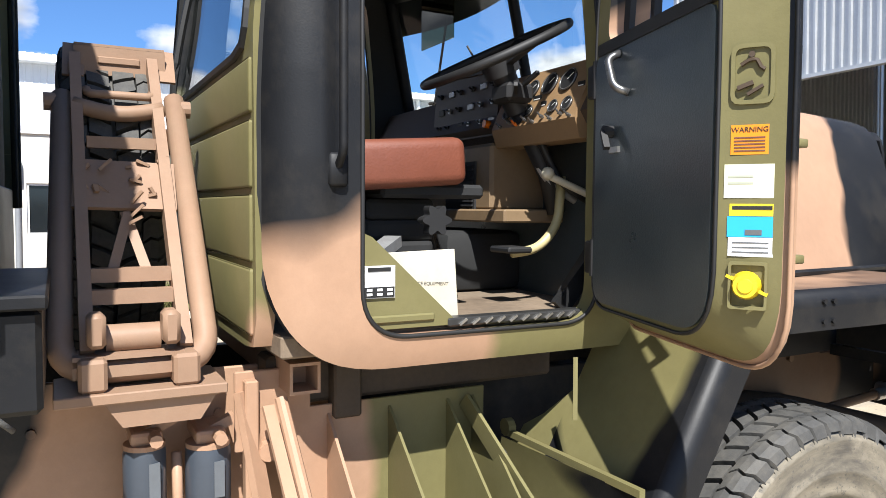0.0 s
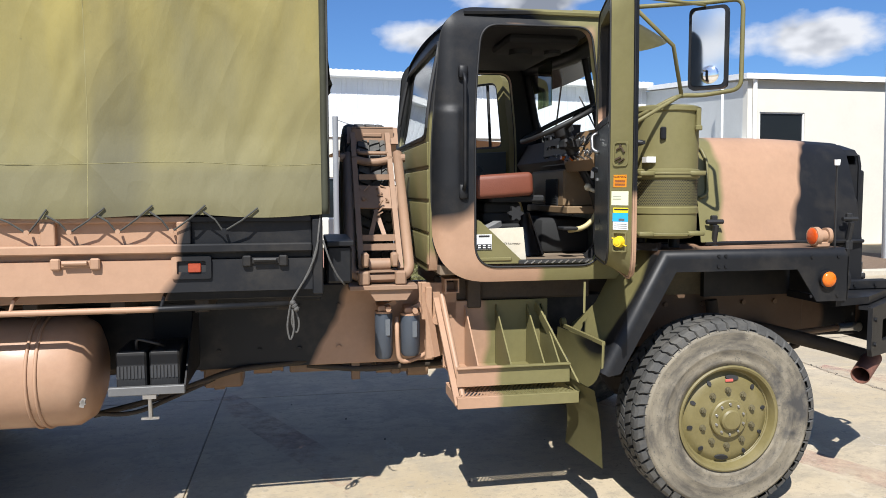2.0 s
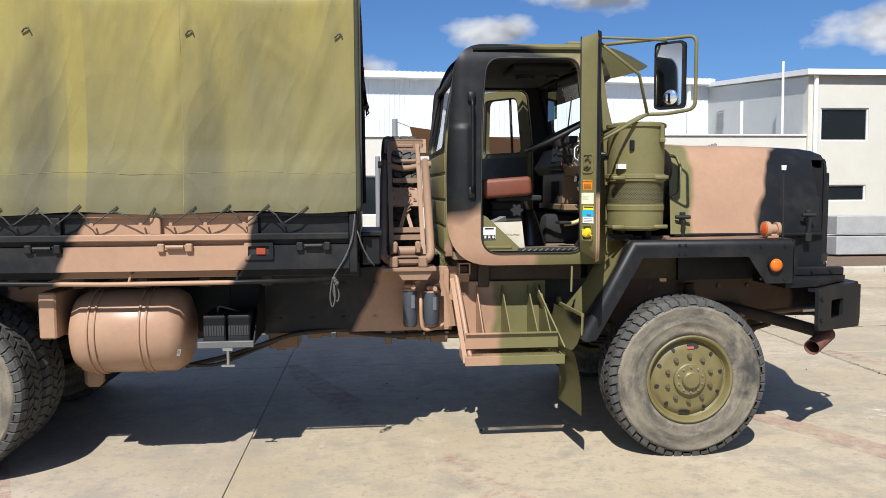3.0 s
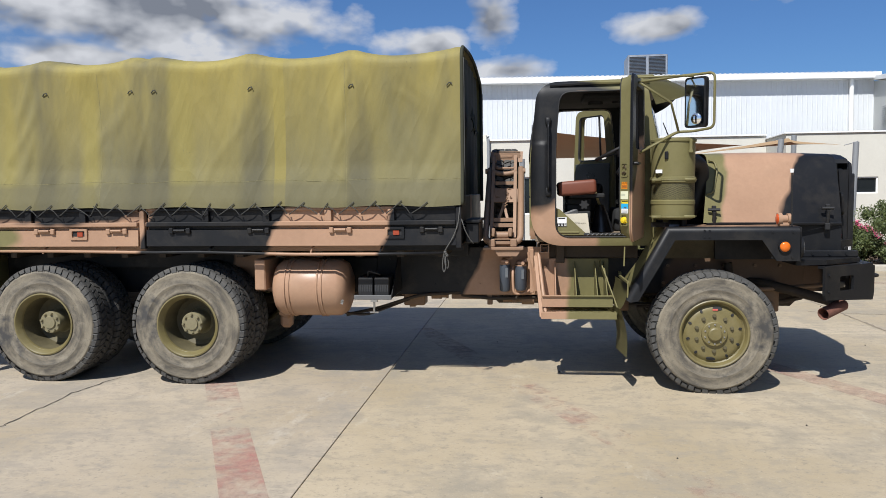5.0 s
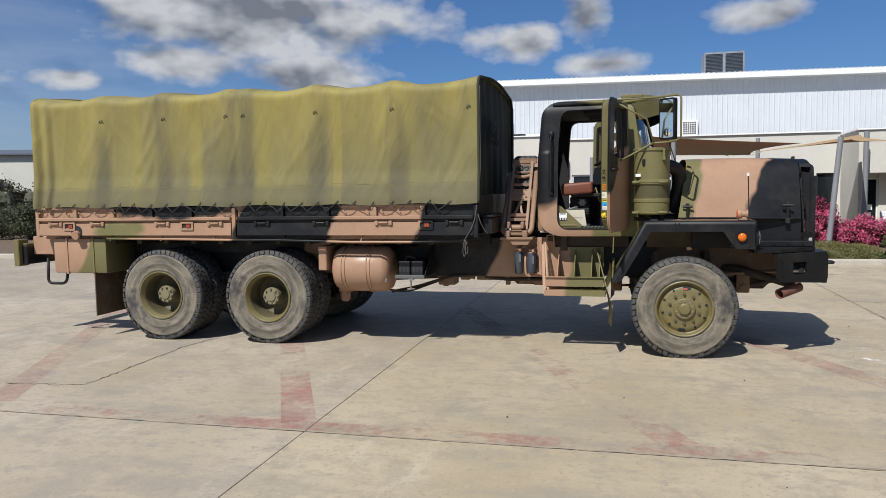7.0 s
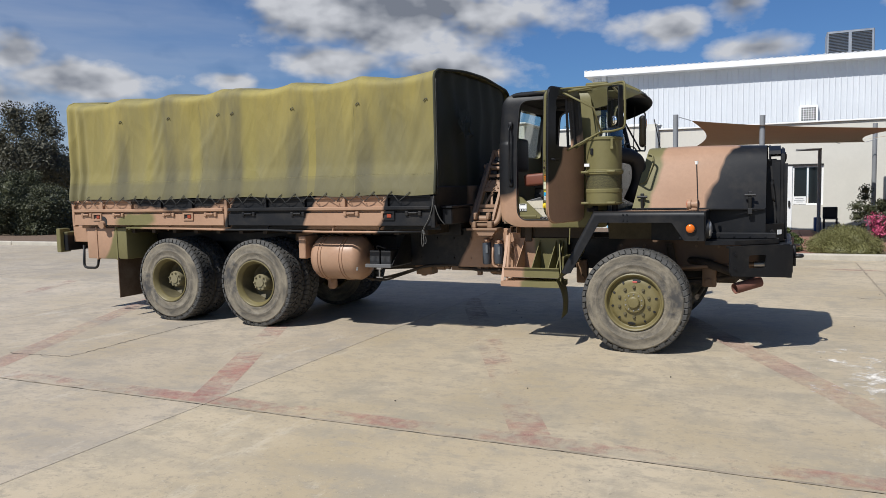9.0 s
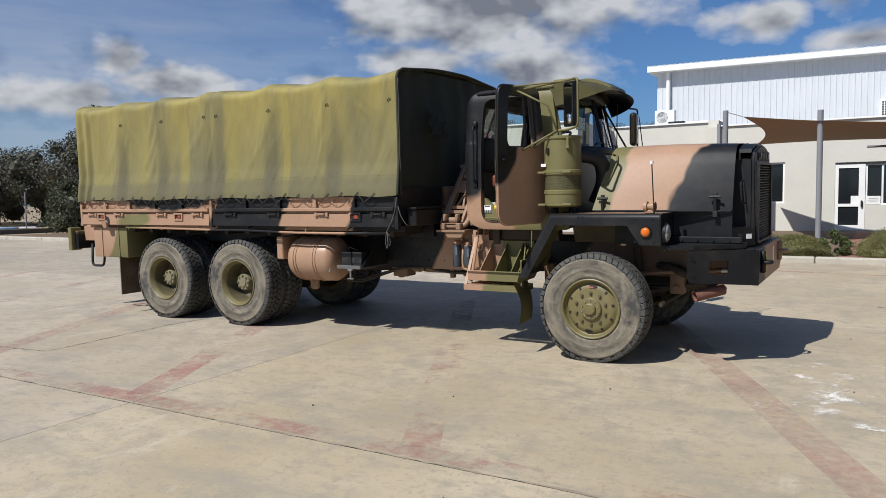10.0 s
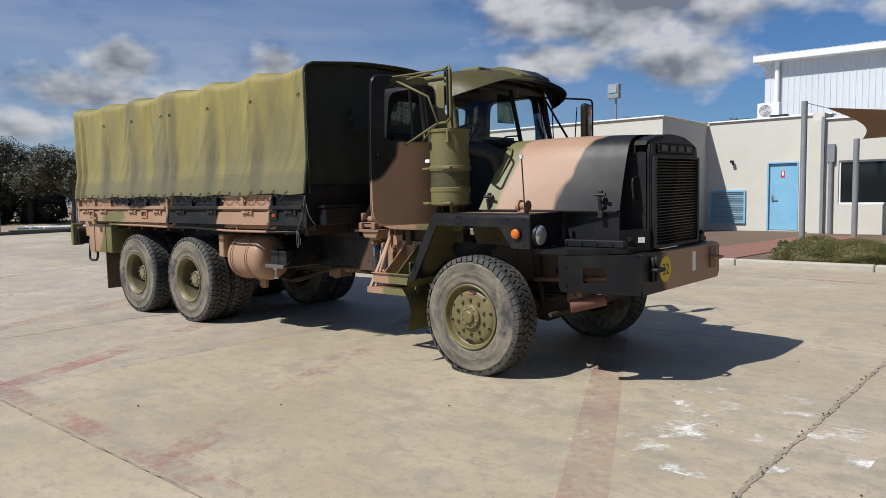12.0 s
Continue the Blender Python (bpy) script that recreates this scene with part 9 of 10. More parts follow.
    pipe(bm, [(-0.30, 1.0, 2.09), (-0.54, 0.86, 2.58)], 0.012, 6)
    pipe(bm, [(0.02, 0.55, 2.03), (-0.1, 0.8, 2.45)], 0.006, 6)
    part("stay_rod", bm, BLACKRUB, fm)


build_tank()

# ---------------------------------------------------------------- kerb, garden and street furniture
def leaf_material(name, a, b, rough=0.6):
    mt = bpy.data.materials.new(name)
    mt.use_nodes = True
    nt = mt.node_tree
    n, l = nt.nodes.new, nt.links.new
    bs = nt.nodes["Principled BSDF"]
    g = n("ShaderNodeNewGeometry")
    mx = n("ShaderNodeMix")
    mx.data_type = "RGBA"
    l(g.outputs["Random Per Island"], mx.inputs["Factor"])
    mx.inputs["A"].default_value, mx.inputs["B"].default_value = (*a, 1), (*b, 1)
    l(mx.outputs["Result"], bs.inputs["Base Color"])
    bs.inputs["Roughness"].default_value = rough
    return mt


GUM = leaf_material("dull_gum_leaf", (0.050, 0.050, 0.030), (0.088, 0.082, 0.050))
SHRUB = leaf_material("shrub_leaf", (0.035, 0.055, 0.014), (0.105, 0.125, 0.035))
DARKSHRUB = leaf_material("dark_shrub_leaf", (0.020, 0.027, 0.010), (0.068, 0.072, 0.028))
HEDGE = leaf_material("grey_green_leaf", (0.105, 0.105, 0.032), (0.180, 0.165, 0.062))
PINK = leaf_material("magenta_flower", (0.36, 0.010, 0.075), (0.70, 0.165, 0.28))
# darker red for the tall shrub's flowers, with their shade in the colour
SHADED_PINK = leaf_material("shaded_flower", (0.14, 0.006, 0.03), (0.34, 0.03, 0.09))
DEEP = leaf_material("deep_red_leaf", (0.030, 0.030, 0.012), (0.13, 0.012, 0.04))
BARK = material("grey_brown_bark", (0.12, 0.095, 0.07), 0.9, var=0.3, scale=6, bump=0.5, bump_scale=30)


def leaves(name, seed, centres, per, size, spread, mt, parent, label="", core=0.0):
    """Small leaves scattered in clumps round the centres, thicker towards the middle of each clump; core: dense lumpy inner growth."""
    rng = np.random.default_rng(seed)
    C = np.repeat(np.array([tuple(c) for c, r in centres]), per, axis=0)
    Rr = np.repeat(np.array([r for c, r in centres]), per)[:, None]
    k = len(C)
    d = rng.normal(size=(k, 3))
    d /= np.linalg.norm(d, axis=1)[:, None]
    P = C + d * Rr * (spread * 1.75 * rng.random((k, 1)) ** 0.55) * (1, 1, 0.85)
    size = size * rng.uniform(0.6, 1.35, (k, 1))
    u = rng.normal(size=(k, 3))
    u /= np.linalg.norm(u, axis=1)[:, None]
    w = np.cross(u, rng.normal(size=(k, 3)))
    w /= np.linalg.norm(w, axis=1)[:, None]
    V = np.stack((P - u * size, P + w * size * 0.5, P + u * size, P - w * size * 0.5), axis=1).reshape(-1, 3)
    F = np.arange(4 * k).reshape(-1, 4)
    V, F = [V], F.tolist()
    if core:
        bm = B()
        bmesh.ops.create_icosphere(bm, subdivisions=2, radius=1.0)
        ball = np.array([tuple(v.co) for v in bm.verts])
        tri = np.array([[v.index for v in f.verts] for f in bm.faces])
        bm.free()
        start = 4 * k
        for c, r in centres:
            turn = rng.uniform(0, 6.28, 3)
            lump = 1 + 0.22 * np.sin(ball @ rng.normal(size=3) * 4 + turn[0]) + 0.16 * np.sin(ball @ rng.normal(size=3) * 7 + turn[1])
            V.append(np.array(tuple(c)) + ball * (r * core * lump)[:, None])
            F += (tri + start).tolist()
            start += len(ball)
    me = bpy.data.meshes.new(name)
    me.from_pydata(np.concatenate(V).tolist(), [], F)
    me.materials.append(mt)
    ob = new(name, me)
    ob.parent = parent
    if label:
        ob["label"] = label
    return ob


def tree(x, y, h, r, seed, label="tall dark gum tree with an uneven crown"):
    rnd = random.Random(seed)
    z0 = gz(y) - 0.05
    t = empty("tree", None, Matrix.Translation((x, y, z0)), label, "tree", "gum trees beyond the yard")
    bm = B()
    top = Vector((rnd.uniform(-0.4, 0.4), rnd.uniform(-0.4, 0.4), h * 0.66))
    cyl(bm, (0, 0, 0), top * 0.5 + Vector((0.2, 0, 0)), 0.20, 10, r2=0.14)
    cyl(bm, top * 0.5 + Vector((0.2, 0, 0)), top, 0.14, 8, r2=0.07)
    cs = []
    for i in range(10):
        a = rnd.uniform(0, 6.28)
        k = rnd.uniform(0.35, 1.0)
        p = top * rnd.uniform(0.35, 0.95)
        q = Vector((math.cos(a) * r * k, math.sin(a) * r * k, h * rnd.uniform(0.50, 0.90)))
        cyl(bm, p, q, 0.06, 6, r2=0.025)
        cs.append((q, r * rnd.uniform(0.26, 0.38)))
    part("trunk", bm, BARK, t)
    for i in range(24):
        a, k = rnd.uniform(0, 6.28), math.sqrt(rnd.uniform(0.01, 0.95))
        cs.append((Vector((math.cos(a) * r * k, math.sin(a) * r * k, h * rnd.uniform(0.40, 0.93) * (1 - 0.16 * k * k))), r * rnd.uniform(0.20, 0.34)))
    leaves("crown", seed, cs, 760, 0.072, 0.62, GUM, t, core=0.40)


for i, (x, y, h, r) in enumerate(((-38, 19.5, 7.5, 2.9), (-45, 20.5, 5.0, 3.2), (-50, 20, 5.4, 3.4), (-47, 14.5, 5.2, 3.2), (-53, 14.0, 5.7, 3.6), (-55, 9.5, 6.0, 3.9),
                                  (-52, 5.5, 5.9, 3.8), (-58, 2.0, 6.0, 4.2), (-42, 24.5, 5.2, 3.0), (-27.5, 58, 9.6, 3.4), (-18.5, 60, 9.0, 3.2), (-60, 7.0, 5.6, 4.0), (-60, 14.0, 5.6, 4.0), (-57, -3.5, 5.8, 4.0), (-58, 20.0, 5.4, 4.0))):
    tree(x, y, h, r, 11 + i)


def bush(name, x, y, rx, ry, h, mt, label, seed, n=26, per=95, size=0.06, category="shrub", flowers=None, group=""):
    rnd = random.Random(seed)
    z0 = gz(y) + 0.06
    t = empty(name, None, Matrix.Translation((x, y, z0)), label, category, group)
    cs = []
    for i in range(n):
        a, k = rnd.uniform(0, 6.28), math.sqrt(rnd.random())
        cs.append((Vector((math.cos(a) * rx * k, math.sin(a) * ry * k, h * rnd.uniform(0.12, 0.9) * (1 - 0.45 * k * k))), min(rx, ry, h) * rnd.uniform(0.2, 0.36)))
    bm = B()
    for c, r in cs[:8]:
        cyl(bm, (c.x * 0.3, c.y * 0.3, -0.05), c, 0.016, 5, r2=0.006)
    part("stem", bm, BARK, t)
    leaves("foliage", seed, cs, per, size, 0.62, mt, t, core=0.42)
    if flowers:
        top = [(c + Vector((0, -0.06, r * 0.38)), r) for c, r in cs]
        tagged(leaves("blossom", seed + 500, top, int(per * 1.1), size * 0.9, 0.66, flowers, t, "magenta blossom"), kind="stuff")


def mound(x, y, rx, ry, h, mt, label, seed, n=9000, size=0.020, name="hedge_shrub"):
    """A dense low shrub: one dome of fine twigs and leaves with a lumpy, ragged skin."""
    rng = np.random.default_rng(seed)
    t = empty(name, None, Matrix.Translation((x, y, gz(y) + 0.06)), label, "shrub", "garden shrubs")

    def lumps(D):
        r = np.ones(len(D))
        for f, amp in ((3, 0.09), (6, 0.07), (11, 0.06)):
            r += amp * np.sin(D @ q[f] * f + f)
        return r
    q = {f: rng.normal(size=3) for f in (3, 6, 11)}
    D = rng.normal(size=(n, 3))
    D[:, 2] = np.abs(D[:, 2])
    D /= np.linalg.norm(D, axis=1)[:, None]
    box = np.array((rx, ry, h))
    P = D * box * (lumps(D) * (0.84 + 0.18 * rng.random(n) ** 1.6))[:, None]
    u = D * 1.1 + rng.normal(size=(n, 3)) * 0.55
    u[:, 2] += 0.35
    u /= np.linalg.norm(u, axis=1)[:, None]
    w = np.cross(u, rng.normal(size=(n, 3)))
    w /= np.linalg.norm(w, axis=1)[:, None]
    sz = size * rng.uniform(0.6, 1.7, (n, 1))
    V = np.stack((P - u * sz, P + w * sz * 0.36, P + u * sz * 1.2, P - w * sz * 0.36), axis=1).reshape(-1, 3)
    me = bpy.data.meshes.new("foliage")
    me.from_pydata(V.tolist(), [], np.arange(4 * n).reshape(-1, 4).tolist())
    me.materials.append(mt)
    ob = new("foliage", me)
    ob.parent = t
    bm = B()
    bmesh.ops.create_icosphere(bm, subdivisions=4, radius=1.0)
    C = np.array([tuple(v.co) for v in bm.verts])
    for v, k in zip(bm.verts, lumps(C) * 0.86):
        v.co = Vector((v.co.x * rx * k, v.co.y * ry * k, max(-0.04, v.co.z * h * k)))
    part("inner_growth", bm, HEDGE, t, smooth=60)


LOW = "low dense grey-green mounded shrub behind the kerb"
for k, (x, y, rx, ry, h) in enumerate(((-0.15, 9.72, 0.72, 0.86, 0.46), (0.70, 9.70, 0.78, 0.90, 0.48), (2.62, 9.72, 0.72, 0.88, 0.54), (4.25, 9.6, 0.85, 0.75, 0.38))):
    mound(x, y, rx, ry, h, HEDGE, LOW, 41 + k, 26000, 0.0125)
bush("garden_shrub", 1.47, 9.70, 0.30, 0.30, 0.56, SHRUB, "small bright green garden shrub", 43, 18, 330, 0.026, group="garden shrubs")
bush("garden_shrub", 5.12, 9.2, 0.24, 0.24, 0.62, SHRUB, "small bright green garden shrub", 56, 14, 260, 0.026, group="garden shrubs")
bush("garden_shrub", -0.72, 9.9, 0.22, 0.25, 0.40, SHRUB, "small bright green garden shrub", 55, 14, 260, 0.024, group="garden shrubs")
bush("garden_shrub", 6.35, 9.75, 0.95, 0.75, 1.55, SHRUB, "large dense green shrub behind the kerb", 45, 60, 520, 0.026, group="garden shrubs")
bush("flowering_shrub", 4.9, 14.5, 1.3, 0.8, 0.98, DEEP, "dense bougainvillea covered in magenta flowers", 46, 44, 300, 0.032, flowers=PINK, group="flowering shrubs")
bush("flowering_shrub", 7.0, 14.5, 1.2, 0.8, 1.0, DEEP, "dense bougainvillea covered in magenta flowers", 47, 44, 300, 0.032, flowers=PINK, group="flowering shrubs")
bush("flowering_shrub", 5.2, 15.6, 0.6, 0.6, 1.60, DEEP, "dense bougainvillea with dark red flowers, shade in their colour", 48, 32, 300, 0.032, flowers=SHADED_PINK, group="flowering shrubs")
bush("garden_shrub", 4.05, 15.5, 0.85, 0.6, 1.95, DARKSHRUB, "dark green shrub beside the flowers", 49, 34, 300, 0.030, group="garden shrubs")
bush("garden_shrub", -6.6, 12.6, 0.5, 0.5, 3.3, SHRUB, "tall thin shrub against the store wall", 50, 28, 200, 0.035, group="garden shrubs")
bush("roadside_bush", -30.0, 14.0, 2.3, 2.0, 3.0, DARKSHRUB, "broad dark green bush beyond the yard's edge", 51, 60, 1100, 0.042, group="roadside bushes")
bush("roadside_bush", -32.5, 17.5, 2.2, 2.0, 2.5, DARKSHRUB, "broad dark green bush beyond the yard's edge", 52, 50, 1100, 0.042, group="roadside bushes")
bush("roadside_bush", -26.5, 19.5, 2.0, 1.8, 1.9, DARKSHRUB, "broad dark green bush beyond the yard's edge", 53, 40, 1100, 0.042, group="roadside bushes")
bush("grass_tuft", -38.0, 5.6, 0.5, 0.5, 0.9, SHRUB, "spiky green tuft beyond the yard's edge", 54, 14, 70, 0.12, group="roadside bushes")


rnd = random.Random(5)
cs = []
for i in range(210):
    a, d = radians(rnd.uniform(-84, -44)), rnd.uniform(60, 70)
    h = 2.6 + 1.6 * math.sin(a * 23) * math.sin(a * 41 + 1) + 0.6 * math.sin(a * 90)
    cs.append((Vector((2 + d * math.sin(a), -7 + d * math.cos(a), gz(20) + h * rnd.uniform(0.2, 1.0))), rnd.uniform(0.9, 1.6)))
woods = leaves("far_woods", 91, cs, 420, 0.11, 0.62, GUM, None, core=0.6)
tagged(woods, "dull green belt of trees and scrub beyond the yard", "woods", kind="stuff")


def build_garden():
    bm = B()
    y0, y1 = 8.62, 16.2
    v = [bm.verts.new(p) for p in ((-30, y0, 0.35), (14, y0, 0.35), (14, 24.0, 0.355), (-30, 24.0, 0.355))]
    bm.faces.new(v)
    thing("garden_bed", bm, MULCH, "brown mulched garden bed between the kerb and the building", "garden bed", kind="structure")
    k = tagged(empty("kerb"), "worn pale concrete kerb along the garden", "kerb", kind="structure")
    me = None
    for i in range(18):
        x = -30 + i * 2.4
        if me is None:
            bm = B()
            mbox(bm, 0.006, 2.394, 0, 0.2, -0.3, 0.125, 0.03, 2)
            me = bpy.data.meshes.new("kerb_stone")
            bm.to_mesh(me)
            bm.free()
            me.materials.append(KERB)
        ob = new("kerb_stone", me)
        ob.parent = k
        ob.location = (x, 8.42, gz(8.42))
    # brick-red paths to the two doors
    for x0, x1, ya, rows in ((-3.1, -1.5, 8.64, 30), (1.55, 2.35, 8.64, 35), (2.36, 5.16, 10.54, 8)):
        p = tagged(empty("path"), "red brick paver path through the garden", "path", kind="structure")
        cols = int((x1 - x0) / 0.4)
        bm = B()
        mbox(bm, 0.006, 0.394, 0.006, 0.374, -0.05, 0, 0.006)
        pm = bpy.data.meshes.new("paver")
        bm.to_mesh(pm)
        bm.free()
        pm.materials.append(REDBRICK)
        for r in range(rows):
            for c in range(cols):
                y = ya + r * 0.38
                ob = new("paver", pm)
                ob.parent = p
                ob.matrix_local = Matrix.Translation((x0 + c * 0.4, y, 0.372))
    # far kerb on the yard's rear edge
    bm = B()
    for i in range(20):
        y = -20 + i * 2.6
        mbox(bm, -33.2, -33.0, y, y + 2.58, gz(y) - 0.3, gz(y) + 0.22, 0.02)
    thing("kerb_far", bm, material("dark_kerb", (0.10, 0.09, 0.08), 0.9, var=0.2, scale=2), "low dark kerb along the rear of the yard", "kerb", kind="structure")


build_garden()


def sail(name, corners, label, n=14):
    a, b, c, d = (Vector(p) for p in corners)
    bm = B()
    g = []
    for i in range(n + 1):
        u = i / n
        row = []
        for j in range(n + 1):
            v = j / n
            # edges curve in towards the middle, as taut cloth does
            uu = u + 0.16 * math.sin(math.pi * v) * (0.5 - u)
            vv = v + 0.16 * math.sin(math.pi * u) * (0.5 - v)
            row.append(bm.verts.new((1 - uu) * ((1 - vv) * a + vv * d) + uu * ((1 - vv) * b + vv * c)))
        g.append(row)
    for i in range(n):
        for j in range(n):
            bm.faces.new((g[i][j], g[i + 1][j], g[i + 1][j + 1], g[i][j + 1]))
    e = empty(name, None, None, label, "shade sail", "shade sails")
    part("cloth", bm, SAIL, e, smooth=80)
    for p, q in ((corners[0], a + Vector((-0.4, 0, 0.14))), (corners[2], c + Vector((0.35, 0, 0.1)))):
        bm = B()
        pipe(bm, [p, q], 0.012, 5)
        part("chain", bm, POLE, e)


sail("shade_sail", ((-1.03, 13.83, 3.81), (-1.62, 20.55, 3.47), (3.95, 20.4, 3.42), (4.20, 13.4, 3.29)), "tan shade sail stretched between steel poles")
sail("shade_sail", ((3.15, 20.0, 3.38), (7.35, 19.4, 3.98), (6.80, 13.4, 3.24), (5.45, 13.4, 3.36)), "tan shade sail stretched between steel poles")

for x, y, z, dx, r in ((-1.42, 13.55, 3.97, 0, 0.072), (0.84, 14.3, 3.9, 0, 0.075), (4.86, 13.2, 3.42, 0.27, 0.075), (-1.82, 20.7, 3.50, 0, 0.09), (7.55, 19.6, 4.1, 0.05, 0.09), (2.56, 20.2, 3.25, 0, 0.06), (4.27, 20.84, 4.08, 0, 0.075),
                       (7.0, 13.4, 3.32, 0.1, 0.075)):
    bm = B()
    cyl(bm, (x, y, gz(y)), (x + dx, y, z), r, 14)
    if z == 3.25:
        bar(bm, (x - 0.75, y, z - 0.03), (x + 0.06, y, z - 0.03), 0.14, 0.07)
    thing("steel_pole", bm, POLE, "grey steel post in the garden bed", "post", "garden posts", smooth=40)


def build_extras():
    # flood light on its mast behind the store
    f = empty("flood_light", None, None, "square flood light on a thin grey mast", "light")
    bm = B()
    cyl(bm, (-12.2, 24.0, gz(24)), (-12.2, 24.0, 6.1), 0.05, 8)
    part("mast", bm, POLE, f)
    bm = B()
    mbox(bm, -12.5, -11.95, 23.75, 24.0, 6.1, 6.75, 0.03)
    part("lamp_head", bm, POLE, f)
    bm = B()
    mbox(bm, -12.42, -12.03, 23.72, 23.75, 6.35, 6.68)
    part("lens", bm, CLEARLENS, f)
    # small wall lamps
    for x, y, z in ((-6.80, 23.50, 3.07), (5.76, 22.25, 3.39), (8.55, 20.06, 3.28)):
        bm = B()
        mbox(bm, x - 0.06, x + 0.06, y - 0.16, y, z - 0.05, z + 0.05, 0.02)
        mbox(bm, x - 0.02, x + 0.02, y - 0.04, y + 0.06, z - 0.12, z)
        thing("wall_lamp", bm, DARK, "small dark lamp fixed to the cream wall", "lamp", "wall lamps")
    bm = B()
    mbox(bm, -5.47, -4.83, 23.6, 23.85, 4.69, 4.79, 0.01)
    thing("parapet_light", bm, DARK, "dark flat light on the parapet", "lamp")
    # metal duct and box on the flat roof
    bm = B()
    mbox(bm, -4.95, -4.06, 24.6, 25.1, 4.10, 4.85, 0.02)
    thing("roof_box", bm, WHITE, "low white plant box on the flat roof", "box")
    # outside chair and bin by the entrance
    c = empty("garden_chair", None, Matrix.Translation((2.98, 21.2, gz(21) + 0.065)), "black plastic chair outside the entrance", "chair")
    bm = B()
    mbox(bm, -0.24, 0.24, -0.24, 0.24, 0.42, 0.46, 0.015)
    part("seat", bm, BLACKRUB, c)
    bm = B()
    mbox(bm, -0.24, 0.24, 0.20, 0.25, 0.46, 0.86, 0.02)
    part("backrest", bm, BLACKRUB, c)
    for x in (-0.2, 0.2):
        for y in (-0.2, 0.2):
            bm = B()
            mbox(bm, x - 0.02, x + 0.02, y - 0.02, y + 0.02, 0, 0.42)
            part("leg", bm, BLACKRUB, c)
    bm = B()
    mbox(bm, 2.45, 2.68, 21.0, 21.5, gz(21) + 0.065, gz(21) + 0.56, 0.03, 2)
    thing("storage_tub", bm, material("blue_plastic", (0.03, 0.08, 0.22), 0.4), "blue plastic tub beside the chair", "tub")
    # prohibition sign standing in the garden
    s = empty("garden_sign", None, Matrix.Translation((7.75, 17.4, gz(17) + 0.06)) @ Matrix.Scale(1.6, 4), "white sign board with a red ring symbol", "sign")
    bm = B()
    mbox(bm, -0.22, 0.22, -0.01, 0.01, 0.1, 0.62, 0.006)
    part("board", bm, WHITE, s)
    bm = B()
    pipe(bm, [(0.11 * math.cos(k * math.pi / 10), -0.014, 0.42 + 0.11 * math.sin(k * math.pi / 10)) for k in range(20)], 0.012, 5, True)
    bar(bm, (-0.075, -0.014, 0.345), (0.075, -0.014, 0.495), 0.012, 0.02, up=(0, 1, 0))
    part("ring_symbol", bm, material("red_sign", (0.55, 0.03, 0.03), 0.5), s)
    for x in (-0.15, 0.15):
        bm = B()
        mbox(bm, x - 0.015, x + 0.015, 0.01, 0.03, 0, 0.5)
        part("stake", bm, POLE, s)
    # yellow bollard and white board inside the shed's mouth
    bm = B()
    cyl(bm, (12.0, 9.2, gz(9.2)), (12.0, 9.2, gz(9.2) + 1.2), 0.07, 14)
    thing("bollard", bm, PLASTIC_Y, "yellow steel bollard at the shed opening", "bollard", smooth=40)
    bm = B()
    mbox(bm, 15.0, 15.8, 8.3, 8.4, gz(8), gz(8) + 0.9, 0.02)
    thing("white_board", bm, WHITE, "white board leaning inside the dark shed", "board")
    m = empty("shed_lamp", None, Matrix.Translation((13.6, 9.0, gz(9))), "orange lamp on a grey post inside the shed", "lamp")
    bm = B()
    cyl(bm, (0, 0, 0), (0, 0, 3.0), 0.05, 10)
    part("post", bm, POLE, m)
    bm = B()
    mbox(bm, -0.22, 0.22, -0.2, 0.2, 3.0, 3.35, 0.05)
    part("head", bm, AMBER, m)
    # pipes stacked beyond the rear kerb
    rnd = random.Random(9)
    cols = (WHITE, material("faded_red_pipe", (0.42, 0.06, 0.05), 0.5), material("pale_blue_pipe", (0.25, 0.38, 0.5), 0.5), ZINC)
    for i in range(14):
        y = 8.5 + rnd.uniform(0, 8.5)
        x = -39.5 + rnd.uniform(-1.5, 1.5)
        z = gz(y) + 0.062
        a = rnd.uniform(0.9, 1.6)
        d = Vector((math.cos(a), math.sin(a), 0)) * rnd.uniform(0.4, 0.9)
        bm = B()
        cyl(bm, Vector((x, y, z)) - d, Vector((x, y, z)) + d, 0.07, 10)
        thing("drain_pipe", bm, rnd.choice(cols), "plastic drain pipe lying in a loose stack", "pipe", "stacked pipes")
    bm = B()
    for i in range(18):
        y, x = 2 + rnd.uniform(0, 5.5), -41 + rnd.uniform(-2, 2)
        mbox(bm, x - 0.8, x + 0.8, y - 0.6, y + 0.6, gz(y) - 0.05, gz(y) + rnd.uniform(0.25, 0.7), 0.05)
    tagged(thing("pallet_pile", bm, ZINC, "grey pile of stacked building materials", "pile"), kind="stuff")
    for y in (-4.5, -1, 2.5, 6.0, 9.5, 13, 16.5):
        bm = B()
        cyl(bm, (-34.2, y, gz(y) - 0.1), (-34.2, y, gz(y) + 2.0), 0.035, 8)
        thing("fence_post", bm, POLE, "thin grey fence post at the yard's edge", "post", "fence posts")
    # distant sheds beyond the road
    h = empty("far_shed", None, Matrix.Translation((-49, 45, 1.78)), "distant cream shed with a dark roof and a white sign", "building")
    bm = B()
    mbox(bm, -9, 9, -4, 4, -0.8, 4.35)
    part("wall", bm, CREAM, h)
    bm = B()
    prism(bm, [(-4.4, 4.35), (4.4, 4.35), (4.4, 4.45), (0, 5.1), (-4.4, 4.45)], -9.4, 9.4, "x")
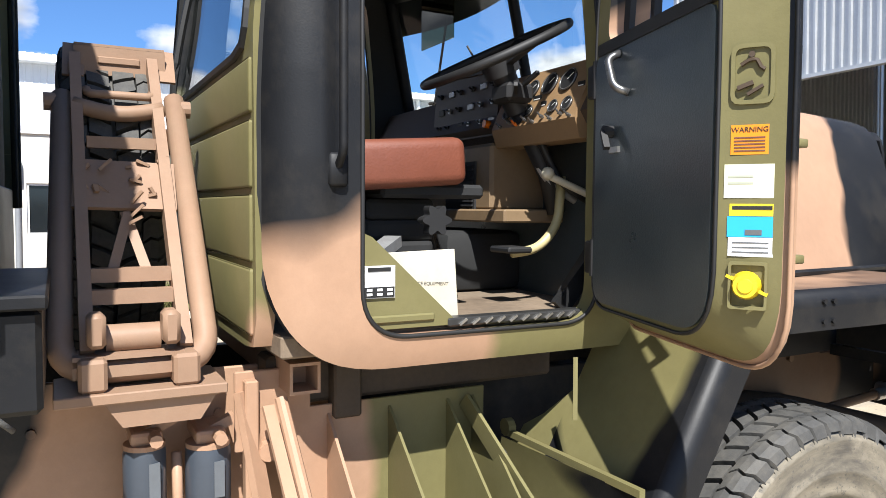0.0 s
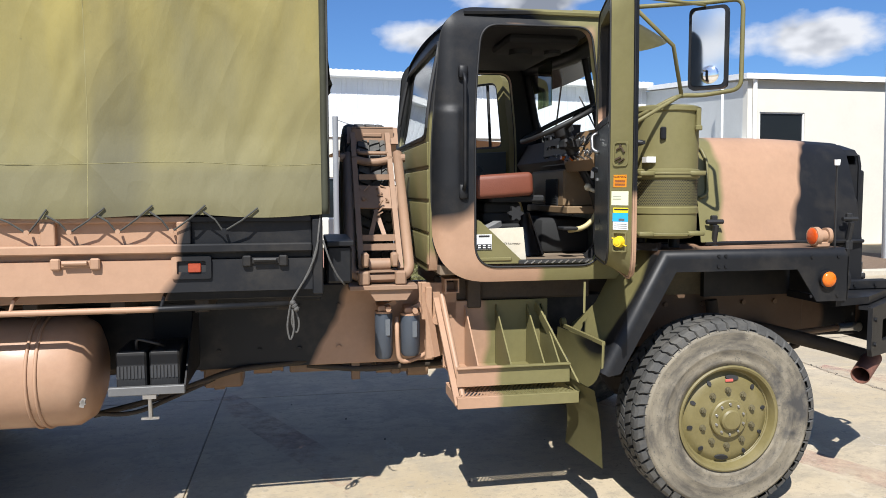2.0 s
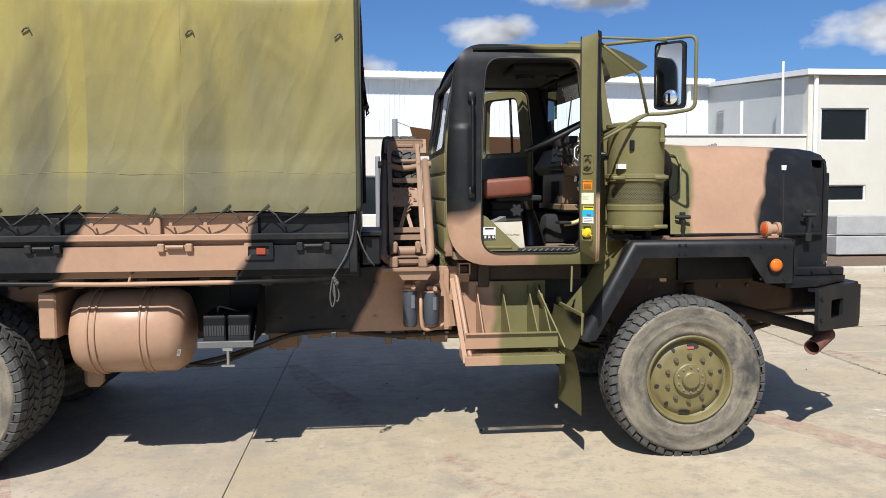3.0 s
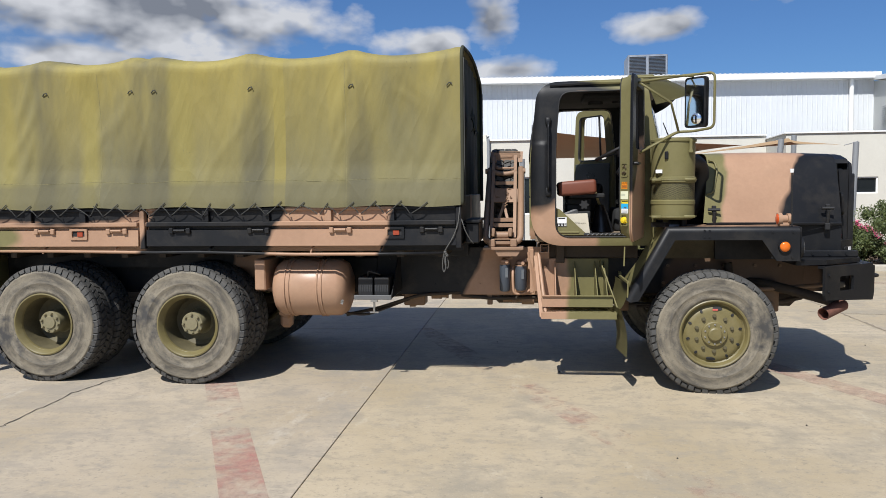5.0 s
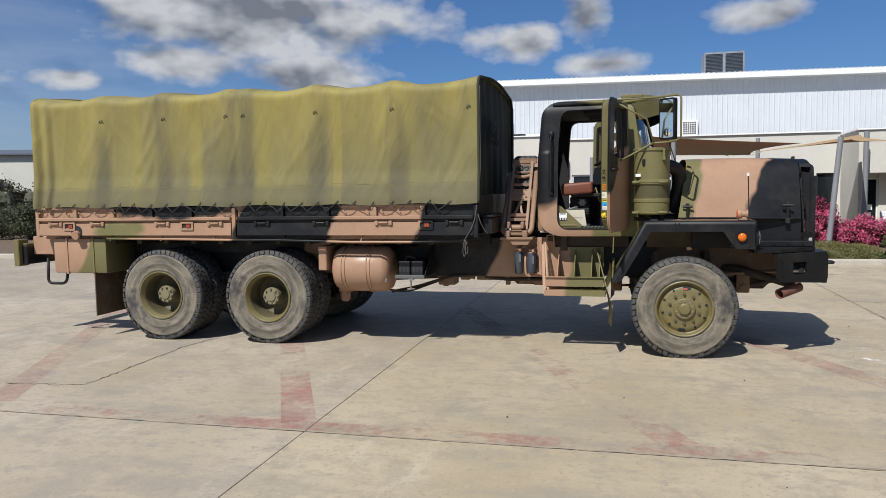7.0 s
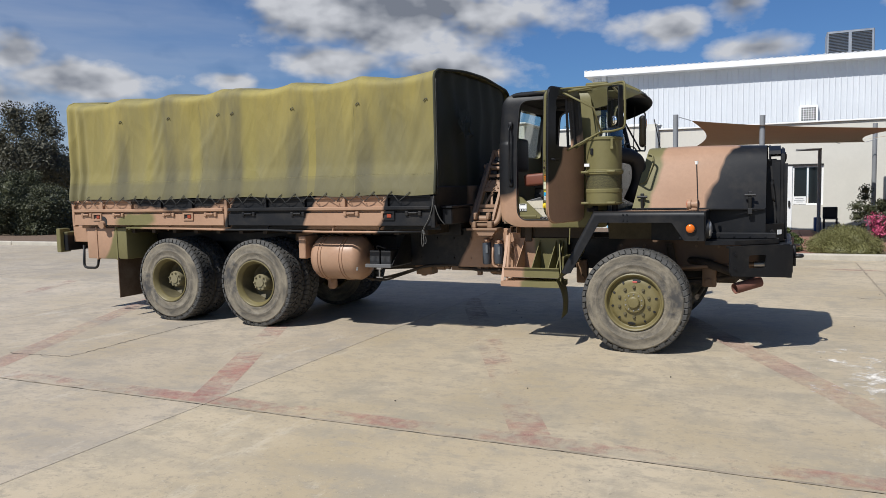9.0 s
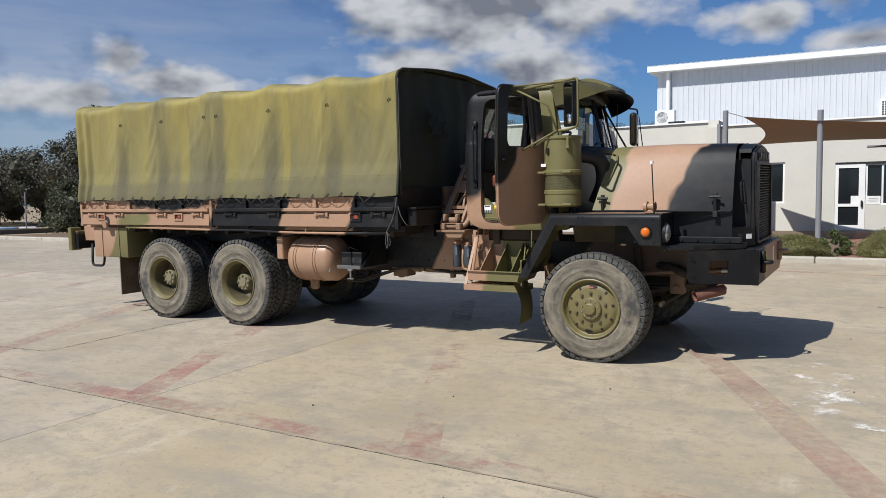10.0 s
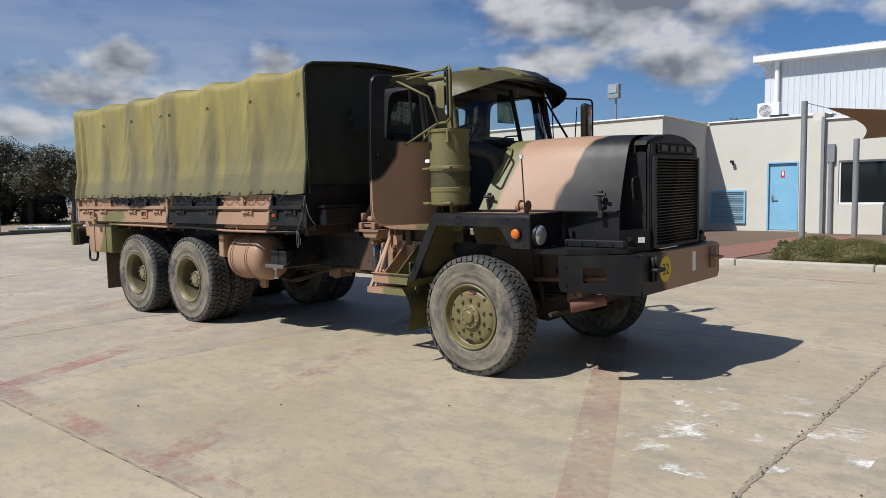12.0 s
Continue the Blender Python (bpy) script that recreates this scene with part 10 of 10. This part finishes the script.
    part("roof", bm, material("dark_blue_roof", (0.10, 0.115, 0.14), 0.5, var=0.1, scale=0.5), h)
    bm = B()
    mbox(bm, -6.0, -2.75, -4.08, -4.0, 3.50, 4.28)
    sg = part("sign_board", bm, WHITE, h)
    cu = bpy.data.curves.new("sign_text", "FONT")
    cu.body, cu.size, cu.align_x, cu.extrude = "SALES", 0.70, "CENTER", 0.01
    tx = new("sign_text", cu)
    tx.parent = sg
    tx.matrix_local = Matrix.Translation((-3.40, -4.1, 3.64)) @ Matrix.Rotation(math.pi / 2, 4, "X") @ Matrix.Diagonal((0.42, 1, 1, 1))
    cu.materials.append(material("sign_blue", (0.02, 0.04, 0.12), 0.6))
    for x in (-7.4, -5.4, -3.4, 2.5, 6.5):
        bm = B()
        mbox(bm, x - 0.4, x + 0.4, -4.06, -4.0, 2.75, 3.38)
        part("window", bm, DARKGLASS, h)
    h.rotation_euler = (0, 0, radians(15))


build_extras()


# ---------------------------------------------------------------- marks on the concrete
def worn_paint(name, col, lo, hi, scale=3.5, fine=0.38):
    """Thin worn paint: flakes of colour with the concrete showing between."""
    mt = bpy.data.materials.new(name)
    mt.use_nodes = True
    nt = mt.node_tree
    n, l = nt.nodes.new, nt.links.new
    bs, out = nt.nodes["Principled BSDF"], nt.nodes["Material Output"]
    bs.inputs["Base Color"].default_value, bs.inputs["Roughness"].default_value = (*col, 1), 0.85
    pos = n("ShaderNodeNewGeometry").outputs["Position"]
    f = None
    for sc, w in ((scale, 1 - fine), (scale * 14, fine)):
        t = n("ShaderNodeTexNoise")
        t.inputs["Scale"].default_value, t.inputs["Detail"].default_value, t.inputs["Roughness"].default_value = sc, 7, 0.7
        l(pos, t.inputs["Vector"])
        k = n("ShaderNodeMath")
        k.operation = "MULTIPLY"
        l(t.outputs["Fac"], k.inputs[0])
        k.inputs[1].default_value = w
        if f is None:
            f = k.outputs[0]
        else:
            q = n("ShaderNodeMath")
            l(f, q.inputs[0])
            l(k.outputs[0], q.inputs[1])
            f = q.outputs[0]
    r = n("ShaderNodeMapRange")
    l(f, r.inputs["Value"])
    r.inputs["From Min"].default_value, r.inputs["From Max"].default_value = lo, hi
    # fade to nothing at the strip's rim
    tr, mx = n("ShaderNodeBsdfTransparent"), n("ShaderNodeMixShader")
    l(r.outputs[0], mx.inputs[0])
    l(tr.outputs[0], mx.inputs[1])
    l(bs.outputs[0], mx.inputs[2])
    l(mx.outputs[0], out.inputs[0])
    return mt


RED1, RED2 = worn_paint("worn_red_paint", (0.41, 0.190, 0.165), 0.42, 1.0, 0.9), worn_paint("faded_red_paint", (0.42, 0.165, 0.145), 0.47, 0.80, 0.8)
WHITEP = worn_paint("flaked_white_paint", (0.70, 0.66, 0.59), 0.540, 0.640, 2.7, 0.12)
CRACK = material("dark_crack", (0.06, 0.052, 0.042), 0.95, var=0.2, scale=10)


def strip(name, p, q, w, mt, label, lift=0.003):
    p, q = Vector((*p, 0)), Vector((*q, 0))
    d = (q - p).normalized()
    s = Vector((-d.y, d.x, 0)) * w / 2
    bm = B()
    n = max(1, int((q - p).length / 0.5))
    rows = []
    for i in range(n + 1):
        c = p + (q - p) * i / n
        rows.append([bm.verts.new((k.x, k.y, gz(k.y) + lift)) for k in (c + s, c - s)])
    for A, C in zip(rows, rows[1:]):
        bm.faces.new((A[0], A[1], C[1], C[0]))
    ob = thing(name, bm, mt, label, "ground marking", "painted bay lines", kind="structure")
    return ob


strip("line_long", (-16, -3.93), (12, -3.93), 0.20, RED2, "faded red line painted along the bays")
for i in range(-4, 4):
    x = -0.22 + i * 2.82
    strip("line_bay", (x, -3.85), (x - 2.7, 1.65), 0.27, RED1 if i in (-2, 1) else RED2, "worn red parking line across the concrete", 0.0035)
strip("line_far", (-2.0, 7.2), (12, 5.6), 0.16, RED2, "faded red line near the kerb")
bm = B()
for i in range(5):
    for j in range(5):
        x, y = 1.55 + i * 0.32, -2.2 + j * 0.42
        bm.faces.new([bm.verts.new((a, b, gz(b) + 0.0028)) for a, b in ((x, y), (x + 0.32, y), (x + 0.32, y + 0.42), (x, y + 0.42))])
bmesh.ops.remove_doubles(bm, verts=list(bm.verts), dist=0.001)
thing("white_splash", bm, WHITEP, "flaked white paint splashes on the concrete", "ground marking", kind="structure")


JOINT = material("dusty_joint", (0.30, 0.25, 0.185), 0.95, var=0.35, scale=3)


def crack(pts, w, seed, mt=CRACK, jag=0.018):
    rnd = random.Random(seed)
    bm = B()
    P = []
    for a, b in zip(pts, pts[1:]):
        for i in range(10):
            t = i / 10
            P.append(Vector((a[0] + (b[0] - a[0]) * t + rnd.uniform(-jag, jag), a[1] + (b[1] - a[1]) * t + rnd.uniform(-jag, jag), 0)))
    prev = None
    for i, c in enumerate(P):
        d = (P[min(i + 1, len(P) - 1)] - P[max(i - 1, 0)]).normalized()
        s = Vector((-d.y, d.x, 0)) * w * rnd.uniform(0.2, 0.7)
        row = [bm.verts.new((k.x, k.y, gz(k.y) + 0.004)) for k in (c + s, c - s)]
        if prev:
            bm.faces.new((prev[0], prev[1], row[1], row[0]))
        prev = row
    thing("crack", bm, mt, "thin dark crack wandering across the concrete", "crack", kind="structure")


crack([(-6.3, -3.3), (-5.81, -3.24), (-5.51, -3.2), (-5.5, -2.72), (-5.53, -2.36), (-5.55, -1.57), (-5.42, -0.94)], 0.011, 1)
crack([(2.3, 3.2), (3.4, 2.9), (4.6, 2.95), (6.0, 2.6)], 0.014, 2)
crack([(-12 + 0.7 * i, -4.06) for i in range(33)], 0.024, 4, JOINT, 0.004)
crack([(2.70, -7 + 0.5 * i) for i in range(31)], 0.034, 5, JOINT, 0.010)
# grit and small litter on the slab
rnd = random.Random(77)
bm = B()
for i in range(60):
    x, y = rnd.uniform(-9, 6), rnd.uniform(-8, 4)
    s = rnd.uniform(0.003, 0.008)
    bmesh.ops.create_icosphere(bm, subdivisions=1, radius=s, matrix=Matrix.Translation((x, y, gz(y) + s * 0.6)))
for i in range(170):
    x, y = 2.70 + rnd.gauss(0, 0.016), rnd.uniform(-5.5, 2)
    k = rnd.uniform(0.003, 0.009)
    bmesh.ops.create_icosphere(bm, subdivisions=1, radius=k, matrix=Matrix.Translation((x, y, gz(y) + k * 0.6)))
thing("grit", bm, CRACK, "scattered grit and small stones on the concrete", "grit", kind="stuff")
